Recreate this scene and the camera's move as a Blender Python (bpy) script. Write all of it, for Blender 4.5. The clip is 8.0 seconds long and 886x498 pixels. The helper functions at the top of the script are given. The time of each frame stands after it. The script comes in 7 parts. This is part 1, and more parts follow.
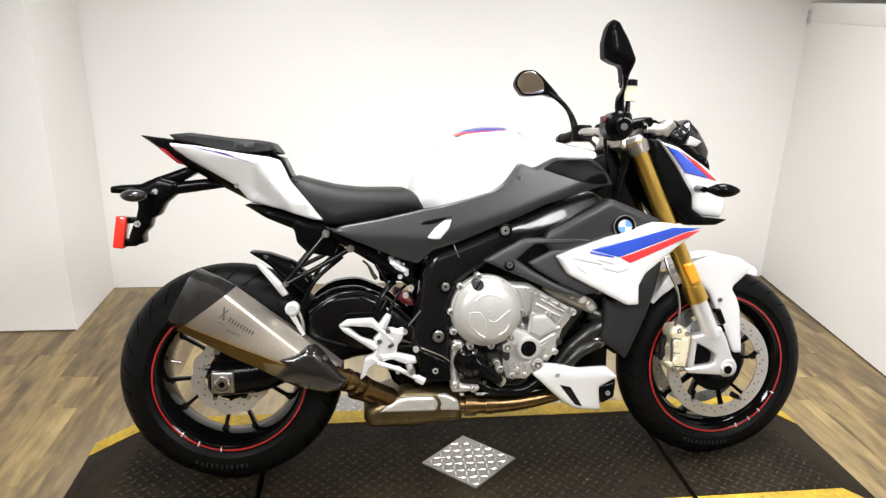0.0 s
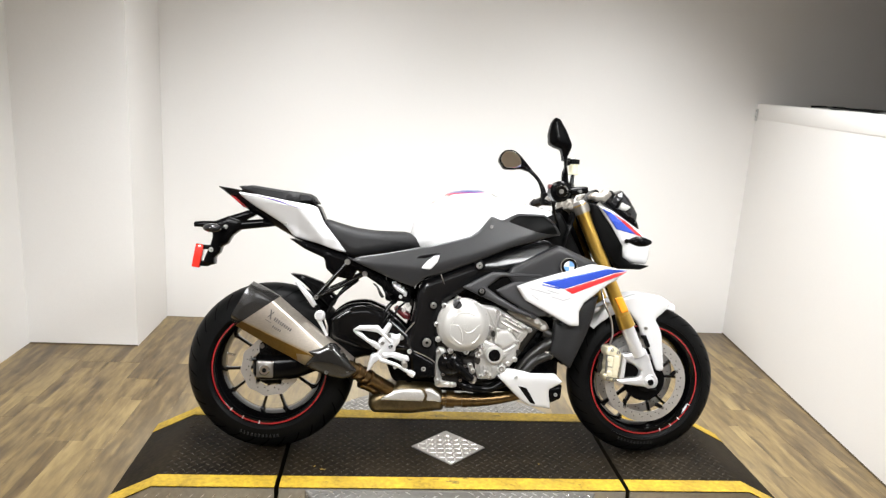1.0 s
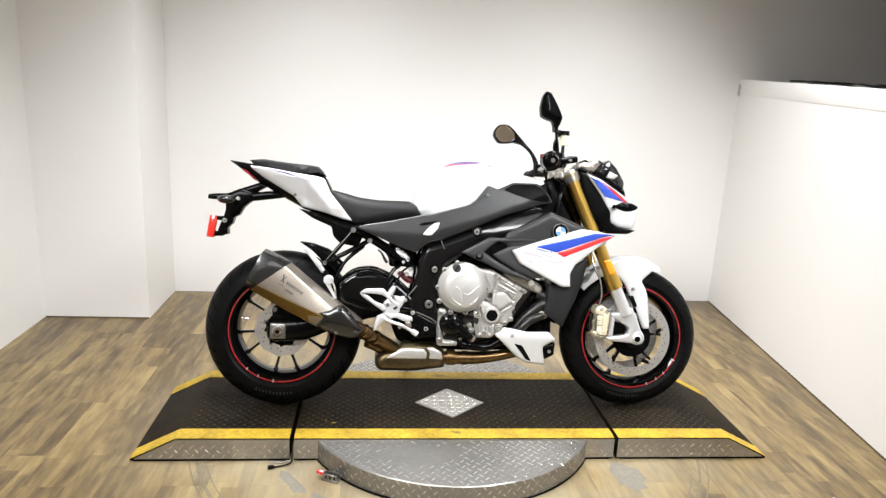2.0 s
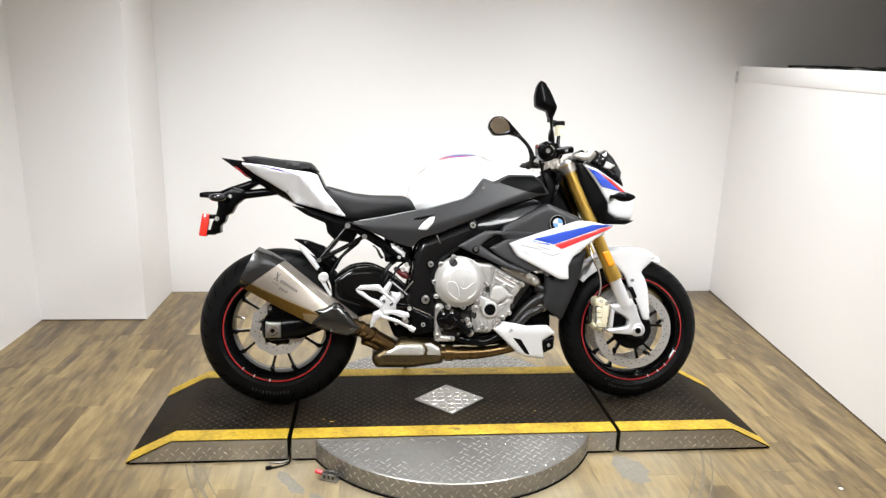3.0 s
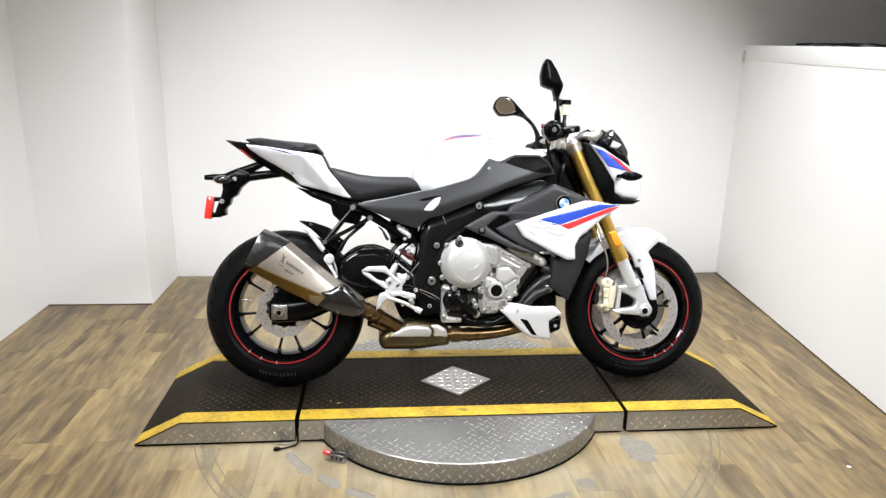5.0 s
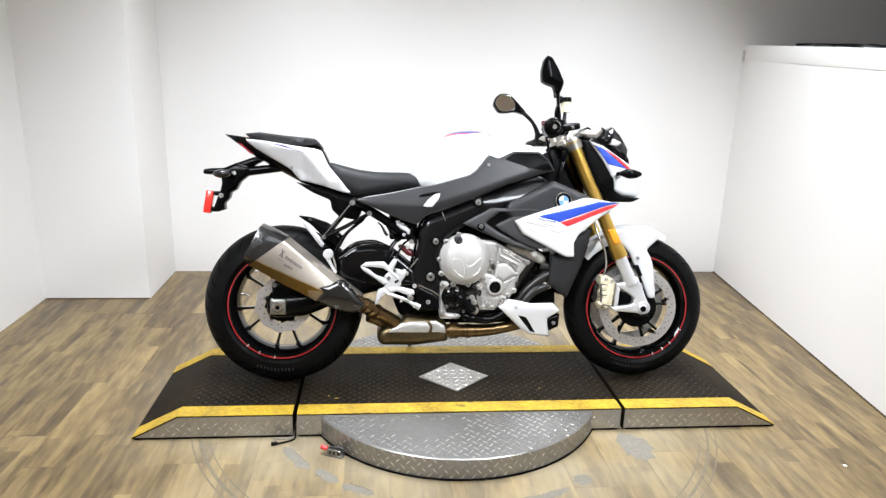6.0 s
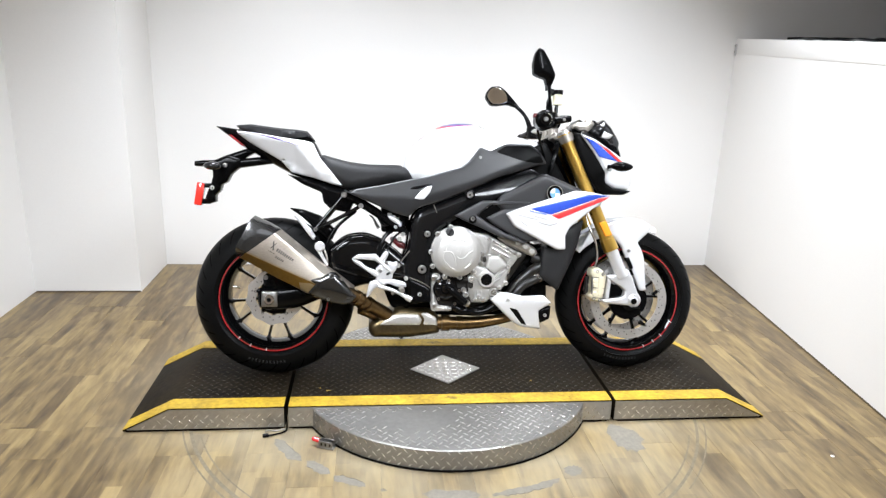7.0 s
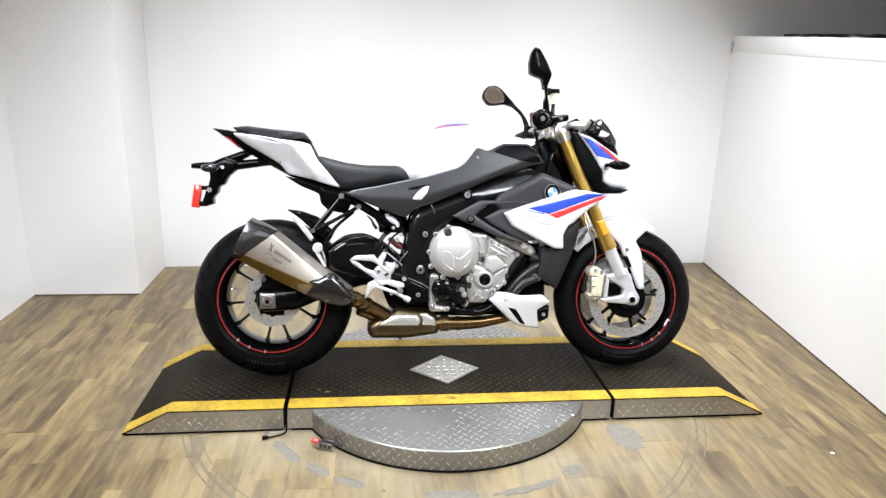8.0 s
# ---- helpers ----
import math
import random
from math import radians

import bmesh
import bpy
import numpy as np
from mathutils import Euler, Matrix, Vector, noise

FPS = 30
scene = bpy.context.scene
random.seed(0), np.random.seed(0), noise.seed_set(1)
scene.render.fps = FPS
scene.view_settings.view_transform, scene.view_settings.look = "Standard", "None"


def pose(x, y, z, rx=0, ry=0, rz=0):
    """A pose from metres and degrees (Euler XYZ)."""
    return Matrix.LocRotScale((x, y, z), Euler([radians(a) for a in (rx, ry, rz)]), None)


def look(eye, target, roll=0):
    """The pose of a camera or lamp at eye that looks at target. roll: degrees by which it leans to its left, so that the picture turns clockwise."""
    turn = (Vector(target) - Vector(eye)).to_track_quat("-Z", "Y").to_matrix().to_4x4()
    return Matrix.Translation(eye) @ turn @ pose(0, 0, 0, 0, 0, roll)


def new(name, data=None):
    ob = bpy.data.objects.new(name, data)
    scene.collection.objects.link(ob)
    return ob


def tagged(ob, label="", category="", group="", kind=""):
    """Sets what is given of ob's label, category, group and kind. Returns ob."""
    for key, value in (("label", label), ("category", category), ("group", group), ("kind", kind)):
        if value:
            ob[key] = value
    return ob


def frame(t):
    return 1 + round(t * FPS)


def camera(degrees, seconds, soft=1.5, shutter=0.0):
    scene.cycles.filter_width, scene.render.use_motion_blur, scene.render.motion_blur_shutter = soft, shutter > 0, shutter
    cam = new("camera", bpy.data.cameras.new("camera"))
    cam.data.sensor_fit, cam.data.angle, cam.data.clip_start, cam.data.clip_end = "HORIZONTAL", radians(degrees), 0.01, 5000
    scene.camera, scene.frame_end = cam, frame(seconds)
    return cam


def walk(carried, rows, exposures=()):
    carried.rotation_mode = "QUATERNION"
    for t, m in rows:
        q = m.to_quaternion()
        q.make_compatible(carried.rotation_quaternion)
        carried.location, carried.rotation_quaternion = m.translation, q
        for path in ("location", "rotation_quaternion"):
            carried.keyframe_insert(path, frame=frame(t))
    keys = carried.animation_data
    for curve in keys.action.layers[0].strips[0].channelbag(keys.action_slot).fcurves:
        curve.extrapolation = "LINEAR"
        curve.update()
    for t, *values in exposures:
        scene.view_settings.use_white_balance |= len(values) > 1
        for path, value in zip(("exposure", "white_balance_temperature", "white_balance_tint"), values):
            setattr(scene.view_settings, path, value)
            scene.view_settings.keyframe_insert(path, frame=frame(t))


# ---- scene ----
cam = camera(65.4, 8.0, soft=1.35)
PATH = [
    (0, (-0.351, 0.382, 1.367), (-0.114, 2.262, 0.728), 1.6),
    (0.5, (-0.297, 0.011, 1.406), (-0.087, 1.927, 0.875), 2.5),
    (1, (-0.321, -0.293, 1.427), (-0.144, 1.65, 0.988), 3.5),
    (1.5, (-0.399, -0.458, 1.424), (-0.219, 1.476, 0.949), 1.3),
    (1.7, (-0.386, -0.478, 1.414), (-0.187, 1.454, 0.935), 3.0),
    (3, (-0.339, -0.441, 1.388), (-0.142, 1.487, 0.893), 1.7),
    (3.5, (-0.347, -0.434, 1.373), (-0.16, 1.486, 0.846), 1.0),
    (4, (-0.338, -0.43, 1.37), (-0.139, 1.486, 0.834), 0.8),
    (4.5, (-0.34, -0.433, 1.37), (-0.148, 1.485, 0.836), 1.0),
    (6, (-0.352, -0.437, 1.359), (-0.159, 1.479, 0.82), 1.8),
    (6.5, (-0.345, -0.442, 1.359), (-0.133, 1.471, 0.815), 2.0),
    (7, (-0.345, -0.442, 1.354), (-0.133, 1.468, 0.799), 2.0),
    (7.5, (-0.341, -0.438, 1.349), (-0.13, 1.472, 0.795), 1.5),
    (8, (-0.34, -0.44, 1.356), (-0.126, 1.469, 0.8), 1.5),
]
walk(cam, [(t, look(eye, target, roll)) for t, eye, target, roll in PATH],
     exposures=((0.0, -0.1, 6820, 10), (1.5, 0.0, 6760, 10), (3.5, -0.1, 6660, 10), (4.7, -0.05, 6520, 10), (6.0, 0.02, 6350, 10), (8.0, 0.06, 6300, 10)))
# ---------------------------------------------------------------- world and light
world = bpy.data.worlds.new("world")
scene.world = world
world.use_nodes = True
world.node_tree.nodes["Background"].inputs[0].default_value = (1.0, 0.97, 0.94, 1)
world.node_tree.nodes["Background"].inputs[1].default_value = 0.05


def area_lamp(name, eye, target, sx, sy, power, color):
    data = bpy.data.lights.new(name, "AREA")
    data.shape, data.size, data.size_y, data.energy, data.color = "RECTANGLE", sx, sy, power, color
    ob = new(name, data)
    ob.matrix_world = look(eye, target)
    return ob


COOL = (0.92, 0.955, 1.0)
for lx, power in ((-0.7, 37), (0.95, 41)):
    area_lamp("ceiling_panel_lamp", (lx, 2.3, 2.74), (lx, 2.42, 0), 0.6, 1.4, power, COOL).data.spread = radians(102)
area_lamp("booth_lamp", (-1.5, -0.15, 2.58), (0.2, 2.4, 0.42), 1.0, 0.8, 26, COOL).data.spread = radians(82)
# added fill: brightens the front walls shown in the mirrors, and the bike
area_lamp("mirror_fill_lamp", (-0.4, -1.9, 2.74), (-0.4, -1.9, 0), 1.2, 0.6, 12, COOL)
area_lamp("booth_lamp", (1.1, -0.15, 2.58), (-0.3, 2.4, 0.42), 1.0, 0.8, 26, COOL).data.spread = radians(82)


# ---------------------------------------------------------------- materials
def node_mat(name, color, rough=0.5, metal=0.0, vary=0.08, scale=6.0, fine=120.0, bump=0.0, coat=0.0, rough_vary=0.08,
             per_object=0.0, stretch=(1, 1, 1), spec=0.5, tone=None):
    """A surface with variation at two scales, grain relief and an optional clear coat."""
    m = bpy.data.materials.new(name)
    m.use_nodes = True
    nt = m.node_tree
    n, l = nt.nodes, nt.links
    b = n["Principled BSDF"]
    b.inputs["Metallic"].default_value = metal
    b.inputs["Coat Weight"].default_value = coat
    b.inputs["Coat Roughness"].default_value = 0.04
    b.inputs["Specular IOR Level"].default_value = spec
    tc = n.new("ShaderNodeTexCoord")
    mp = n.new("ShaderNodeMapping")
    mp.inputs["Scale"].default_value = stretch
    l.new(tc.outputs["Object"], mp.inputs[0])
    big, small = n.new("ShaderNodeTexNoise"), n.new("ShaderNodeTexNoise")
    big.inputs["Scale"].default_value, big.inputs["Detail"].default_value = scale, 4
    small.inputs["Scale"].default_value, small.inputs["Detail"].default_value = fine, 3
    for t in (big, small):
        l.new(mp.outputs[0], t.inputs["Vector"])
    add = n.new("ShaderNodeMath")
    add.operation = "ADD"
    l.new(big.outputs[0], add.inputs[0])
    l.new(small.outputs[0], add.inputs[1])
    half = n.new("ShaderNodeMath")
    half.operation = "MULTIPLY"
    half.inputs[1].default_value = 0.5
    l.new(add.outputs[0], half.inputs[0])
    src = half.outputs[0]
    ramp = n.new("ShaderNodeValToRGB")
    c = color
    t2 = tone or c
    ramp.color_ramp.elements[0].position, ramp.color_ramp.elements[1].position = 0.3, 0.7
    ramp.color_ramp.elements[0].color = (*[max(0, v * (1 - vary)) for v in c], 1)
    ramp.color_ramp.elements[1].color = (*[min(1, v * (1 + vary)) for v in t2], 1)
    l.new(src, ramp.inputs[0])
    out = ramp.outputs[0]
    if per_object:
        info = n.new("ShaderNodeObjectInfo")
        hsv = n.new("ShaderNodeHueSaturation")
        mr = n.new("ShaderNodeMapRange")
        mr.inputs["To Min"].default_value, mr.inputs["To Max"].default_value = 1 - per_object, 1 + per_object
        l.new(info.outputs["Random"], mr.inputs["Value"])
        l.new(mr.outputs[0], hsv.inputs["Value"])
        l.new(out, hsv.inputs["Color"])
        out = hsv.outputs[0]
    l.new(out, b.inputs["Base Color"])
    rr = n.new("ShaderNodeMapRange")
    rr.inputs["To Min"].default_value, rr.inputs["To Max"].default_value = max(0.02, rough - rough_vary), min(1, rough + rough_vary)
    l.new(big.outputs[0], rr.inputs["Value"])
    l.new(rr.outputs[0], b.inputs["Roughness"])
    if bump:
        bp = n.new("ShaderNodeBump")
        bp.inputs["Strength"].default_value, bp.inputs["Distance"].default_value = bump, 0.002
        l.new(small.outputs[0], bp.inputs["Height"])
        l.new(bp.outputs[0], b.inputs["Normal"])
    return m


M_WALL = node_mat("wall_paint", (0.855, 0.845, 0.83), 0.55, vary=0.02, scale=1.2, fine=160, bump=0.12)
M_TAUPE = node_mat("taupe_paint", (0.84, 0.74, 0.61), 0.7, vary=0.08, scale=1.0, fine=90, bump=0.1)
M_DARKRED = node_mat("dark_red_paint", (0.09, 0.006, 0.008), 0.35, vary=0.1)
M_CEIL = node_mat("ceiling_paint", (0.42, 0.33, 0.24), 0.8, vary=0.03, scale=1.0, fine=90, bump=0.1)
M_RUBBER_MAT = node_mat("black_tread_paint", (0.0048, 0.0039, 0.003), 0.55, vary=0.35, scale=5, fine=60, bump=0.3, tone=(0.019, 0.0142, 0.0088), spec=0.06)
M_YELLOW = node_mat("yellow_paint", (0.28, 0.178, 0.012), 0.55, vary=0.32, scale=9, fine=70, bump=0.15, tone=(0.45, 0.295, 0.02))
M_PLATE = node_mat("tread_steel", (0.40, 0.385, 0.36), 0.38, metal=0.9, vary=0.18, scale=5, fine=60, bump=0.1, rough_vary=0.12)
M_WHITE = node_mat("white_lacquer", (0.57, 0.57, 0.577), 0.22, vary=0.015, scale=4, fine=40, coat=1.0, rough_vary=0.03)
M_BLUE = node_mat("blue_lacquer", (0.018, 0.06, 0.42), 0.25, vary=0.05, coat=1.0)
M_PURPLE = node_mat("purple_lacquer", (0.09, 0.05, 0.25), 0.25, vary=0.05, coat=1.0)
M_NAVY = node_mat("dark_blue_lacquer", (0.025, 0.035, 0.22), 0.25, vary=0.05, coat=1.0)
M_RED = node_mat("red_lacquer", (0.65, 0.03, 0.035), 0.25, vary=0.05, coat=1.0)
M_CHAR = node_mat("charcoal_plastic", (0.0155, 0.0155, 0.0168), 0.36, vary=0.1, scale=5, fine=300, bump=0.1, spec=0.38)
M_SIDE = node_mat("side_panel_plastic", (0.0165, 0.0167, 0.018), 0.3, vary=0.12, scale=4, fine=300, bump=0.1, spec=0.5)
# steel darkened and browned in colour to imitate the reflected deck
M_DECKREFL = node_mat("deck_reflection_steel", (0.105, 0.078, 0.040), 0.36, metal=0.9, vary=0.35, scale=9, fine=70)
# titanium with the floor's amber reflection put into its base colour
M_FLOORTINT = node_mat("floor_tint_titanium", (0.30, 0.195, 0.065), 0.36, metal=0.9, vary=0.22, scale=5, fine=80, rough_vary=0.12)
M_BLACK = node_mat("satin_black", (0.0022, 0.0022, 0.0024), 0.2, vary=0.25, scale=6, fine=150, bump=0.05, spec=0.09)
M_GLOSSB = node_mat("gloss_black", (0.002, 0.002, 0.0022), 0.10, vary=0.2, coat=0.25, spec=0.15)
M_TYRE = node_mat("tyre_rubber", (0.0022, 0.0022, 0.0024), 0.42, vary=0.25, scale=9, fine=200, bump=0.2, tone=(0.004, 0.004, 0.004), spec=0.07)
M_TYREMARK = node_mat("raised_rubber", (0.012, 0.012, 0.012), 0.6, vary=0.2, spec=0.12)
M_SEAT = node_mat("seat_vinyl", (0.0125, 0.0125, 0.0132), 0.45, vary=0.2, scale=8, fine=420, bump=0.5, spec=0.22)
M_ALU = node_mat("cast_aluminium", (0.50, 0.49, 0.47), 0.34, metal=0.65, vary=0.2, scale=22, fine=220, bump=0.35)
M_CASTDARK = node_mat("dark_casting", (0.022, 0.020, 0.018), 0.5, metal=0.3, vary=0.3, scale=20, fine=200, bump=0.2, spec=0.2)
M_LUG = node_mat("worn_tread_lug", (0.013, 0.0105, 0.007), 0.40, metal=0.2, vary=0.4, scale=4, fine=50, spec=0.25, tone=(0.032, 0.024, 0.015))
M_BOLT = node_mat("bolt_steel", (0.30, 0.295, 0.285), 0.35, metal=1.0, vary=0.1)
M_LUGSTEEL = node_mat("bright_tread_lug", (0.70, 0.69, 0.67), 0.27, metal=0.95, vary=0.12, scale=6, fine=60)
M_TABLE = node_mat("turntable_steel", (0.29, 0.282, 0.268), 0.40, metal=0.85, vary=0.16, scale=4, fine=50, bump=0.1, rough_vary=0.1)
M_GRIME = node_mat("dark_grime", (0.10, 0.07, 0.018), 0.6, vary=0.5, scale=60, fine=200, tone=(0.24, 0.16, 0.02))
M_RIMRED = node_mat("rim_red", (0.30, 0.009, 0.013), 0.3, vary=0.08, coat=0.6)
M_TRIMGREY = node_mat("grey_trim_plastic", (0.030, 0.030, 0.032), 0.4, vary=0.1, scale=5, fine=300, bump=0.1, spec=0.35)
M_BADGE = node_mat("badge_blue", (0.12, 0.27, 0.52), 0.25, vary=0.04, coat=0.8)
M_FRAME = node_mat("frame_satin_paint", (0.0028, 0.0028, 0.0032), 0.24, coat=0.3, vary=0.2, scale=5, fine=260, bump=0.08, spec=0.16)
M_DEEP = node_mat("deep_black_plastic", (0.003, 0.003, 0.003), 0.3, vary=0.2, scale=6, fine=200, spec=0.05)
M_GROOVE = node_mat("groove_dark", (0.001, 0.001, 0.001), 0.9, vary=0.1, spec=0.0)
M_CLAMP = node_mat("anodised_clamp", (0.36, 0.335, 0.30), 0.34, metal=0.85, vary=0.1, scale=14, fine=200)
M_COVER = node_mat("engine_cover_paint", (0.43, 0.42, 0.40), 0.38, metal=0.4, vary=0.05, scale=8, fine=300, bump=0.12)
M_SILVER = node_mat("silver_paint", (0.62, 0.62, 0.63), 0.32, metal=0.5, vary=0.05, scale=10, fine=250, bump=0.05)
M_CHROME = node_mat("polished_steel", (0.72, 0.72, 0.73), 0.16, metal=1.0, vary=0.05, rough_vary=0.05)
M_DISC = node_mat("brake_steel", (0.70, 0.69, 0.68), 0.32, metal=0.9, vary=0.08, scale=20, fine=200)
M_GOLD = node_mat("gold_anodised", (0.62, 0.40, 0.09), 0.3, metal=0.95, vary=0.06, scale=10, fine=150)
M_PALEGOLD = node_mat("pale_gold_alloy", (0.72, 0.665, 0.49), 0.38, metal=0.35, vary=0.08, scale=14, fine=200, bump=0.1)
M_TITAN = node_mat("brushed_titanium", (0.48, 0.43, 0.37), 0.34, metal=0.95, vary=0.16, scale=3, fine=90, stretch=(1, 1, 3), rough_vary=0.16)
M_CARBON = node_mat("carbon_cap", (0.010, 0.0095, 0.009), 0.22, vary=0.5, scale=40, fine=260, coat=0.7, spec=0.25)
M_STEEL_BOX = node_mat("muffler_steel", (0.40, 0.37, 0.32), 0.33, metal=0.9, vary=0.12, scale=6, fine=80)
M_BRONZE = node_mat("heat_tinted_steel", (0.135, 0.085, 0.038), 0.3, metal=0.95, vary=0.5, scale=8, fine=60)
M_PIPE = node_mat("dark_header_steel", (0.016, 0.015, 0.014), 0.33, metal=0.3, vary=0.25, scale=12, fine=90)
M_ORANGE = node_mat("orange_reflector", (0.85, 0.30, 0.02), 0.2, vary=0.05, coat=0.8)
M_REDREF = node_mat("red_reflector", (0.75, 0.03, 0.02), 0.2, vary=0.08, coat=0.8)
M_SMOKE = node_mat("smoked_screen", (0.014, 0.014, 0.015), 0.08, vary=0.1, coat=0.4, spec=0.3)
M_FLUID = node_mat("fluid_bottle", (0.72, 0.68, 0.5), 0.3, vary=0.08)
M_GREYTXT = node_mat("grey_print", (0.055, 0.05, 0.046), 0.4, vary=0.1)
M_MIRROR = node_mat("mirror_glass", (0.85, 0.85, 0.85), 0.03, metal=1.0, vary=0.0, rough_vary=0.01)
M_TORN = node_mat("torn_print_edge", (0.055, 0.048, 0.040), 0.7, vary=0.4, scale=40, fine=200)
M_GROUNDDARK = node_mat("floor_substrate", (0.10, 0.075, 0.05), 0.8, vary=0.2)
M_RUB = node_mat("rub_film", (0.165, 0.138, 0.092), 0.5, vary=0.3, scale=12, fine=60)
M_DUST = node_mat("grey_scuff", (0.175, 0.158, 0.128), 0.6, vary=0.22, scale=30, fine=90)


# ---------------------------------------------------------------- mesh helpers
def mesh_ob(name, verts, faces, material, parent=None, label="", angle=35.0):
    me = bpy.data.meshes.new(name)
    me.from_pydata([tuple(v) for v in verts], [], faces)
    me.validate()
    bm = bmesh.new()
    bm.from_mesh(me)
    bmesh.ops.recalc_face_normals(bm, faces=bm.faces)
    bm.to_mesh(me)
    bm.free()
    me.materials.append(material)
    me.shade_smooth()
    me.set_sharp_from_angle(angle=radians(angle))
    ob = new(name, me)
    ob.parent = parent
    if label:
        ob["label"] = label
    return ob


def part(name, bm, material, parent, label="", angle=35.0):
    """Links a bmesh as one mesh object under a thing or a part."""
    me = bpy.data.meshes.new(name)
    bmesh.ops.recalc_face_normals(bm, faces=bm.faces)
    bm.to_mesh(me)
    bm.free()
    me.materials.append(material)
    me.shade_smooth()
    me.set_sharp_from_angle(angle=radians(angle))
    ob = new(name, me)
    ob.parent = parent
    if label:
        ob["label"] = label
    return ob


def box_bm(x0, x1, y0, y1, z0, z1, bevel=0.0, seg=2):
    bm = bmesh.new()
    bmesh.ops.create_cube(bm, size=1.0, matrix=Matrix.Translation(((x0 + x1) / 2, (y0 + y1) / 2, (z0 + z1) / 2))
                          @ Matrix.Diagonal((x1 - x0, y1 - y0, z1 - z0, 1)))
    if bevel:
        bmesh.ops.bevel(bm, geom=list(bm.edges), offset=bevel, segments=seg, profile=0.5, affect="EDGES")
    return bm


def box(name, x0, x1, y0, y1, z0, z1, material, parent=None, bevel=0.0, label=""):
    return part(name, box_bm(x0, x1, y0, y1, z0, z1, bevel), material, parent, label)


def prism_bm(outline, y0, y1, bevel=0.0):
    """An outline in (x, z), drawn out from y0 to y1, its rims bevelled."""
    bm = bmesh.new()
    a = [bm.verts.new((x, y0, z)) for x, z in outline]
    b = [bm.verts.new((x, y1, z)) for x, z in outline]
    k = len(a)
    fa, fb = bm.faces.new(a), bm.faces.new(b[::-1])
    for i in range(k):
        bm.faces.new((a[i], b[i], b[(i + 1) % k], a[(i + 1) % k]))
    bmesh.ops.recalc_face_normals(bm, faces=bm.faces)
    if bevel:
        rims = [e for f in (fa, fb) for e in f.edges]
        bmesh.ops.bevel(bm, geom=list(set(rims)), offset=bevel, segments=2, profile=0.5, affect="EDGES", clamp_overlap=True)
    return bm


def rounded(outline, r, seg=4):
    """The outline with its corners rounded."""
    pts, k, out = [Vector(p) for p in outline], len(outline), []
    for i in range(k):
        p, a, b = pts[i], pts[i - 1], pts[(i + 1) % k]
        da, db = a - p, b - p
        c = min(r, 0.45 * da.length, 0.45 * db.length)
        s, e = p + da.normalized() * c, p + db.normalized() * c
        for j in range(seg + 1):
            t = j / seg
            out.append(s * (1 - t) ** 2 + p * 2 * t * (1 - t) + e * t * t)
    return out


def resample(pts, step):
    out = []
    for i, p in enumerate(pts):
        q = pts[(i + 1) % len(pts)]
        k = max(1, int(round((q - p).length / step)))
        out += [p.lerp(q, j / k) for j in range(k)]
    return [p for i, p in enumerate(out) if (p - out[i - 1]).length > 1e-5]


def triangulated(outline, step, rim_width=0.0):
    """Points and triangles that fill an outline, and each point's distance from the rim. Rings of points follow a narrow rim."""
    from mathutils.geometry import delaunay_2d_cdt
    rim = resample(outline, step)
    k = len(rim)
    a = np.array([tuple(p) for p in rim])
    b = np.roll(a, -1, 0)

    def rim_distance(p):
        ab = b - a
        t = np.clip(((p - a) * ab).sum(1) / np.maximum((ab * ab).sum(1), 1e-12), 0, 1)
        return np.sqrt((((a + ab * t[:, None]) - p) ** 2).sum(1)).min()

    def inside(p):
        cross = (a[:, 1] > p[1]) != (b[:, 1] > p[1])
        with np.errstate(divide="ignore", invalid="ignore"):
            xs = a[:, 0] + (p[1] - a[:, 1]) / (b[:, 1] - a[:, 1]) * (b[:, 0] - a[:, 0])
        return (cross & (p[0] < xs)).sum() % 2 == 1

    pts = list(rim)
    ringed = 0 < rim_width < 3.2 * step
    if ringed:
        area = sum(p.x * q.y - q.x * p.y for p, q in zip(rim, rim[1:] + rim[:1]))
        for share in (0.12, 0.4, 1.0):
            last = None
            for i, p in enumerate(rim):
                way = (rim[(i + 1) % k] - rim[i - 1]).normalized()
                inward = Vector((-way.y, way.x)) * (1 if area > 0 else -1)
                q = p + inward * rim_width * share
                c = np.array((q.x, q.y))
                if inside(c) and rim_distance(c) > rim_width * share * 0.96 and (last is None or (q - last).length > 0.3 * step):
                    pts.append(q)
                    last = q
    start = rim_width + 0.5 * step if ringed else step * 0.55
    lo, hi = a.min(0), a.max(0)
    row = 0
    y = lo[1]
    while y < hi[1]:
        x = lo[0] + (step / 2 if row % 2 else 0)
        while x < hi[0]:
            p = np.array((x, y))
            if inside(p) and rim_distance(p) > start:
                pts.append(Vector((x, y)))
            x += step
        y += step * 0.87
        row += 1
    vs, _, fs, *_ = delaunay_2d_cdt(pts, [(i, (i + 1) % k) for i in range(k)], [], 1, 1e-6)
    dist = [rim_distance(np.array((v.x, v.y))) for v in vs]
    return vs, fs, dist, k


def swell(t):
    t = min(max(t, 0.0), 1.0)
    return math.sqrt(1 - (1 - t) ** 2)


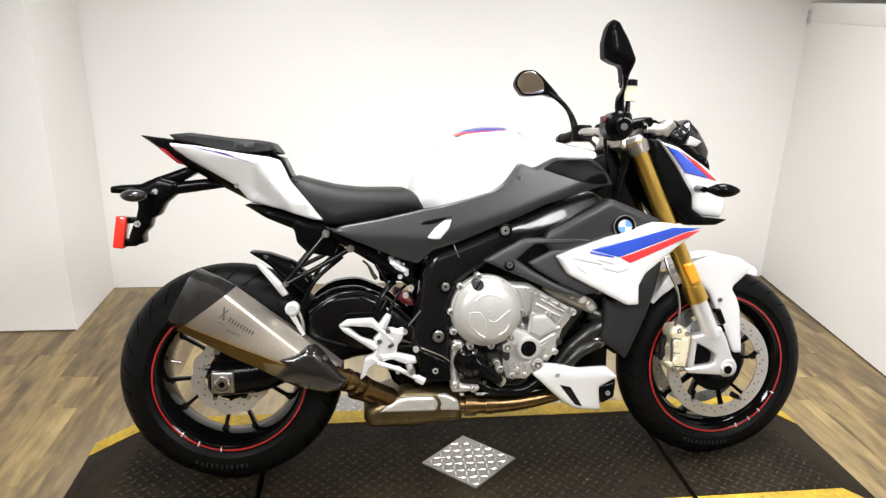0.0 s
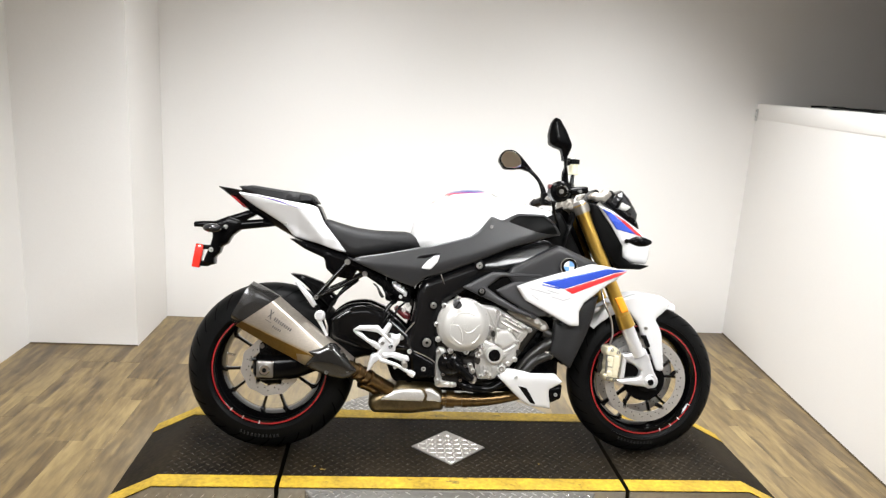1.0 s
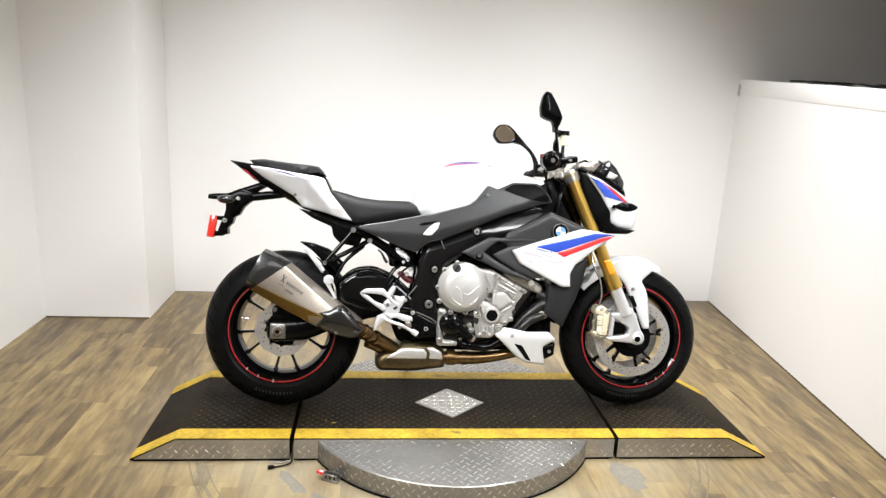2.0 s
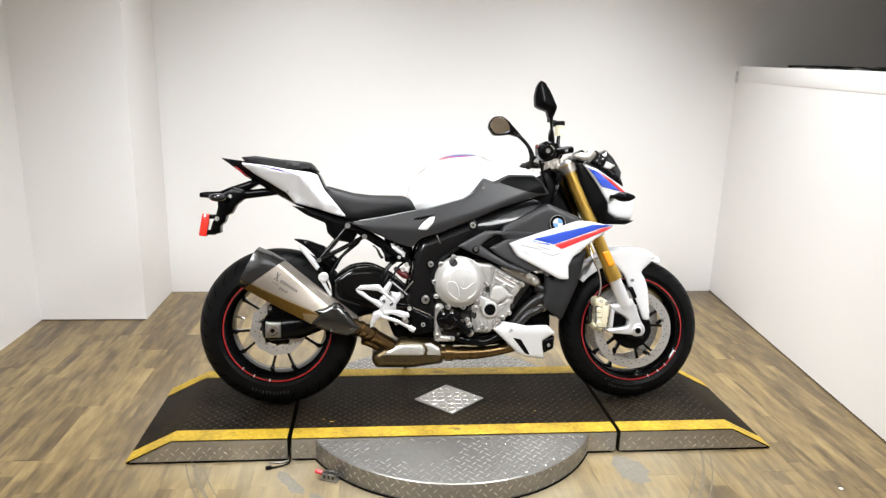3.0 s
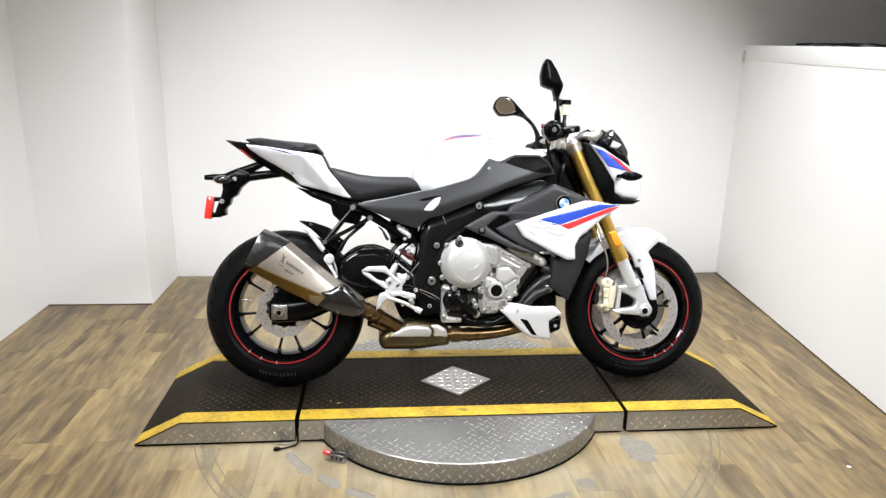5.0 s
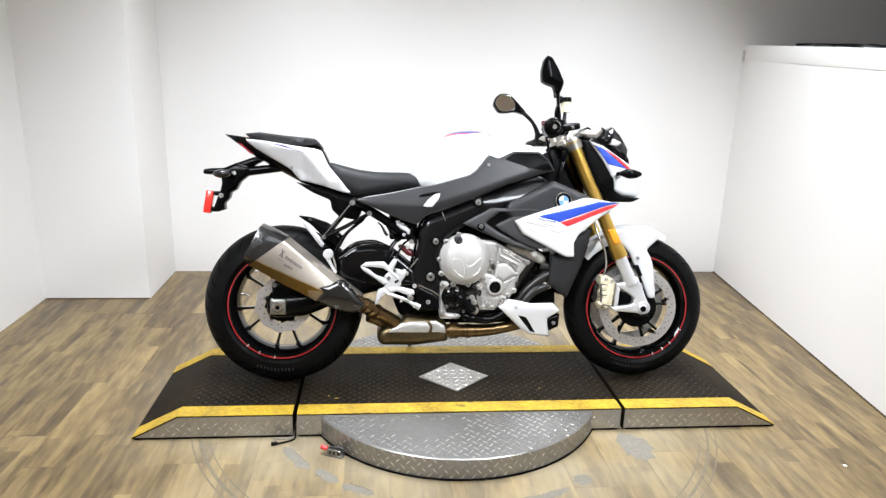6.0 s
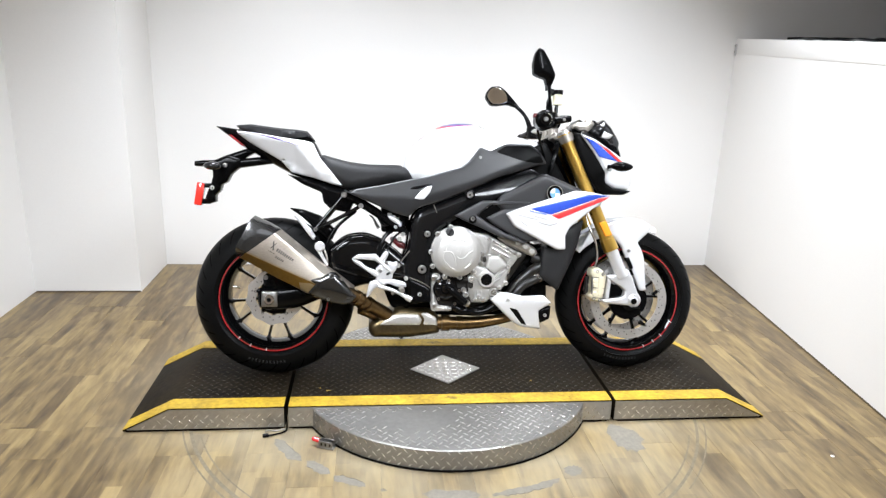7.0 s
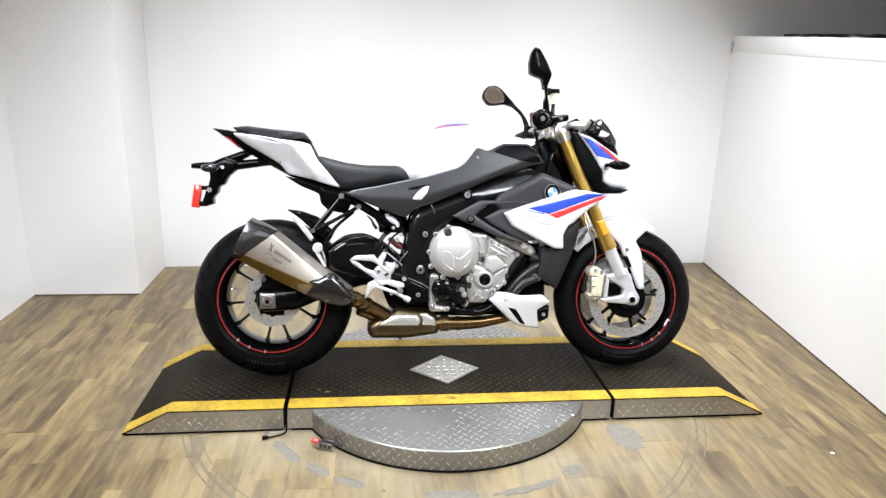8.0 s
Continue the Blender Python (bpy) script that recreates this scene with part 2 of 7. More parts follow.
def panel(name, outline, y, depth, rim, back, material, parent, label="", corner=0.012, step=0.012, mirror=False, warp=None):
    """A moulded panel: an outline in (x, z) at y, swelling towards -y by depth within rim of its edge, and back thick.
    warp(x, z) moves it further along y. mirror makes the same one on the other flank."""
    vs, fs, dist, k = triangulated(rounded(outline, corner), step, rim)
    wv = warp or (lambda x, z: 0.0)
    verts = [(v.x, y + wv(v.x, v.y) - depth * swell(d / rim), v.y) for v, d in zip(vs, dist)]
    n = len(verts)
    verts += [(v.x, y + wv(v.x, v.y) + back, v.y) for v in vs]
    faces = [tuple(f) for f in fs] + [tuple(i + n for i in reversed(f)) for f in fs]
    rimids = [i for i, d in enumerate(dist) if d < 1e-6]
    edges = {}
    for f in fs:
        for i in range(len(f)):
            e = tuple(sorted((f[i], f[(i + 1) % len(f)])))
            edges[e] = edges.get(e, 0) + 1
    faces += [(i, j, j + n, i + n) for (i, j), c in edges.items() if c == 1]
    ob = mesh_ob(name, verts, faces, material, parent, label)
    if mirror:
        mesh_ob(name, [(x, -yy, z) for x, yy, z in verts], faces, material, parent, label)
    return ob


def body(name, outline, half, rim, material, parent, label="", corner=0.02, step=0.014, edge=0.0, power=1.0):
    """A body with a mirror plane at y = 0: half(x, z) is its half-width, reached within rim of the outline."""
    vs, fs, dist, k = triangulated(rounded(outline, corner), step, rim)
    h = [half(v.x, v.y) * (edge + (1 - edge) * swell(d / rim) ** power) for v, d in zip(vs, dist)]
    n = len(vs)
    verts = [(v.x, -a, v.y) for v, a in zip(vs, h)] + [(v.x, a, v.y) for v, a in zip(vs, h)]
    faces = [tuple(f) for f in fs] + [tuple(i + n for i in reversed(f)) for f in fs]
    edges = {}
    for f in fs:
        for i in range(len(f)):
            e = tuple(sorted((f[i], f[(i + 1) % len(f)])))
            edges[e] = edges.get(e, 0) + 1
    faces += [(i, j, j + n, i + n) for (i, j), c in edges.items() if c == 1]
    ob = mesh_ob(name, verts, faces, material, parent, label, angle=50)
    bm = bmesh.new()
    bm.from_mesh(ob.data)
    bmesh.ops.remove_doubles(bm, verts=bm.verts, dist=1e-5)
    bm.to_mesh(ob.data)
    bm.free()
    return ob


def curve_points(points, sub=6):
    p = [Vector(q) for q in points]
    if len(p) == 2:
        return p
    out = []
    for i in range(len(p) - 1):
        a, b, c, d = p[max(i - 1, 0)], p[i], p[i + 1], p[min(i + 2, len(p) - 1)]
        for j in range(sub):
            t = j / sub
            out.append(0.5 * ((2 * b) + (c - a) * t + (2 * a - 5 * b + 4 * c - d) * t * t + (3 * b - a - 3 * c + d) * t ** 3))
    return out + [p[-1]]


def tube(name, points, radius, material, parent=None, label="", seg=12, sub=6, flat=1.0):
    """A rod or pipe along points; radius may be one number or one for each point."""
    path = curve_points(points, sub)
    k = len(path)
    radii = radius if isinstance(radius, (list, tuple)) else [radius] * len(points)
    verts, faces = [], []
    up = Vector((0, 1, 0)) if abs((path[1] - path[0]).normalized().y) < 0.9 else Vector((0, 0, 1))
    for i, p in enumerate(path):
        way = (path[min(i + 1, k - 1)] - path[max(i - 1, 0)]).normalized()
        a = way.cross(up).normalized()
        b = a.cross(way).normalized()
        s = i / (k - 1) * (len(radii) - 1)
        j = min(int(s), len(radii) - 2)
        r = radii[j] + (radii[j + 1] - radii[j]) * (s - j)
        verts += [p + a * (r * math.cos(2 * math.pi * q / seg)) + b * (r * flat * math.sin(2 * math.pi * q / seg)) for q in range(seg)]
    for i in range(k - 1):
        for q in range(seg):
            faces.append((i * seg + q, i * seg + (q + 1) % seg, (i + 1) * seg + (q + 1) % seg, (i + 1) * seg + q))
    faces += [tuple(range(seg)), tuple(range((k - 1) * seg, k * seg))]
    return mesh_ob(name, verts, faces, material, parent, label)


def lathe_data(profile, cx, cz, seg=48, closed=False):
    """A profile of (radius, y) turned about the line along y through (cx, cz)."""
    k = len(profile)
    verts = [(cx + r * math.cos(2 * math.pi * j / seg), y, cz + r * math.sin(2 * math.pi * j / seg)) for j in range(seg) for r, y in profile]
    faces = []
    for j in range(seg):
        j2 = (j + 1) % seg
        for i in range(k if closed else k - 1):
            i2 = (i + 1) % k
            faces.append((j * k + i, j * k + i2, j2 * k + i2, j2 * k + i))
    if not closed:
        for i in (0, k - 1):
            if profile[i][0] > 1e-6:
                faces.append(tuple(j * k + i for j in range(seg)))
    return verts, faces


def lathe(name, profile, cx, cz, material, parent=None, label="", seg=48, closed=False, angle=35):
    verts, faces = lathe_data(profile, cx, cz, seg, closed)
    return mesh_ob(name, verts, faces, material, parent, label, angle)


def drum(name, cx, cz, r, y0, y1, material, parent=None, label="", bevel=0.003, seg=32):
    """A round boss from y0 (near) to y1, its near rim bevelled."""
    return lathe(name, [(1e-7, y0), (r - bevel, y0), (r, y0 + bevel), (r, y1), (1e-7, y1)], cx, cz, material, parent, label, seg)


def bolt(parent, cx, cz, y, r=0.008, material=None):
    """A hexagon-socket screw head facing -y."""
    return lathe("bolt", [(1e-7, y + 0.002), (r * 0.45, y + 0.002), (r * 0.5, y - 0.003), (r * 0.85, y - 0.003), (r, y), (r, y + 0.008)], cx, cz,
                 material or M_BOLT, parent, seg=14)


# ---------------------------------------------------------------- the room
BACK, RAMP_H = 3.85, 0.088


def wall(name, x0, x1, y0, y1, z0, z1, label, paint=M_WALL):
    return tagged(box(name, x0, x1, y0, y1, z0, z1, paint), label, "wall", kind="structure")


wall("wall_back", -1.61, 6.0, BACK, BACK + 0.15, 0, 2.8, "smooth white painted back wall of the booth")
wall("wall_left_pier", -2.3, -1.61, 3.34, BACK + 0.15, 0, 2.8, "white painted boxed-out pier in the booth corner")
wall("wall_left", -2.3, -2.17, 0.6, 3.34, 0, 2.8, "white painted side wall of the booth")
wall("wall_left_front", -2.3, -2.17, -3.0, 0.6, 0, 2.8, "plain taupe wall behind the camera", M_TAUPE)
wall("wall_front", -2.3, 6.0, -3.15, -3.0, 0, 2.8, "plain taupe wall closing the room", M_TAUPE)
wall("wall_far_right", 6.0, 6.15, -3.15, BACK + 0.15, 0, 2.8, "plain taupe wall closing the far aisle", M_TAUPE)
ceiling = tagged(box("ceiling", -2.3, 6.15, -3.15, BACK + 0.15, 2.8, 2.9, M_CEIL), "plain off-white ceiling", "ceiling", kind="structure")

# low wall on the right, its top capped by a board; an added unseen length nearer the camera reaches the ceiling
WALL_TURN = math.atan2(1.93 - 1.77, 3.85 - 2.44)


def right_wall(name, s0, s1, t0, t1, z0, z1, bevel=0.0):
    """A piece of the right-hand wall: s along it from the back corner towards the camera, t its depth outwards."""
    bm = box_bm(t0, t1, -s1, -s0, z0, z1, bevel)
    for v in bm.verts:
        if 1.2 < v.co.z < 2.0:
            v.co.z += 0.005 + 0.024 * v.co.y
    bm.transform(Matrix.Translation((1.93, BACK, 0)) @ Matrix.Rotation(-WALL_TURN, 4, "Z"))
    return bm


tagged(part("wall_right_low", right_wall("w", 0, 1.72, 0, 0.12, 0, 1.45), M_WALL, None), "white painted low partition wall with a board cap", "wall", kind="structure")
# out of view; added to keep lamplight off the wall beyond the low partition
tagged(part("wall_right_blocker", right_wall("w", 1.72, 7.0, 0, 0.12, 0, 2.8), M_WALL, None), "unseen full-height white partition added to block lamplight", "wall", kind="structure")
cap = tagged(part("trim_cap", right_wall("c", 0, 1.719, -0.003, 0.14, 1.385, 1.476, 0.004), M_WALL, None), "white board capping the low partition", "trim", kind="structure")

bracket = tagged(part("cap_bracket", right_wall("k", 0.006, 0.030, -0.010, -0.0035, 1.375, 1.445, 0.001), M_SILVER, None), "small white angle bracket at the end of the wall cap", "bracket")
for h in (1.392, 1.428):
    part("screw", right_wall("k", 0.014, 0.022, -0.0115, -0.0095, h, h + 0.008), M_BOLT, bracket)
tagged(part("trim_base_gap", right_wall("g", 0.004, 6.6, -0.003, 0.0, -0.004, 0.007), M_GROUNDDARK, None), "dark joint line between the partition and the floor", "trim", kind="structure")
tagged(box("trim_pier_gap", -2.165, -1.611, 3.337, 3.34, -0.004, 0.006, M_GROUNDDARK), "dark joint line between the pier and the floor", "trim", kind="structure")
floor = tagged(box("floor", -2.3, 6.15, -3.15, BACK + 0.15, -0.06, -0.004, M_GROUNDDARK), "wood-look plank floor in tan, brown and grey tones", "floor", kind="structure")


# ---------------------------------------------------------------- turntable and ramp
def tread_data(cells, along, length, width, height, tilt=45.0):
    """Raised lozenge lugs: cells are (x, y, flip); returns vertices and faces on the plane z = 0."""
    verts, faces = [], []
    for x, y, flip in cells:
        a = radians(tilt if flip else -tilt) + along
        ca, sa = math.cos(a), math.sin(a)
        base = len(verts)
        for px, py, pz in ((-length / 2, 0, 0), (0, -width / 2, 0), (length / 2, 0, 0), (0, width / 2, 0),
                           (-length * 0.3, 0, height), (0, -width * 0.2, height), (length * 0.3, 0, height), (0, width * 0.2, height)):
            verts.append((x + px * ca - py * sa, y + px * sa + py * ca, pz))
        for i in range(4):
            j = (i + 1) % 4
            faces.append((base + i, base + j, base + 4 + j, base + 4 + i))
        faces.append((base + 4, base + 5, base + 6, base + 7))
    return verts, faces


def tread_cells(x0, x1, y0, y1, h, keep=None):
    """Lugs of a tread plate: staggered rows h apart, each row leaning the other way from the last."""
    out, r = [], 0
    y = y0 + h / 2
    while y < y1:
        x = x0 + (h if r % 2 else 0)
        while x < x1:
            if keep is None or keep(x, y):
                out.append((x, y, r % 2 == 0))
            x += 2 * h
        y += h
        r += 1
    return out


RY0, RY1, STRIPE = 1.852, 2.442, 0.069


def ramp_section(name, x0, x1, slope_left, slope_right, label):
    """One length of the raised runway: steel box with black tread top, yellow edge bands and tread-plate flanks."""
    e = tagged(new(name), label, "ramp", "runway sections")
    e.location = (0, 0, 0)
    h = RAMP_H
    prof = [(x0, 0.0), (x1, 0.0)]
    top = []
    if slope_right:
        top += [(x1, 0.006), (x1 - slope_right, h)]
    else:
        top += [(x1, h)]
    if slope_left:
        top += [(x0 + slope_left, h), (x0, 0.006)]
    else:
        top += [(x0, h)]
    part("deck", prism_bm(prof + top, RY0, RY1, 0.0015), M_RUBBER_MAT, e, "black anti-slip tread deck")

    def skin(nm, ya, yb, mat, lift, lbl):
        """A thin coat that follows the deck's top."""
        ts = list(reversed(top))
        verts, faces = [], []
        for x, z in ts:
            verts += [(x, ya, z + lift), (x, yb, z + lift)]
        for i in range(len(ts) - 1):
            faces.append((2 * i, 2 * i + 2, 2 * i + 3, 2 * i + 1))
        n = len(verts)
        verts += [(x, y, z - lift) for x, y, z in verts]
        faces += [tuple(v + n for v in reversed(f)) for f in list(faces)]
        ring = [2 * i for i in range(len(ts))] + [2 * i + 1 for i in reversed(range(len(ts)))]
        for i in range(len(ring)):
            j = (i + 1) % len(ring)
            faces.append((ring[i], ring[j], ring[j] + n, ring[i] + n))
        return mesh_ob(nm, verts, faces, mat, e, lbl)

    skin("edge_band", RY0 - 0.002, RY0 + STRIPE, M_YELLOW, 0.0022, "scuffed yellow painted edge band")
    skin("edge_band", RY1 - STRIPE, RY1 + 0.002, M_YELLOW, 0.0022, "scuffed yellow painted edge band")
    # flank plates in tread steel with lugs
    flank = [(x0 + (0.016 if slope_left else 0.0), 0.009), (x1 - (0.016 if slope_right else 0.0), 0.009)] + [(x, z - 0.004) for x, z in top if z > 0.01]
    part("flank_plate", prism_bm(flank, RY0 - 0.006, RY0 - 0.001), M_PLATE, e, "tread-plate steel flank")
    part("flank_plate", prism_bm(flank, RY1 + 0.001, RY1 + 0.006), M_PLATE, e, "tread-plate steel flank")

    # black strip stands in for the shadow line between flank and floor
    part("base_shadow", box_bm(x0 + 0.012, x1 - 0.012, RY0 - 0.004, RY0 - 0.0005, 0.0, 0.0088), M_BLACK, e, "black strip for the shadow line along the floor")

    def roof(x):
        if slope_left and x < x0 + slope_left:
            return h * (x - x0) / slope_left
        if slope_right and x > x1 - slope_right:
            return h * (x1 - x) / slope_right
        return h
    cells = tread_cells(x0, x1, 0.010, h, 0.0185, lambda x, z: z < roof(x) - 0.014 and x0 + 0.015 < x < x1 - 0.015)
    v, f = tread_data(cells, 0, 0.029, 0.006, 0.0011)
    lugs = mesh_ob("flank_pattern", [(x, RY0 - 0.0055 - z, y) for x, y, z in v], f, M_LUGSTEEL, e)
    lugs["kind"] = "stuff"
    cells = tread_cells(x0, x1, RY0 + STRIPE + 0.005, RY1 - STRIPE, 0.0185, lambda x, y: x0 + 0.014 < x < x1 - 0.014 and (roof(x - 0.014) == h == roof(x + 0.014)) and not in_diamond(x, y, 0.02))
    v, f = tread_data(cells, 0, 0.028, 0.0075, 0.0020)
    lugs = mesh_ob("deck_pattern", [(x, y, z + h - 0.0002) for x, y, z in v], f, M_LUG, e)
    lugs["kind"] = "stuff"
    return e


def in_diamond(x, y, grow=0.0):
    return abs(x + 0.032) / (0.143 + grow) + abs(y - 2.138) / (0.130 + grow) < 1


ramp_section("ramp_section", -1.222, -0.652, 0.165, 0, "black runway end ramp with yellow edges, low slope to the floor")
ramp_section("ramp_section", -0.636, 0.578, 0, 0, "black tread runway middle length with yellow painted edges")
ramp_section("ramp_section", 0.594, 1.205, 0, 0.165, "black runway end ramp with yellow edges beside the middle length")


def smudge(x, y, rx, ry, seed, material, label):
    """A thin uneven stain that lies on the runway."""
    r = random.Random(seed)
    k = 22
    verts = [(x, y, RAMP_H + 0.0031)]
    for i in range(k):
        q = 1 + 0.9 * (r.random() - 0.5)
        verts.append((x + rx * q * math.cos(2 * math.pi * i / k), y + ry * q * math.sin(2 * math.pi * i / k), RAMP_H + 0.0030))
    ob = mesh_ob("stain", verts, [(0, 1 + i, 1 + (i + 1) % k) for i in range(k)], material)
    return tagged(ob, label, "stain", "runway stains")


for x, y, rx, ry in ((-0.03, RY0 + 0.040, 0.022, 0.010), (-0.10, RY0 + 0.055, 0.016, 0.005), (0.012, RY0 + 0.062, 0.012, 0.005), (-0.19, RY0 + 0.05, 0.008, 0.004), (0.18, RY0 + 0.058, 0.008, 0.003), (-0.48, RY0 + 0.03, 0.010, 0.003), (0.42, RY0 + 0.03, 0.007, 0.004), (-0.05, RY1 - 0.04, 0.03, 0.012), (0.2, RY1 - 0.03, 0.02, 0.008), (0.78, RY0 + 0.05, 0.008, 0.003), (-0.85, RY0 + 0.045, 0.007, 0.003)):
    smudge(x, y, rx, ry, int(x * 1000), M_GRIME, "dark grimy rub stain on the yellow edge band")
for x, y, rx, ry in ((-0.50, 1.965, 0.009, 0.004), (-0.53, 1.985, 0.004, 0.003), (0.30, 2.02, 0.004, 0.003)):
    smudge(x, y, rx, ry, int(x * 1000), M_YELLOW, "flake of yellow paint on the black runway deck")

diamond = tagged(new("floor_plate"), "diamond-shaped bright tread-plate steel insert on the runway", "metal plate")
bm = bmesh.new()
ring = [(-0.175, 2.138), (-0.032, 2.008), (0.111, 2.138), (-0.032, 2.268)]
lo = [bm.verts.new((x, y, RAMP_H)) for x, y in ring]
hi = [bm.verts.new((x, y, RAMP_H + 0.004)) for x, y in ring]
bm.faces.new(hi)
bm.faces.new(lo[::-1])
for i in range(4):
    bm.faces.new((lo[i], lo[(i + 1) % 4], hi[(i + 1) % 4], hi[i]))
part("sheet", bm, M_PLATE, diamond)
v, f = tread_data([c for c in tread_cells(-0.18, 0.12, 2.0, 2.28, 0.0165) if in_diamond(c[0], c[1], -0.016)], radians(45), 0.026, 0.0072, 0.002)
mesh_ob("pattern", [(x, y, z + RAMP_H + 0.0038) for x, y, z in v], f, M_LUGSTEEL, diamond)["kind"] = "stuff"
for x, y in ((-0.155, 2.138), (-0.032, 2.027), (0.091, 2.138), (-0.032, 2.249)):
    rv, rf = lathe_data([(1e-7, -0.003), (0.004, -0.002), (0.005, 0.0)], 0, 0, 10)
    mesh_ob("rivet", [(x + a, y + c, RAMP_H + 0.0042 - b) for a, b, c in rv], rf, M_PLATE, diamond)

DX, DY, DR, DH = -0.04, 2.13, 0.582, 0.080
turntable = tagged(new("turntable"), "round turntable of bright tread-plate steel under the runway", "turntable")
v, f = lathe_data([(1e-7, -DH), (DR - 0.004, -DH), (DR, -DH + 0.004), (DR, -0.006), (1e-7, -0.006)], 0, 0, 128)
mesh_ob("drum", [(DX + a, DY + c, -b) for a, b, c in v], f, M_TABLE, turntable)


def unworn(x, y):
    """Lugs survive but for a patch rubbed smooth."""
    r = random.Random(int(x * 9000) * 7919 + int(y * 9000))
    d = math.hypot((x + 0.17) / 0.27, (y - 1.75) / 0.12)
    return math.hypot(x - DX, y - DY) < DR - 0.009 and r.random() < (d - 0.35) * 1.6


cells = tread_cells(DX - DR, DX + DR, DY - DR, RY0 - 0.008, 0.0185, unworn) + tread_cells(DX - DR, DX + DR, RY1 + 0.012, DY + DR, 0.0185, unworn)
v, f = tread_data(cells, 0, 0.030, 0.0062, 0.0018)
mesh_ob("top_pattern", [(x, y, z + DH - 0.0002) for x, y, z in v], f, M_LUGSTEEL, turntable)["kind"] = "stuff"
cells = tread_cells(-DR * 2.2, DR * 2.2, 0.004, DH, 0.0185, lambda x, z: 0.012 < z < DH - 0.010)
v, f = tread_data(cells, 0, 0.029, 0.0055, 0.0011)
mesh_ob("rim_pattern", [(DX + (DR - 0.0005 + z) * math.sin(x / DR), DY - (DR - 0.0005 + z) * math.cos(x / DR), y) for x, y, z in v], f, M_LUGSTEEL, turntable)["kind"] = "stuff"
lathe_v, lathe_f = lathe_data([(DR - 0.02, -0.006), (DR + 0.004, -0.006), (DR + 0.004, 0.0), (DR - 0.02, 0.0)], 0, 0, 96, True)
mesh_ob("base_ring", [(DX + a, DY + c, -b) for a, b, c in lathe_v], lathe_f, M_BLACK, turntable, "black base ring at the floor")


# ---------------------------------------------------------------- the motorcycle
# its own axes: x forwards, y to its left (the near flank is -y), z up from the tyres' contact, all leaning on the side stand
bike = tagged(new("motorcycle"), "white naked sport motorcycle with blue and red stripes", "motorcycle")
bike.matrix_basis = pose(0, 2.13, RAMP_H, -12, 0, 0)
RW, FW = (-0.711, 0.313), (0.714, 0.298)


def tyre_profile(R, hw, bead, crown):
    pts = [(bead, -hw * 0.80), (bead + 0.02, -hw * 0.93)]
    for i in range(17):
        a = radians(-90 + 180 * i / 16)
        pts.append((R - crown * (1 - math.cos(a)), hw * math.sin(a)))
    pts += [(bead + 0.02, hw * 0.93), (bead, hw * 0.80), (bead - 0.012, hw * 0.6), (bead - 0.012, -hw * 0.6)]
    return pts


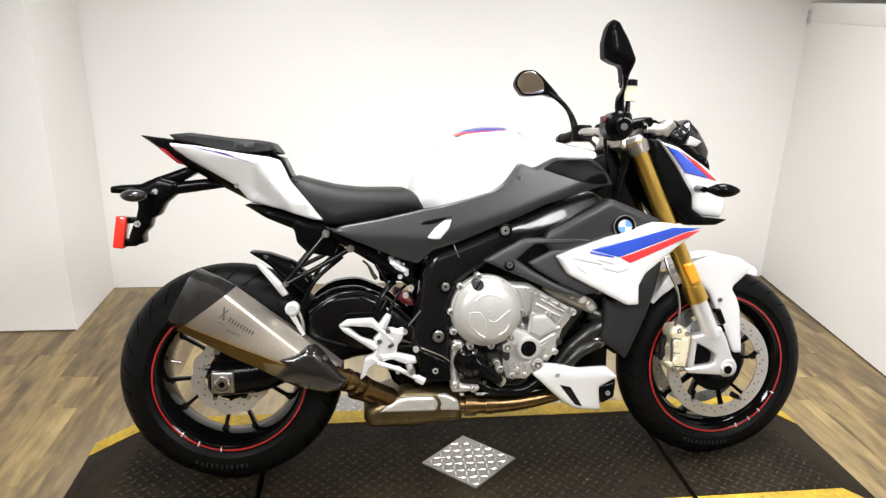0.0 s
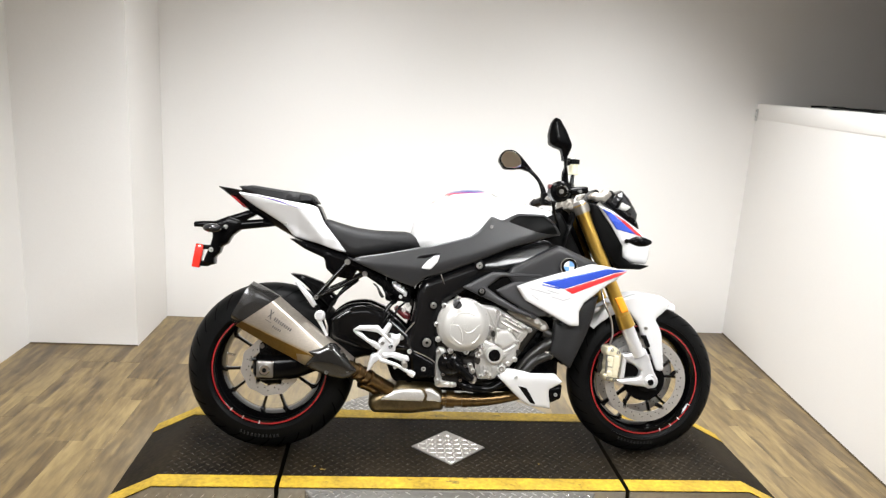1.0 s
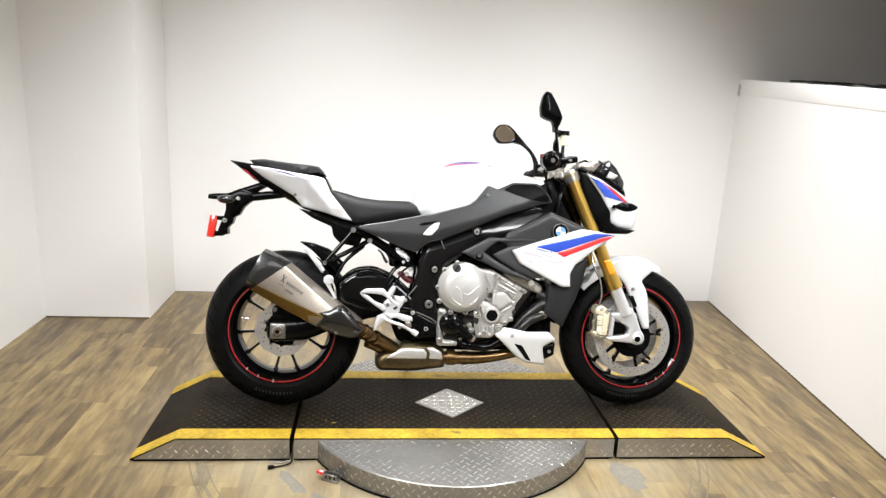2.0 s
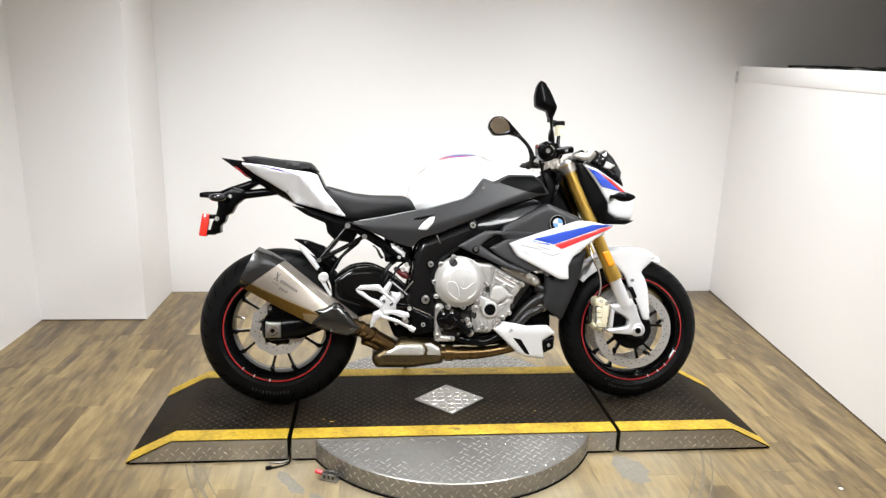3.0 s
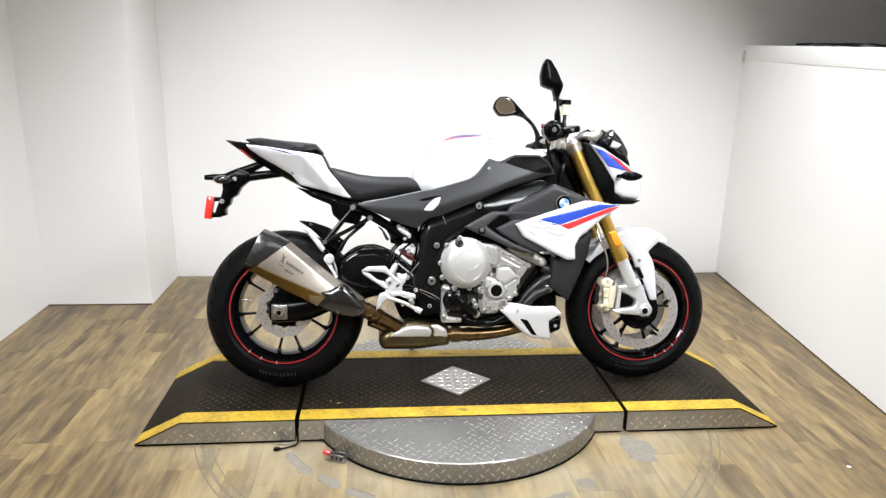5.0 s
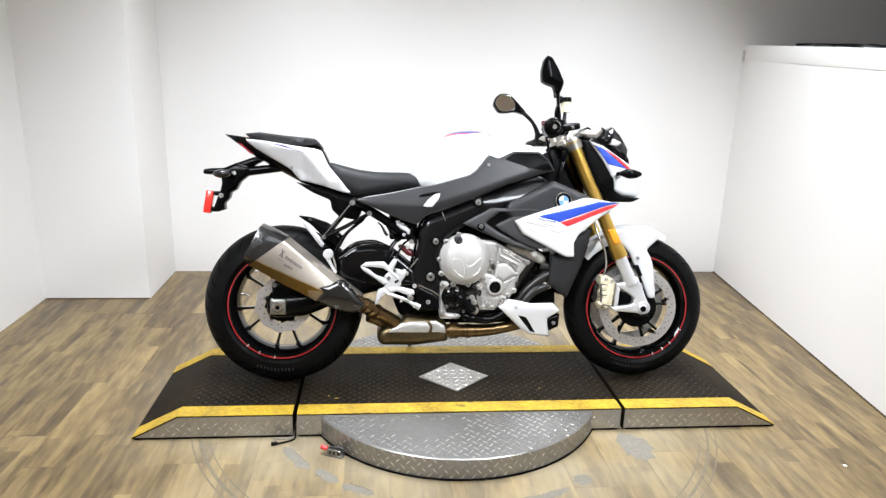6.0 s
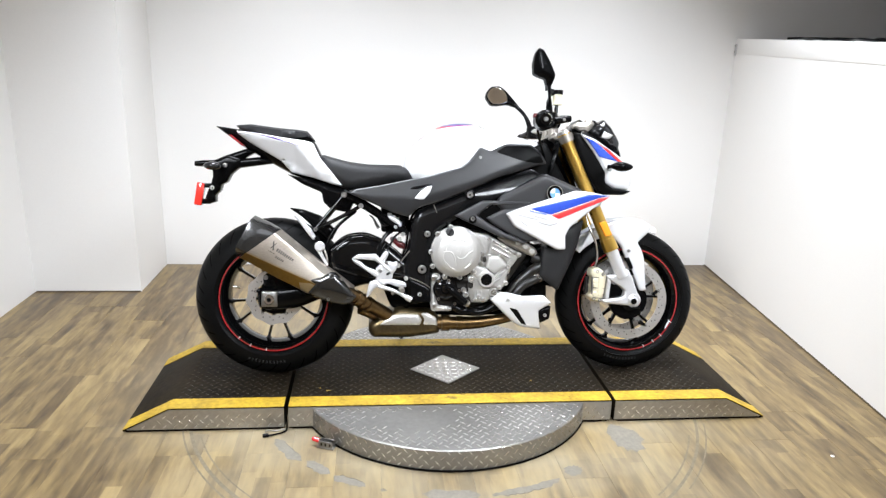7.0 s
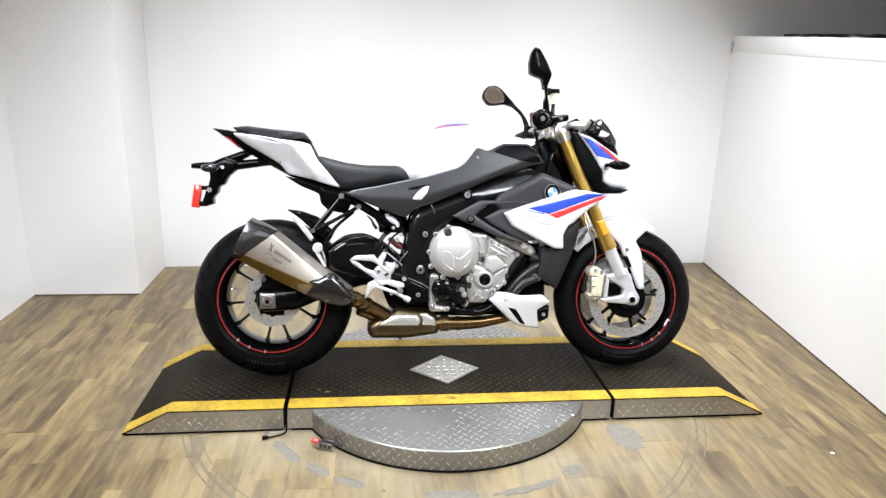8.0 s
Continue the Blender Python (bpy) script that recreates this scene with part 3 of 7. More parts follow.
def wheel(name, c, R, hw, bead, crown, rim_hw, phase, hub_r, label, ticks):
    """A cast wheel: tyre, rim with red pinstripe, five pairs of spokes and a hub."""
    cx, cz = c
    w = lathe(name, [(0.012, -0.08), (hub_r, -0.08), (hub_r, 0.08), (0.012, 0.08)], cx, cz, M_GLOSSB, bike, label, 32, True)
    lathe("tyre", tyre_profile(R, hw, bead, crown), cx, cz, M_TYRE, w, "black road tyre", 96, True, 60)
    marks_v, marks_f = [], []
    for a0, count in ((248, 11),):
        for i in range(count):
            ang, rm = radians(a0 + i * 3.1), bead + (R - bead) * 0.42
            ux, uz = math.cos(ang), math.sin(ang)
            base, ym = len(marks_v), -hw * 0.985
            for pr, pt in ((-0.005, -0.003), (0.005, -0.003), (0.005, 0.003), (-0.005, 0.003)):
                marks_v.append((cx + ux * (rm + pr) - uz * pt, ym - 0.0012, cz + uz * (rm + pr) + ux * pt))
                marks_v.append((cx + ux * (rm + pr) - uz * pt, ym + 0.004, cz + uz * (rm + pr) + ux * pt))
            marks_f.append((base, base + 2, base + 4, base + 6))
            marks_f += [(base + 2 * k, base + 2 * ((k + 1) % 4), base + 2 * ((k + 1) % 4) + 1, base + 2 * k + 1) for k in range(4)]
    gv, gf = [], []
    for side in (-1, 1):
        for i in range(30):
            a = radians(12 * i + (6 if side > 0 else 0))
            strip = []
            for u in range(5):
                q = radians(side * (28 + 9 * u))
                rr, yy = R - crown * (1 - math.cos(q)) + 0.0006, hw * math.sin(q)
                b = a + 0.035 * u
                for w_ in (-0.0022, 0.0022):
                    strip.append((cx + rr * math.cos(b) - w_ * math.sin(b), yy, cz + rr * math.sin(b) + w_ * math.cos(b)))
            base = len(gv)
            gv += strip
            gf += [(base + 2 * u, base + 2 * u + 1, base + 2 * u + 3, base + 2 * u + 2) for u in range(4)]
    mesh_ob("tread_groove", gv, gf, M_GROOVE, w, "dark curved tread grooves")["kind"] = "stuff"
    mesh_ob("sidewall_marking", marks_v, marks_f, M_TYREMARK, w, "unreadable raised sidewall marking bars")["kind"] = "stuff"
    lathe("rim", [(bead + 0.004, -rim_hw), (bead - 0.004, -rim_hw - 0.003), (bead - 0.012, -rim_hw + 0.002), (bead - 0.022, -rim_hw * 0.72), (bead - 0.034, -rim_hw * 0.3),
                  (bead - 0.034, rim_hw * 0.3), (bead - 0.022, rim_hw * 0.72), (bead - 0.012, rim_hw), (bead + 0.004, rim_hw),
                  (bead - 0.006, rim_hw * 0.7), (bead - 0.018, 0), (bead - 0.006, -rim_hw * 0.7)], cx, cz, M_GLOSSB, w, "gloss black cast rim", 96, True)
    for side in (-1, 1):
        lathe("rim_stripe", [(bead - 0.0047, side * (rim_hw + 0.0042)), (bead, side * (rim_hw + 0.004)), (bead, side * (rim_hw + 0.001)), (bead - 0.0047, side * (rim_hw + 0.001))],
              cx, cz, M_RIMRED, w, "thin red rim pinstripe", 96, True)
    for deg in ticks:
        a, ca, sa = radians(deg), math.cos(radians(deg)), math.sin(radians(deg))
        corners = [(r * ca - w2 * sa, r * sa + w2 * ca) for r, w2 in ((bead - 0.011, -0.0016), (bead + 0.001, -0.0016), (bead + 0.001, 0.0016), (bead - 0.011, 0.0016))]
        part("rim_sticker", prism_bm([(cx + u, cz + v) for u, v in corners], -rim_hw - 0.0062, -rim_hw - 0.0035), M_WHITE, w, "small white rim sticker")
    for k in range(5):
        for s in (-1, 1):
            a0, a1 = radians(phase + 72 * k + s * 10), radians(phase + 72 * k + s * 14)
            r0, r1 = hub_r * 0.85, bead - 0.026
            verts = []
            for r, a, half_w, half_t in ((r0, a0, 0.008, 0.018), ((r0 + r1) / 2, (a0 + a1) / 2, 0.0048, 0.012), (r1 - 0.02, a1, 0.0055, 0.013), (r1, a1, 0.014, 0.022)):
                ux, uz = math.cos(a), math.sin(a)
                for p, q in ((-1, -0.6), (-0.6, -1), (0.6, -1), (1, -0.6), (1, 0.6), (0.6, 1), (-0.6, 1), (-1, 0.6)):
                    verts.append((cx + ux * r - uz * half_w * p, half_t * q, cz + uz * r + ux * half_w * p))
            faces = [(i * 8 + j, i * 8 + (j + 1) % 8, i * 8 + 8 + (j + 1) % 8, i * 8 + 8 + j) for i in range(3) for j in range(8)]
            faces += [tuple(range(8)), tuple(range(24, 32))]
            mesh_ob("spoke", verts, faces, M_GLOSSB, w)
    return w


def brake_disc(parent, c, y, r_out, r_in, holes, carrier_r, rows=3, wave=0.0):
    cx, cz = c
    d = lathe("brake_disc", [(r_in, y - 0.0025), (r_out, y - 0.0025), (r_out, y + 0.0025), (r_in, y + 0.0025)], cx, cz, M_DISC, parent, "drilled steel brake disc", 120, True)
    if wave:
        for v in d.data.vertices:
            a, r = math.atan2(v.co.z - cz, v.co.x - cx), math.hypot(v.co.x - cx, v.co.z - cz)
            k = 1 + (wave if r > (r_in + r_out) / 2 else 0.7 * wave) * math.sin(10 * a) / r
            v.co.x, v.co.z = cx + (v.co.x - cx) * k, cz + (v.co.z - cz) * k
    verts, faces = [], []
    for ring, (rr, off) in enumerate(((0.25, 0.0), (0.52, 0.35), (0.78, 0.7))[:rows]):
        r = r_in + (r_out - r_in) * rr
        for k in range(holes):
            a = 2 * math.pi * (k + off) / holes
            hx, hz = cx + r * math.cos(a), cz + r * math.sin(a)
            base = len(verts)
            verts += [(hx + 0.0023 * math.cos(2 * math.pi * q / 8), y - 0.0029, hz + 0.0023 * math.sin(2 * math.pi * q / 8)) for q in range(8)]
            verts += [(x, y - 0.0022, z) for x, _, z in verts[base:base + 8]]
            faces.append(tuple(range(base, base + 8)))
            faces += [(base + q, base + (q + 1) % 8, base + 8 + (q + 1) % 8, base + 8 + q) for q in range(8)]
    mesh_ob("drilling", verts, faces, M_CASTDARK, d)["kind"] = "stuff"
    for k in range(5):
        a = 2 * math.pi * k / 5 + 0.3
        p0 = (cx + carrier_r * math.cos(a - 0.12), y + 0.004, cz + carrier_r * math.sin(a - 0.12))
        p1 = (cx + (r_in + 0.006) * math.cos(a), y + 0.001, cz + (r_in + 0.006) * math.sin(a))
        tube("carrier_arm", [p0, p1], [0.009, 0.007], M_BLACK, d, seg=8)
        bolt(d, p1[0], p1[2], y - 0.003, 0.006)
    return d


rear_wheel = wheel("rear_wheel", RW, 0.3085, 0.092, 0.208, 0.084, 0.078, 201.5, 0.05, "black cast rear wheel with red pinstripe", (229.5, 244, 261.5))
front_wheel = wheel("front_wheel", FW, 0.292, 0.060, 0.212, 0.060, 0.050, 231.0, 0.042, "black cast front wheel with red pinstripe", (290.5, 303, 314, 333))
brake_disc(rear_wheel, RW, -0.062, 0.106, 0.070, 14, 0.062, 2, 0.003)
lathe("disc_carrier", [(0.02, -0.060), (0.066, -0.060), (0.066, -0.052), (0.02, -0.052)], RW[0], RW[1], M_BLACK, rear_wheel, "black disc carrier", 40, True)
lathe("disc_carrier", [(0.02, -0.058), (0.078, -0.058), (0.082, -0.054), (0.082, -0.046), (0.02, -0.046)], FW[0], FW[1], M_BLACK, front_wheel, "black disc carrier", 40, True)
brake_disc(front_wheel, FW, -0.064, 0.160, 0.124, 26, 0.105, 2)
brake_disc(front_wheel, FW, 0.064, 0.160, 0.124, 26, 0.105, 2)
tube("valve_stem", [(RW[0] - 0.165, -0.03, RW[1] + 0.04), (RW[0] - 0.135, -0.035, RW[1] + 0.034)], 0.004, M_CHROME, rear_wheel)

# swingarm: two tapered box legs, a hump, and the axle adjuster block
swing = panel("swingarm", [(-0.768, 0.335), (-0.745, 0.36), (-0.66, 0.37), (-0.52, 0.40), (-0.50, 0.51), (-0.44, 0.555), (-0.36, 0.565), (-0.28, 0.53), (-0.21, 0.47),
                           (-0.17, 0.44), (-0.17, 0.37), (-0.24, 0.37), (-0.36, 0.37), (-0.50, 0.325), (-0.62, 0.275), (-0.74, 0.268), (-0.768, 0.285)],
              -0.095, 0.03, 0.05, 0.035, M_BLACK, bike, "satin black cast aluminium swingarm", 0.03, 0.014, True)
panel("swingarm_hump", [(-0.488, 0.43), (-0.492, 0.505), (-0.437, 0.548), (-0.36, 0.558), (-0.285, 0.525), (-0.215, 0.466), (-0.18, 0.436), (-0.20, 0.395), (-0.36, 0.39)], -0.1265, 0.012, 0.035, 0.02, M_GLOSSB, swing, "gloss black swingarm hump", 0.02, 0.012)
panel("axle_block", [(-0.752, 0.285), (-0.692, 0.285), (-0.692, 0.345), (-0.752, 0.345)], -0.124, 0.006, 0.006, 0.01, M_BOLT, swing, "raw aluminium chain adjuster block", 0.005, 0.01)
drum("axle_nut", -0.722, 0.313 + 0.001, 0.019, -0.142, -0.125, M_CHROME, swing, seg=24)
drum("axle_bore", -0.722, 0.313 + 0.001, 0.010, -0.1432, -0.140, M_BLACK, swing, seg=20)
tube("adjuster_screw", [(-0.692, -0.118, 0.318), (-0.634, -0.118, 0.318)], 0.004, M_CHROME, swing)
drum("adjuster_nut", -0.634, 0.318, 0.007, -0.124, -0.112, M_CHROME, swing, seg=6)
tube("swingarm_brace", [(-0.49, -0.13, 0.50), (-0.42, -0.13, 0.545), (-0.34, -0.13, 0.55), (-0.27, -0.13, 0.52), (-0.22, -0.13, 0.475)], 0.006, M_GLOSSB, swing)
tube("brake_hose", [(-0.28, -0.135, 0.535), (-0.30, -0.14, 0.50), (-0.315, -0.14, 0.46)], 0.006, M_BLACK, swing)
# rear brake caliper
panel("rear_caliper", [(-0.752, 0.40), (-0.72, 0.42), (-0.65, 0.40), (-0.62, 0.35), (-0.69, 0.345), (-0.748, 0.355)], -0.085, 0.02, 0.02, 0.03, M_BLACK, bike, "black rear brake caliper", 0.012)
bolt(bike, -0.738, 0.395, -0.106, 0.009)

# chain guard (hugger) over the rear tyre and its bright plate
panel("hugger", [(-0.655, 0.662), (-0.60, 0.655), (-0.535, 0.632), (-0.475, 0.575), (-0.50, 0.53), (-0.55, 0.575), (-0.60, 0.625)], -0.075, 0.015, 0.03, 0.05, M_BLACK, bike, "black plastic rear mudguard")
panel("hugger_plate", [(-0.632, 0.632), (-0.615, 0.634), (-0.565, 0.580), (-0.545, 0.545), (-0.562, 0.540), (-0.585, 0.570)], -0.10, 0.006, 0.008, 0.006, M_SILVER, bike, "bright aluminium mudguard stay", 0.006, 0.008)

# frame: twin spars
frame_out = [(-0.165, 0.655), (-0.05, 0.70), (0.033, 0.734), (0.150, 0.792), (0.30, 0.838), (0.345, 0.80), (0.33, 0.745), (0.16, 0.70), (0.05, 0.675), (-0.004, 0.628), (-0.075, 0.585),
             (-0.105, 0.53), (-0.105, 0.36), (-0.115, 0.30), (-0.19, 0.30), (-0.205, 0.36), (-0.222, 0.43), (-0.195, 0.53), (-0.185, 0.61)]


def spar_bend(x, z):
    """The spar turns in towards the steering head."""
    u = max(0.0, min(1.0, (x - 0.085) / 0.09))
    w = max(0.0, min(1.0, (x - 0.03) / 0.07))
    v = max(0.0, min(1.0, (z - 0.67) / 0.08))
    return 0.08 * 0.09 * (u * u / 2) + 0.08 * max(0.0, x - 0.175) + 0.3 * w * w * (3 - 2 * w) * (0.04 * v * v + max(0.0, z - 0.75))


spar = panel("frame_spar", frame_out, -0.130, 0.018, 0.032, 0.06, M_FRAME, bike, "satin black twin-spar frame", 0.02, 0.009, True, spar_bend)
for x, z, r in ((0.037, 0.719, 0.013), (-0.125, 0.568, 0.012), (-0.144, 0.432, 0.0165)):
    lathe("boss_ring", [(r, -0.15), (r, -0.156), (r + 0.006, -0.155), (r + 0.006, -0.13), (r, -0.13)], x, z, M_BLACK, spar, "", 24, True)
    drum("frame_boss", x, z, r, -0.158, -0.135, M_BOLT, spar, "bright frame bolt")
    drum("boss_socket", x, z, r * 0.45, -0.1592, -0.156, M_BLACK, spar, seg=6)
for x, z in ((-0.218, 0.566), (-0.232, 0.547), (-0.236, 0.446), (-0.205, 0.397), (-0.152, 0.335), (0.01, 0.80)):
    bolt(bike, x, z, -0.152, 0.0085, M_ALU)

tube("cable_tie", [(-0.102, -0.1475, 0.682), (-0.096, -0.1495, 0.666), (-0.088, -0.1475, 0.648)], 0.0016, M_CLAMP, bike, "pale cable tie on the frame", 6)
panel("inner_fairing", [(0.27, 0.90), (0.345, 0.93), (0.44, 0.76), (0.48, 0.70), (0.30, 0.66)], -0.092, 0.006, 0.01, 0.18, M_DEEP, bike, "black inner fairing behind the forks", 0.01, 0.014)

# subframe tubes and rear footrest hangers
tube("subframe_rail", [(-0.45, -0.10, 0.725), (-0.34, -0.10, 0.66), (-0.21, -0.10, 0.575)], 0.016, M_BLACK, bike, "satin black subframe rail", 10, 4)
tube("subframe_rail", [(-0.45, 0.10, 0.725), (-0.34, 0.10, 0.66), (-0.21, 0.10, 0.575)], 0.016, M_BLACK, bike, "satin black subframe rail", 10, 4)
for y in (-0.125, 0.125):
    tube("hanger_rod", [(-0.442, y, 0.712), (-0.548, y * 1.1, 0.585)], 0.007, M_GLOSSB, bike, "black silencer hanger rod")
    tube("hanger_rod", [(-0.378, y, 0.672), (-0.47, y * 1.05, 0.62), (-0.548, y * 1.1, 0.582)], 0.007, M_GLOSSB, bike, "black silencer hanger rod")
    tube("hanger_rod", [(-0.40, y * 0.9, 0.65), (-0.47, y * 0.95, 0.59), (-0.505, y, 0.53)], 0.006, M_BLACK, bike)
bolt(bike, -0.442, 0.713, -0.135, 0.011)
bolt(bike, -0.378, 0.672, -0.135, 0.010)
bolt(bike, -0.548, 0.582, -0.146, 0.008)
hang = tube("silencer_bracket", [(-0.540, -0.15, 0.515), (-0.520, -0.155, 0.478), (-0.503, -0.155, 0.448)], [0.009, 0.006, 0.006], M_SILVER, bike, "silver silencer bracket", 10)
tube("bracket_leg", [(-0.518, -0.15, 0.515), (-0.505, -0.155, 0.48), (-0.503, -0.155, 0.448)], 0.0038, M_CLAMP, hang)
tube("bracket_leg", [(-0.545, -0.15, 0.555), (-0.531, -0.15, 0.519)], 0.008, M_BLACK, hang)
drum("bracket_bush", -0.531, 0.519, 0.0185, -0.172, -0.145, M_SILVER, hang, "bright round rubber-mounted bolt cap", 0.005)
tube("tail_wire", [(-0.31, -0.11, 0.625), (-0.295, -0.115, 0.60), (-0.28, -0.115, 0.575)], 0.005, M_BLACK, bike)

# clutter under the seat: hoses, plugs and a silver canister
tube("hose", [(-0.262, -0.10, 0.574), (-0.275, -0.12, 0.568), (-0.292, -0.13, 0.548), (-0.304, -0.138, 0.522), (-0.314, -0.14, 0.490), (-0.320, -0.14, 0.465)], 0.008, M_BLACK, bike, "black rubber hose", 10)
tube("hose", [(-0.346, -0.115, 0.638), (-0.331, -0.118, 0.625), (-0.319, -0.12, 0.602), (-0.309, -0.12, 0.588)], [0.003, 0.0035, 0.0055, 0.006], M_CASTDARK, bike, "loose grey wire end", 8)
panel("relay_cover", [(-0.278, 0.633), (-0.257, 0.638), (-0.218, 0.609), (-0.226, 0.597), (-0.257, 0.610)], -0.108, 0.010, 0.010, 0.03, M_SILVER, bike, "pale silver relay cover", 0.006, 0.008)
for px, pz in ((-0.245, 0.592), (-0.228, 0.600), (-0.250, 0.630)):
    drum("plug", px, pz, 0.007, -0.118, -0.09, M_SILVER, bike, "", 0.002, 12)
box("relay", -0.232, -0.208, -0.105, -0.07, 0.600, 0.640, M_BLACK, bike, 0.004, "black relay block")

# shock and rear cables
panel("shock_cap", [(-0.267, 0.541), (-0.254, 0.551), (-0.204, 0.526), (-0.206, 0.503), (-0.231, 0.509)], -0.085, 0.012, 0.012, 0.08, M_DARKRED, bike, "dark red shock absorber cap", 0.006, 0.009)
for px, pz in ((-0.268, 0.640), (-0.236, 0.622), (-0.285, 0.622)):
    box("connector", px - 0.008, px + 0.008, -0.10, -0.07, pz - 0.006, pz + 0.006, M_WHITE, bike, 0.002, "small white wiring connector")
box("battery_box", -0.30, -0.19, -0.065, 0.08, 0.57, 0.70, M_BLACK, bike, 0.01, "black battery tray")
tube("wiring_loom", [(-0.30, -0.08, 0.60), (-0.26, -0.09, 0.605), (-0.22, -0.085, 0.595), (-0.20, -0.08, 0.56)], 0.009, M_CASTDARK, bike, "bundled wiring and hoses")

# tail: white panel, dark rear frame, seats
def tail_half(x, z):
    return 0.045 + 0.075 * min(1, max(0, (x + 0.93) / 0.35))


body("tail_core", [(-0.940, 0.974), (-0.845, 0.962), (-0.60, 0.92), (-0.545, 0.895), (-0.50, 0.79), (-0.44, 0.735), (-0.48, 0.74), (-0.647, 0.790), (-0.73, 0.835), (-0.825, 0.890)],
     lambda x, z: tail_half(x, z) - 0.030, 0.04, M_BLACK, bike, "dark rear body frame", 0.006)


def tail_warp(x, z):
    """A fold runs down the panel: the band under it leans in, the lower edge stands upright again."""
    fold = float(np.interp(x, (-0.85, -0.627, -0.592, -0.53), (0.944, 0.901, 0.862, 0.790)))
    foot = float(np.interp(x, (-0.85, -0.718, -0.645, -0.55), (0.938, 0.865, 0.833, 0.775)))
    return -(tail_half(x, z) - 0.075) - 0.012 + 0.6 * max(0.0, min(fold - z, fold - foot))


tail = panel("tail_panel", [(-0.850, 0.952), (-0.775, 0.944), (-0.669, 0.926), (-0.582, 0.914), (-0.557, 0.906), (-0.532, 0.852), (-0.489, 0.800), (-0.445, 0.747), (-0.475, 0.750), (-0.556, 0.776),
                            (-0.644, 0.796), (-0.679, 0.838), (-0.798, 0.907), (-0.839, 0.937)], -0.070, 0.012, 0.018, 0.02, M_WHITE, bike, "gloss white tail panel", 0.008, 0.009, True, tail_warp)
panel("tail_stripe", [(-0.815, 0.948), (-0.72, 0.925), (-0.62, 0.898), (-0.60, 0.893), (-0.70, 0.926)], -0.0845, 0.0025, 0.004, 0.002, M_PURPLE, bike, "thin dark blue tail stripe", 0.004, 0.012, True, tail_warp)
panel("tail_light", [(-0.885, 0.940), (-0.872, 0.936), (-0.822, 0.895), (-0.835, 0.897)], -0.04, 0.006, 0.006, 0.08, M_RIMRED, bike, "red lens of the tail light", 0.004, 0.01)
bolt(bike, -0.668, 0.84, -0.128, 0.0065, M_BOLT)
body("pillion_seat", [(-0.858, 0.975), (-0.80, 0.980), (-0.70, 0.967), (-0.62, 0.960), (-0.583, 0.955), (-0.560, 0.925), (-0.644, 0.918), (-0.732, 0.930), (-0.839, 0.958)],
     lambda x, z: 0.05 + 0.06 * min(1, (x + 0.85) / 0.25), 0.022, M_SEAT, bike, "black vinyl pillion seat pad", 0.006, 0.011, 0.6)
body("seat_spacer", [(-0.595, 0.925), (-0.556, 0.915), (-0.528, 0.855), (-0.56, 0.85)], lambda x, z: 0.075, 0.02, M_BLACK, bike, "black seat divider", 0.004, 0.012, 0.7)
body("rider_seat", [(-0.545, 0.850), (-0.528, 0.868), (-0.48, 0.855), (-0.42, 0.840), (-0.35, 0.832), (-0.225, 0.832), (-0.195, 0.815), (-0.162, 0.788), (-0.165, 0.768), (-0.28, 0.752), (-0.408, 0.728), (-0.45, 0.735), (-0.515, 0.785)],
     lambda x, z: 0.085 + 0.055 * math.sin(math.pi * min(1, max(0, (x + 0.58) / 0.42))) ** 0.8, 0.03, M_SEAT, bike, "black vinyl rider seat with a raised back", 0.014, 0.011, 0.55)
tube("seat_base_edge", [(-0.44, -0.125, 0.728), (-0.40, -0.13, 0.722), (-0.28, -0.13, 0.745), (-0.165, -0.125, 0.765)], 0.006, M_BLACK, bike)
panel("under_tail", [(-0.660, 0.790), (-0.558, 0.768), (-0.446, 0.743), (-0.36, 0.69), (-0.40, 0.70), (-0.425, 0.645), (-0.493, 0.657), (-0.522, 0.685), (-0.529, 0.722), (-0.60, 0.752)],
      -0.085, 0.015, 0.025, 0.16, M_BLACK, bike, "black plastic under-tail tray", 0.008)

# number plate hanger, signals and reflector
hanger = body("plate_hanger", [(-1.016, 0.836), (-0.987, 0.840), (-0.939, 0.842), (-0.889, 0.864), (-0.850, 0.853), (-0.830, 0.850), (-0.847, 0.816), (-0.878, 0.790), (-0.894, 0.759), (-0.914, 0.749), (-0.920, 0.726), (-0.938, 0.708), (-0.937, 0.682),
                               (-0.966, 0.673), (-0.978, 0.690), (-0.968, 0.719), (-0.955, 0.750), (-0.947, 0.780), (-0.950, 0.816), (-1.017, 0.818)], lambda x, z: 0.035, 0.015, M_BLACK, bike, "black number plate hanger", 0.005, 0.012, 0.6)
body("upper_strut", [(-0.895, 0.861), (-0.820, 0.888), (-0.785, 0.876), (-0.832, 0.850), (-0.868, 0.838)], lambda x, z: 0.030, 0.012, M_BLACK, hanger, "", 0.004, 0.010, 0.6)
body("lower_strut", [(-0.862, 0.845), (-0.830, 0.850), (-0.766, 0.857), (-0.712, 0.840), (-0.722, 0.832), (-0.847, 0.814), (-0.872, 0.800)], lambda x, z: 0.030, 0.012, M_BLACK, hanger, "", 0.004, 0.010, 0.6)
box("reflector", -0.014, 0.014, -0.02, 0.02, -0.044, 0.044, M_REDREF, hanger, 0.004, "red rear reflector").matrix_basis = pose(-1.001, 0, 0.711, 0, 9, 0)
box("reflector_bracket", -0.990, -0.952, -0.012, 0.012, 0.735, 0.752, M_BLACK, hanger, 0.003)
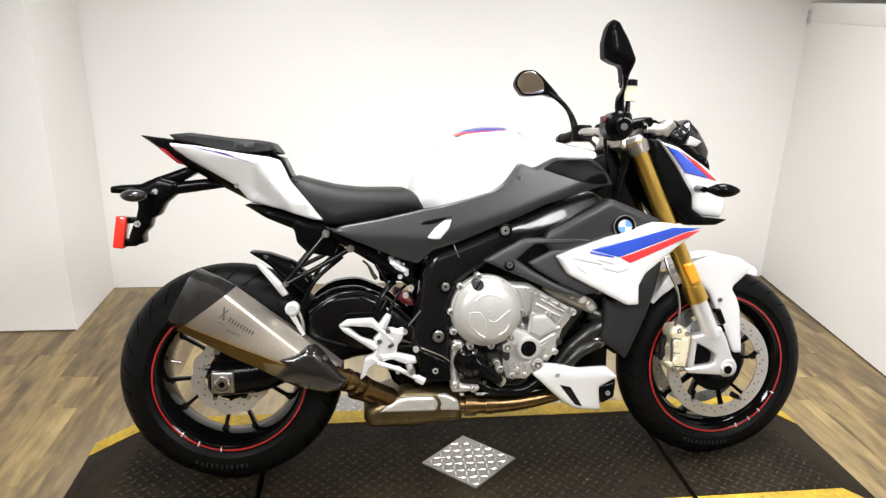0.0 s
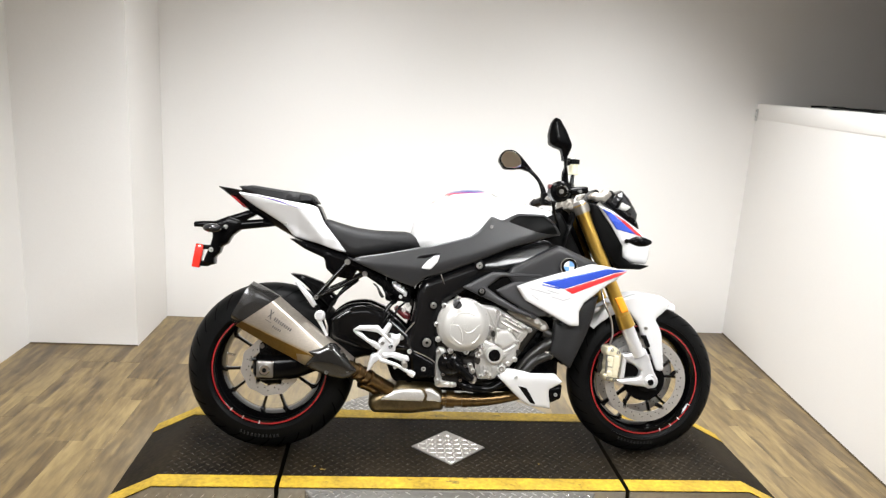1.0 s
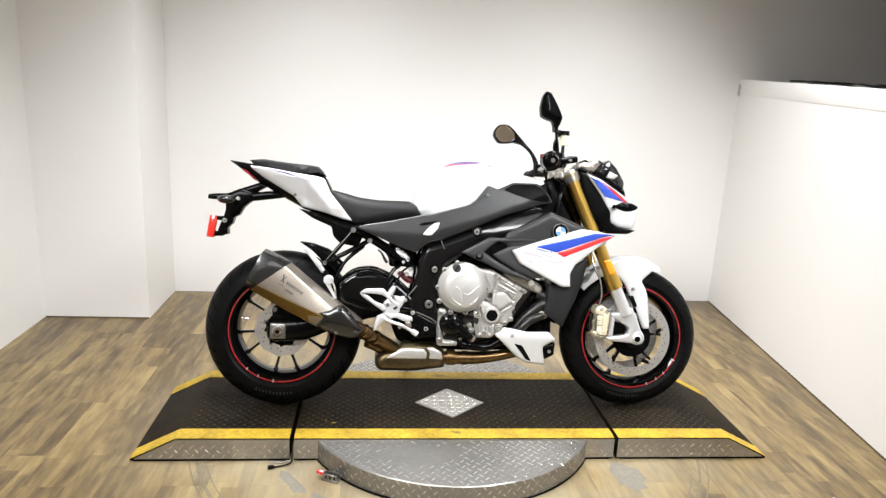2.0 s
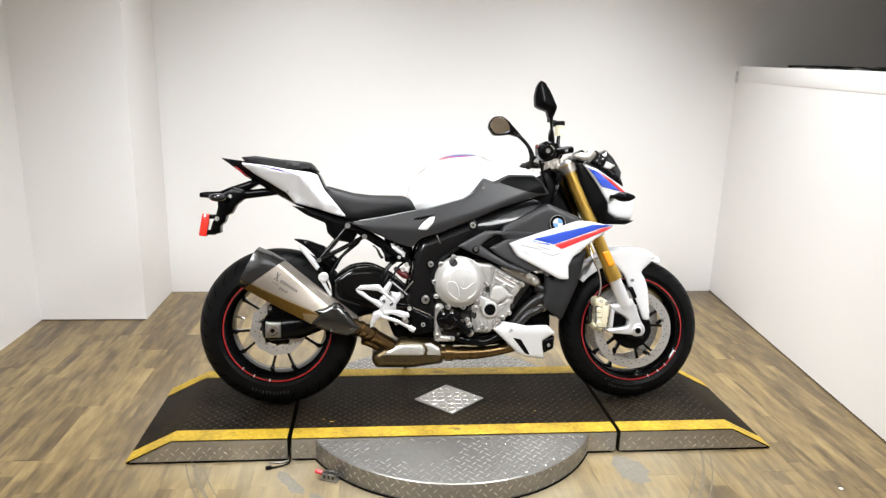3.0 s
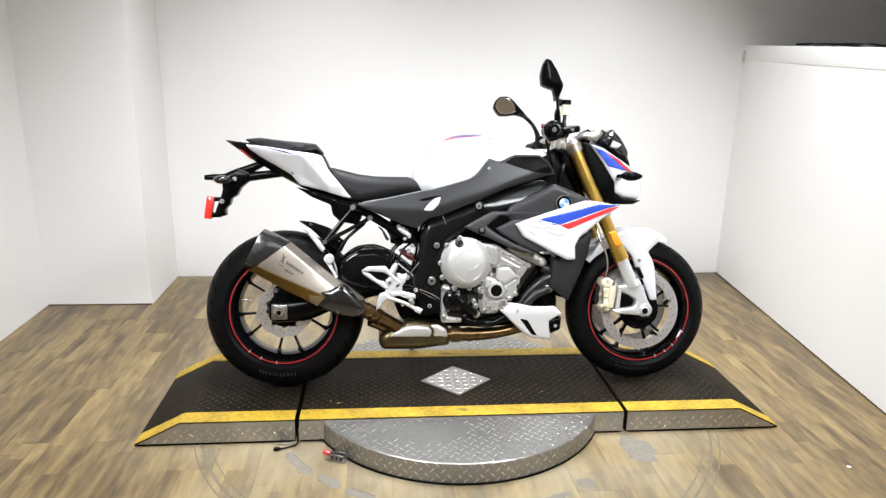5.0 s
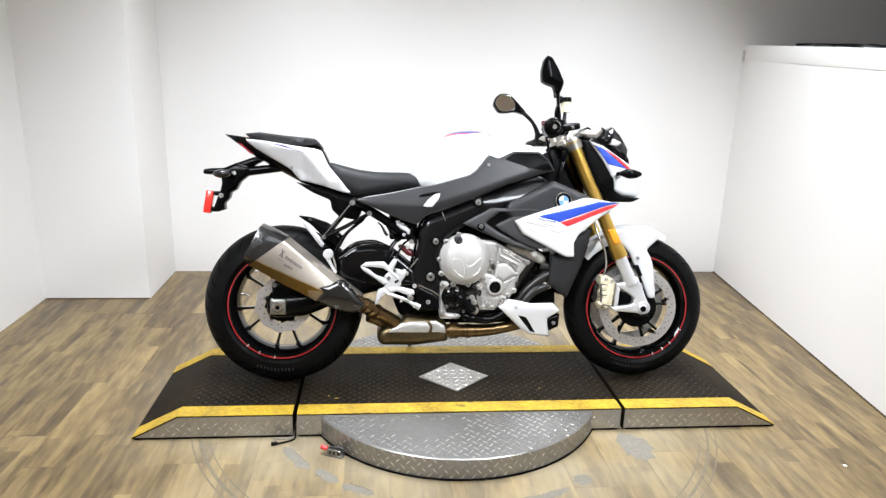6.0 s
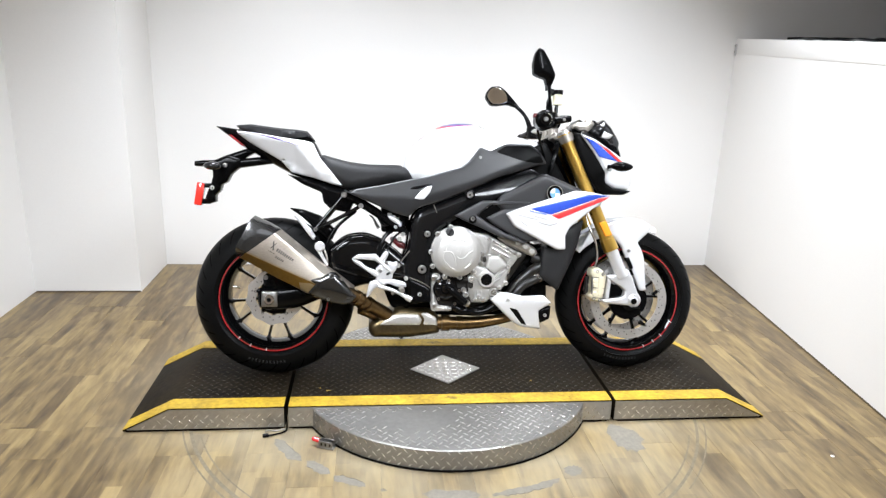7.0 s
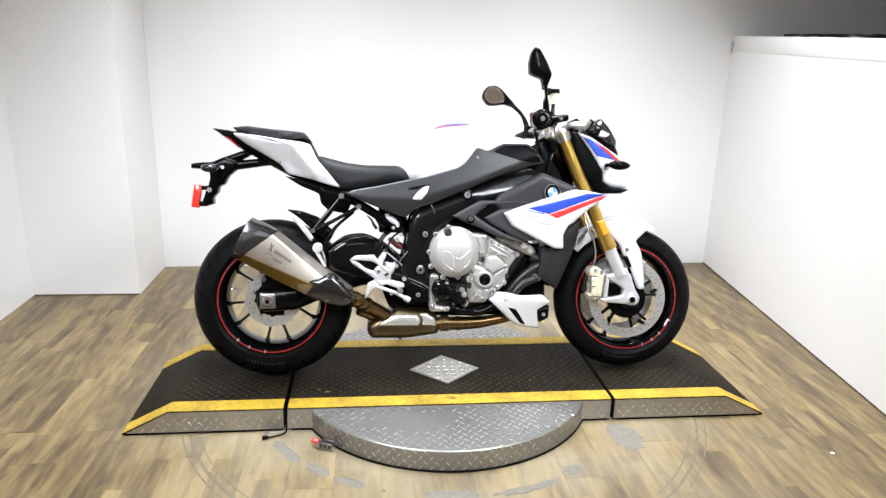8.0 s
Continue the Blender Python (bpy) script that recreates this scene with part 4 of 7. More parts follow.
box("reflector_bracket", -1.000, -0.960, -0.012, 0.012, 0.672, 0.692, M_BLACK, hanger, 0.003)
bolt(hanger, -0.948, 0.735, -0.036, 0.009, M_ALU)
bolt(hanger, -0.898, 0.822, -0.038, 0.008, M_ALU)
for s in (-1, 1):
    tube("signal_stem", [(-0.905, s * 0.03, 0.815), (-0.915, s * 0.10, 0.815)], 0.008, M_BLACK, hanger)
    bmx = bmesh.new()
    bmesh.ops.create_uvsphere(bmx, u_segments=20, v_segments=12, radius=1.0, matrix=Matrix.Translation((-0.926, s * 0.125, 0.815)) @ Matrix.Diagonal((0.032, 0.030, 0.016, 1)))
    part("turn_signal", bmx, M_SMOKE, hanger, "smoked oval turn signal", 60)

# tank
body("tank", [(-0.222, 0.780), (-0.205, 0.88), (-0.185, 0.910), (-0.137, 0.950), (-0.072, 0.990), (-0.006, 1.003), (0.059, 1.004), (0.118, 0.982), (0.245, 0.955), (0.335, 0.938), (0.335, 0.84), (0.20, 0.765), (0.06, 0.73), (-0.144, 0.715)],
     lambda x, z: 0.086 + 0.046 * math.sin(math.pi * min(1, max(0, (x + 0.30) / 0.66))) ** 0.7, 0.09, M_WHITE, bike, "gloss white fuel tank", 0.02, 0.013, 0.12)


def tank_skin(x, z):
    """The near surface of the tank at (x, z), just proud of it."""
    top = float(np.interp(x, (-0.222, -0.185, -0.137, -0.072, -0.006, 0.059, 0.118, 0.245), (0.815, 0.910, 0.950, 0.990, 1.003, 1.004, 0.982, 0.955)))
    half = 0.086 + 0.046 * math.sin(math.pi * min(1, max(0, (x + 0.30) / 0.66))) ** 0.7
    return -half * (0.12 + 0.88 * swell(max(0.002, (top - z) * 0.93) / 0.09)) - 0.0015


panel("tank_stripe_blue", [(-0.085, 0.982), (-0.06, 0.991), (-0.02, 0.999), (0.04, 1.000), (0.06, 0.994), (0.02, 0.989), (-0.05, 0.985)], 0, 0.0008, 0.003, 0.002, M_NAVY, bike, "blue tank stripe", 0.003, 0.007, True, tank_skin)
panel("tank_stripe_red", [(-0.095, 0.974), (-0.085, 0.981), (-0.05, 0.9855), (0.02, 0.989), (0.066, 0.9925), (0.02, 0.9862), (-0.05, 0.982)], 0, 0.0008, 0.003, 0.002, M_RED, bike, "red tank stripe", 0.003, 0.007, True, tank_skin)
tube("tank_seam", [(x, tank_skin(x, z) + 0.001, z) for x, z in ((0.088, 0.985), (0.11, 0.970), (0.122, 0.955), (0.125, 0.945))], 0.0012, M_GREYTXT, bike, "fine seam between tank and cover", 6)
tube("tank_seam", [(x, tank_skin(x, z) + 0.001, z) for x, z in ((-0.125, 0.953), (-0.16, 0.925), (-0.185, 0.902))], 0.0007, M_DARKRED, bike, "fine red pinstripe on the tank", 6)
drum("tank_screw", 0.085, 0.985, 0.006, -0.062, -0.04, M_BOLT, bike)

# charcoal side panels and airbox covers


def side_warp(x, z):
    """A crease runs along the panel; it falls back above and below."""
    ridge = float(np.interp(x, (-0.43, -0.17, 0.04, 0.31), (0.712, 0.700, 0.765, 0.872)))
    return 0.13 * max(0, z - ridge) + 0.16 * max(0, ridge - z)


side = panel("side_panel", [(-0.170, 0.780), (-0.145, 0.783), (-0.070, 0.803), (-0.001, 0.823), (0.030, 0.844), (0.05, 0.868), (0.076, 0.902), (0.115, 0.888), (0.176, 0.917), (0.271, 0.916), (0.308, 0.886), (0.335, 0.842), (0.300, 0.836),
                            (0.148, 0.790), (0.031, 0.738), (-0.092, 0.688), (-0.160, 0.668), (-0.198, 0.632), (-0.259, 0.650), (-0.348, 0.688), (-0.428, 0.722), (-0.399, 0.735), (-0.30, 0.752)],
             -0.158, 0.006, 0.009, 0.03, M_SIDE, bike, "matt charcoal side panel", 0.008, 0.012, True, side_warp)
panel("side_vent", [(-0.176, 0.703), (-0.154, 0.730), (-0.130, 0.748), (-0.110, 0.751), (-0.117, 0.727), (-0.141, 0.699), (-0.162, 0.699)], -0.166, 0.004, 0.006, 0.008, M_WHITE, side, "small white side vent blade", 0.004, 0.008)
panel("panel_crease", [(-0.207, 0.733), (-0.183, 0.747), (-0.114, 0.760), (-0.025, 0.772), (-0.055, 0.760), (-0.118, 0.752), (-0.150, 0.735)], -0.1575, 0.002, 0.006, 0.004, M_BLACK, side, "", 0.004, 0.01)
panel("side_panel_front", [(0.135, 0.884), (0.175, 0.908), (0.268, 0.908), (0.301, 0.882), (0.322, 0.846), (0.297, 0.843), (0.24, 0.850)], -0.1642, 0.0006, 0.006, 0.004, M_DEEP, side, "satin black front part of the side panel", 0.012, 0.012, False, side_warp)
bolt(side, 0.075, 0.862, -0.158, 0.006)
airbox = panel("airbox_cover", [(0.155, 0.715), (0.329, 0.806), (0.420, 0.769), (0.482, 0.742), (0.439, 0.712), (0.212, 0.655), (0.185, 0.64), (0.140, 0.685)], -0.150, 0.012, 0.016, 0.03, M_CHAR, bike, "matt charcoal intake cover", 0.012, 0.012, True)
drum("roundel", 0.364, 0.729, 0.030, -0.176, -0.155, M_BLACK, airbox, "round badge, black ring with white and blue quarters", 0.004)
lathe("roundel_rim", [(0.0293, -0.1775), (0.031, -0.1775), (0.031, -0.170), (0.0293, -0.170)], 0.364, 0.729, M_CLAMP, airbox, "", 40, True)
for q in range(4):
    pts = [(0.364, 0.729)] + [(0.364 + 0.0195 * math.cos(radians(90 * q + 15 * j)), 0.729 + 0.0195 * math.sin(radians(90 * q + 15 * j))) for j in range(7)]
    part("roundel_quarter", prism_bm(pts, -0.1785, -0.175), M_WHITE if q % 2 else M_BADGE, airbox)
trim = panel("side_trim", [(-0.021, 0.639), (0.022, 0.663), (0.088, 0.698), (0.180, 0.697), (0.270, 0.695), (0.270, 0.688), (0.116, 0.681), (0.067, 0.641), (0.111, 0.610), (0.185, 0.570), (0.262, 0.540), (0.250, 0.530), (0.146, 0.563), (0.084, 0.592), (0.012, 0.623)], -0.159, 0.009, 0.008, 0.03, M_TRIMGREY, bike, "charcoal arrow-shaped trim", 0.003, 0.008, True)
drum("trim_recess", 0.047, 0.625, 0.015, -0.170, -0.16, M_BLACK, trim, "", 0.002, 20)
bolt(trim, 0.047, 0.628, -0.172, 0.009)
panel("trim_inner", [(0.101, 0.632), (0.168, 0.666), (0.231, 0.671), (0.260, 0.640), (0.304, 0.545), (0.261, 0.540), (0.192, 0.571), (0.124, 0.611)], -0.157, 0.008, 0.008, 0.03, M_TRIMGREY, bike, "matt charcoal inner intake panel", 0.004, 0.009, True)
panel("intake_mouth", [(0.059, 0.636), (0.132, 0.685), (0.227, 0.690), (0.25, 0.653), (0.303, 0.557), (0.142, 0.576)], -0.146, 0.003, 0.006, 0.02, M_BLACK, bike, "black intake opening", 0.006, 0.012)

# white side fairings with the stripes
def fair_warp(x, z):
    return 0.10 * max(0, x - 0.36) ** 1.2


fair_out = [(0.174, 0.650), (0.228, 0.671), (0.34, 0.707), (0.449, 0.741), (0.500, 0.737), (0.592, 0.720), (0.517, 0.668), (0.427, 0.598), (0.409, 0.565), (0.411, 0.512), (0.376, 0.511), (0.206, 0.600)]
fair = panel("side_fairing", fair_out, -0.174, 0.014, 0.010, 0.012, M_WHITE, bike, "gloss white radiator side fairing with stripes", 0.006, 0.011, True, fair_warp)
panel("fairing_stripe_blue", [(0.262, 0.668), (0.50, 0.726), (0.588, 0.722), (0.54, 0.713), (0.346, 0.647)], -0.1890, 0.0012, 0.003, 0.003, M_BLUE, fair, "blue fairing stripe", 0.003, 0.011, False, fair_warp)
panel("fairing_stripe_red", [(0.348, 0.646), (0.541, 0.712), (0.585, 0.717), (0.545, 0.697), (0.378, 0.630)], -0.1890, 0.0012, 0.003, 0.003, M_RED, fair, "red fairing stripe", 0.003, 0.011, False, fair_warp)
panel("model_script", [(0.262, 0.664), (0.328, 0.651), (0.332, 0.645), (0.266, 0.658)], -0.1895, 0.001, 0.003, 0.003, M_BLUE, fair, "illegible small blue script bar", 0.001, 0.01, False, fair_warp)
for a, b in (((0.218, 0.645), (0.298, 0.627)), ((0.228, 0.622), (0.255, 0.603)), ((0.300, 0.617), (0.345, 0.605)), ((0.345, 0.605), (0.372, 0.614)), ((0.285, 0.640), (0.33, 0.628))):
    tube("panel_line", [(a[0], -0.188, a[1]), (b[0], -0.188, b[1])], 0.0012, M_BOLT, fair, seg=6)
panel("radiator_shroud", [(0.405, 0.60), (0.435, 0.592), (0.495, 0.628), (0.475, 0.54), (0.452, 0.472), (0.395, 0.345), (0.318, 0.405), (0.325, 0.44), (0.331, 0.524), (0.36, 0.51)], -0.130, 0.012, 0.03, 0.02, M_SEAT, bike, "matt black radiator shroud", 0.01, 0.013, True)
box("oil_cooler", 0.19, 0.37, -0.06, 0.12, 0.24, 0.50, M_BLACK, bike, 0.01, "black oil cooler and front engine shield")
box("radiator", 0.36, 0.40, -0.13, 0.13, 0.36, 0.66, M_BLACK, bike, 0.006, "black radiator core").matrix_basis = pose(0, 0, 0)

# engine: cases, clutch cover, pickup cover, head, pump
engine = panel("engine_block", [(-0.105, 0.578), (-0.012, 0.59), (0.083, 0.58), (0.147, 0.562), (0.285, 0.495), (0.225, 0.412), (0.180, 0.348), (0.14, 0.300), (0.055, 0.28), (-0.104, 0.270), (-0.11, 0.42)],
               -0.098, 0.03, 0.03, 0.22, M_CASTDARK, bike, "four-cylinder engine with bright cast cases", 0.02, 0.013)
lathe("clutch_cover", [(1e-7, -0.188), (0.058, -0.187), (0.070, -0.183), (0.081, -0.176), (0.085, -0.168), (0.090, -0.165), (0.0935, -0.160), (0.0935, -0.13)], -0.012, 0.500, M_COVER, engine, "round painted clutch cover", 64)
# raised ribs on the cover: three curved blades and three arcs
for rib in ([(-0.048, 0.534), (-0.036, 0.544), (-0.020, 0.549), (0.005, 0.548), (0.023, 0.540)], [(-0.066, 0.501), (-0.048, 0.503), (-0.034, 0.499), (-0.022, 0.477), (-0.019, 0.448)],
            [(-0.055, 0.460), (-0.040, 0.444), (-0.022, 0.434)], [(-0.014, 0.484), (-0.004, 0.476), (0.011, 0.478), (0.032, 0.497), (0.047, 0.506)], [(0.017, 0.439), (0.035, 0.452), (0.045, 0.470)]):
    tube("cover_rib", [(x, -0.1856, z) for x, z in rib], 0.0030, M_COVER, engine, seg=8, sub=4)
tube("cover_rib", [(-0.055, -0.1868, 0.518), (-0.066, -0.1862, 0.480), (-0.050, -0.1862, 0.444)], 0.0016, M_COVER, engine, seg=6, sub=5)
drum("cover_hub", -0.010, 0.496, 0.012, -0.1882, -0.185, M_COVER, engine, "", 0.003, 28)
lathe("cover_flange", [(0.086, -0.156), (0.0975, -0.154), (0.0985, -0.150), (0.0985, -0.120), (0.086, -0.120)], -0.012, 0.500, M_COVER, engine, "clutch cover flange", 64, True)
for x, z in ((-0.034, 0.595), (-0.085, 0.568), (-0.110, 0.499), (-0.103, 0.444), (-0.056, 0.402), (0.002, 0.402), (0.066, 0.542), (0.082, 0.496), (0.031, 0.578), (0.050, 0.425)):
    drum("cover_lug", x, z, 0.0095, -0.158, -0.12, M_COVER, engine, "", 0.003, 16)
    bolt(engine, x, z, -0.160, 0.0055)
drum("filler_cap", -0.041, 0.577, 0.0155, -0.189, -0.15, M_TRIMGREY, engine, "dark grey slotted oil filler cap", 0.003, 20)
tube("filler_slot", [(-0.049, -0.1895, 0.566), (-0.034, -0.1895, 0.588)], 0.0018, M_BLACK, engine, seg=6)


def casting(name, outline, y, depth, mat, label="", rim=0.007, bead=0.0022):
    """A cast cover on the engine with a raised bead round its flange."""
    ob = panel(name, outline, y, depth, rim, 0.05, mat, engine, label, 0.006, 0.009)
    if bead:
        ring = rounded(outline, 0.008, 3)
        tube("flange_bead", [(q.x, y - 0.001, q.y) for q in ring + ring[:1]], bead, mat, engine, seg=6, sub=1)
    return ob


casting("upper_case", [(0.035, 0.576), (0.110, 0.570), (0.146, 0.548), (0.240, 0.492), (0.206, 0.438), (0.190, 0.380), (0.162, 0.350), (0.130, 0.318), (0.104, 0.298), (0.050, 0.300), (0.038, 0.340), (0.040, 0.400), (0.070, 0.450), (0.078, 0.500)], -0.124, 0.008, M_ALU, "bright cast upper crankcase", 0.008, 0)
casting("crankcase_web", [(0.045, 0.573), (0.109, 0.567), (0.125, 0.548), (0.115, 0.527), (0.110, 0.495), (0.097, 0.482), (0.083, 0.507), (0.072, 0.544)], -0.138, 0.008, M_ALU, "bright cast crankcase web")
casting("cylinder_block", [(0.120, 0.548), (0.142, 0.545), (0.237, 0.492), (0.226, 0.470), (0.203, 0.439), (0.181, 0.461), (0.164, 0.480), (0.116, 0.490)], -0.134, 0.008, M_ALU, "bright cast cylinder block")
casting("ignition_cover", [(0.114, 0.484), (0.156, 0.484), (0.186, 0.447), (0.178, 0.440), (0.136, 0.417), (0.125, 0.428), (0.106, 0.431)], -0.145, 0.007, M_COVER, "painted triangular ignition cover", 0.006, 0.0028)
casting("side_case", [(0.138, 0.409), (0.181, 0.435), (0.202, 0.437), (0.187, 0.386), (0.182, 0.370), (0.161, 0.355), (0.128, 0.361), (0.133, 0.388)], -0.136, 0.008, M_ALU, "ribbed cast side case")
casting("crank_cover", [(0.060, 0.452), (0.104, 0.436), (0.124, 0.424), (0.140, 0.404), (0.136, 0.372), (0.112, 0.358), (0.090, 0.364), (0.070, 0.400), (0.052, 0.412)], -0.141, 0.010, M_COVER, "painted crankshaft cover")
casting("lower_case", [(0.040, 0.403), (0.075, 0.410), (0.089, 0.367), (0.124, 0.355), (0.127, 0.322), (0.104, 0.301), (0.055, 0.306), (0.046, 0.346)], -0.132, 0.008, M_ALU, "cast lower crankcase")
casting("pump_plate", [(-0.101, 0.413), (-0.077, 0.412), (-0.067, 0.391), (-0.082, 0.375), (-0.090, 0.327), (-0.082, 0.289), (-0.026, 0.282), (-0.029, 0.268), (-0.103, 0.268), (-0.108, 0.306)], -0.126, 0.008, M_ALU, "cast pump mounting plate")
casting("cylinder_head", [(0.151, 0.554), (0.183, 0.556), (0.216, 0.550), (0.248, 0.544), (0.298, 0.516), (0.312, 0.495), (0.294, 0.480), (0.238, 0.506), (0.184, 0.530)], -0.122, 0.012, M_CLAMP, "dull cast cylinder head", 0.010)
for a, b in (((0.134, 0.541), (0.220, 0.494)), ((0.141, 0.527), (0.206, 0.491)), ((0.128, 0.514), (0.196, 0.478))):
    tube("head_rail", [(a[0], -0.146, a[1]), (b[0], -0.146, b[1])], 0.0042, M_ALU, engine, seg=8)
for x, z in ((0.134, 0.541), (0.162, 0.526), (0.190, 0.510), (0.219, 0.495)):
    drum("rail_lug", x, z, 0.0075, -0.152, -0.13, M_ALU, engine, "", 0.002, 12)
    bolt(engine, x, z, -0.1525, 0.0048)
for k in range(4):
    tube("cast_rib", [(0.186 - 0.011 * k, -0.1455, 0.428 - 0.014 * k), (0.146 - 0.004 * k, -0.1475, 0.405 - 0.011 * k)], 0.0026, M_ALU, engine, seg=6)
for k in range(4):
    tube("cast_rib", [(0.056 + 0.015 * k, -0.141, 0.352 - 0.002 * k), (0.062 + 0.014 * k, -0.141, 0.312)], 0.0030, M_ALU, engine, seg=6)
for a, b in (((0.075, 0.560), (0.104, 0.498)), ((0.096, 0.562), (0.113, 0.530)), ((0.152, 0.474), (0.180, 0.448)), ((0.206, 0.478), (0.188, 0.455))):
    tube("web_rib", [(a[0], -0.146, a[1]), (b[0], -0.146, b[1])], 0.0024, M_ALU, engine, seg=6)
# flat dark ovals stand in for the shade inside casting pockets
for x, z, rx, rz in ((0.046, 0.372, 0.010, 0.016), (0.030, 0.392, 0.012, 0.008), (0.100, 0.470, 0.006, 0.012), (0.195, 0.405, 0.008, 0.010), (0.070, 0.430, 0.006, 0.009)):
    ring = [(x + rx * math.cos(radians(30 * k)), z + rz * math.sin(radians(30 * k))) for k in range(12)]
    panel("pocket_shade", ring, -0.1475, 0.0006, 0.003, 0.02, M_CASTDARK, engine, "dark patch for the shade in a casting pocket", 0.002, 0.006)
lathe("oil_boss", [(0.0225, -0.152), (0.0225, -0.164), (0.028, -0.164), (0.033, -0.158), (0.033, -0.14), (0.0225, -0.14)], 0.105, 0.393, M_COVER, engine, "", 32, True)
drum("oil_cap", 0.105, 0.393, 0.0225, -0.163, -0.15, M_BLACK, engine, "black oil plug", 0.003)
lathe("oil_cap_ring", [(0.010, -0.1635), (0.012, -0.165), (0.014, -0.1635)], 0.105, 0.393, M_BLACK, engine, "", 24, True)
for x, z, r in ((0.049, 0.394, 0.0125), (0.135, 0.342, 0.0135), (0.091, 0.489, 0.0085), (0.059, 0.422, 0.011), (0.028, 0.332, 0.0085), (0.020, 0.350, 0.008), (0.079, 0.325, 0.0085), (0.162, 0.484, 0.0075), (0.192, 0.440, 0.008),
                (0.184, 0.378, 0.0075), (0.160, 0.360, 0.007), (0.114, 0.432, 0.006), (0.120, 0.484, 0.006), (0.114, 0.552, 0.007), (0.098, 0.312, 0.0075), (0.064, 0.312, 0.0075), (0.088, 0.452, 0.006), (0.234, 0.488, 0.008), (-0.098, 0.398, 0.007), (-0.096, 0.290, 0.0075), (-0.045, 0.277, 0.007)):
    drum("case_boss", x, z, r * 1.25, -0.149, -0.11, M_ALU, engine, "", 0.0025, 16)
    bolt(engine, x, z, -0.150, r * 0.78, M_CHROME)
for x, z, r in ((0.262, 0.522, 0.013), (0.288, 0.500, 0.012), (0.232, 0.534, 0.009)):
    drum("cam_plug", x, z, r, -0.143, -0.12, M_ALU, engine, "", 0.003, 18)
tube("coolant_pipe", [(0.165, -0.125, 0.560), (0.215, -0.135, 0.556), (0.262, -0.135, 0.538)], 0.009, M_CLAMP, engine, "dull coolant pipe", 12)
# water pump: ribbed black housing, outlet arm and the thick hose under the cases
lathe("water_pump", [(1e-7, -0.160), (0.014, -0.160), (0.018, -0.154), (0.034, -0.151), (0.040, -0.146), (0.046, -0.146), (0.048, -0.140), (0.048, -0.11)], -0.052, 0.354, M_GLOSSB, engine, "black water pump housing", 32)
for k in range(7):
    a = radians(20 + 51.4 * k)
    tube("pump_rib", [(-0.052 + 0.018 * math.cos(a), -0.154, 0.354 + 0.018 * math.sin(a)), (-0.052 + 0.042 * math.cos(a), -0.149, 0.354 + 0.042 * math.sin(a))], 0.0026, M_GLOSSB, engine, seg=6)
tube("pump_arm", [(-0.047, -0.165, 0.368), (-0.028, -0.168, 0.350), (0.000, -0.164, 0.325), (0.025, -0.155, 0.304)], [0.013, 0.015, 0.014, 0.012], M_BLACK, engine, "black pump outlet arm", 12)
tube("hose_clip", [(0.026, -0.154, 0.303), (0.034, -0.150, 0.297)], 0.0145, M_CLAMP, engine, "steel hose clip", 14)
tube("pump_hose", [(-0.020, -0.115, 0.286), (0.018, -0.135, 0.270), (0.060, -0.125, 0.262), (0.103, -0.12, 0.264), (0.150, -0.11, 0.288)], 0.0165, M_BLACK, engine, "black coolant hose")
tube("breather_hose", [(0.018, -0.135, 0.398), (0.0, -0.15, 0.388), (-0.02, -0.15, 0.398)], 0.006, M_BLACK, engine, "black breather hose", 10)
for x, z in ((-0.078, 0.386), (-0.041, 0.389), (-0.080, 0.317), (0.000, 0.350), (-0.016, 0.298)):
    drum("pump_lug", x, z, 0.0085, -0.150, -0.12, M_GLOSSB, engine, "", 0.002, 12)
    bolt(engine, x, z, -0.151, 0.0062, M_CHROME)
# black plate added as the dark shade below the cases
panel("engine_shade_plate", [(-0.110, 0.275), (0.150, 0.300), (0.215, 0.262), (0.200, 0.240), (0.050, 0.236), (-0.110, 0.240)], -0.055, 0.01, 0.012, 0.12, M_BLACK, engine, "black plate standing in for the shade under the engine", 0.01, 0.014)
panel("shock_linkage", [(-0.290, 0.345), (-0.262, 0.372), (-0.181, 0.447), (-0.094, 0.368), (-0.094, 0.262), (-0.224, 0.258), (-0.262, 0.275)], -0.055, 0.015, 0.02, 0.10, M_BLACK, bike, "black suspension linkage behind the footrest", 0.015, 0.014)
panel("sprocket_guard", [(-0.205, 0.46), (-0.165, 0.42), (-0.12, 0.40), (-0.11, 0.30), (-0.19, 0.29), (-0.24, 0.34)], -0.115, 0.012, 0.02, 0.05, M_BLACK, bike, "black pivot plate", 0.012)
# thin pale rod imitates a highlight along a frame edge
tube("edge_glint", [(-0.191, -0.1475, 0.400), (-0.137, -0.1485, 0.377), (-0.112, -0.1475, 0.360)], 0.002, M_CLAMP, bike, seg=6)
drum("spring_seat", -0.165, 0.33, 0.015, -0.135, -0.11, M_ALU, bike)

# second pale rod, again a made highlight on the black frame
tube("edge_glint", [(-0.192, -0.1475, 0.503), (-0.212, -0.146, 0.478), (-0.224, -0.142, 0.462)], 0.0025, M_CLAMP, bike, seg=6)
panel("pivot_boss_plate", [(-0.196, 0.398), (-0.112, 0.356), (-0.108, 0.305), (-0.186, 0.303)], -0.1465, 0.004, 0.008, 0.006, M_BLACK, bike, "satin black pivot plate", 0.006, 0.01)
bolt(bike, 0.305, 0.548, -0.150, 0.010)
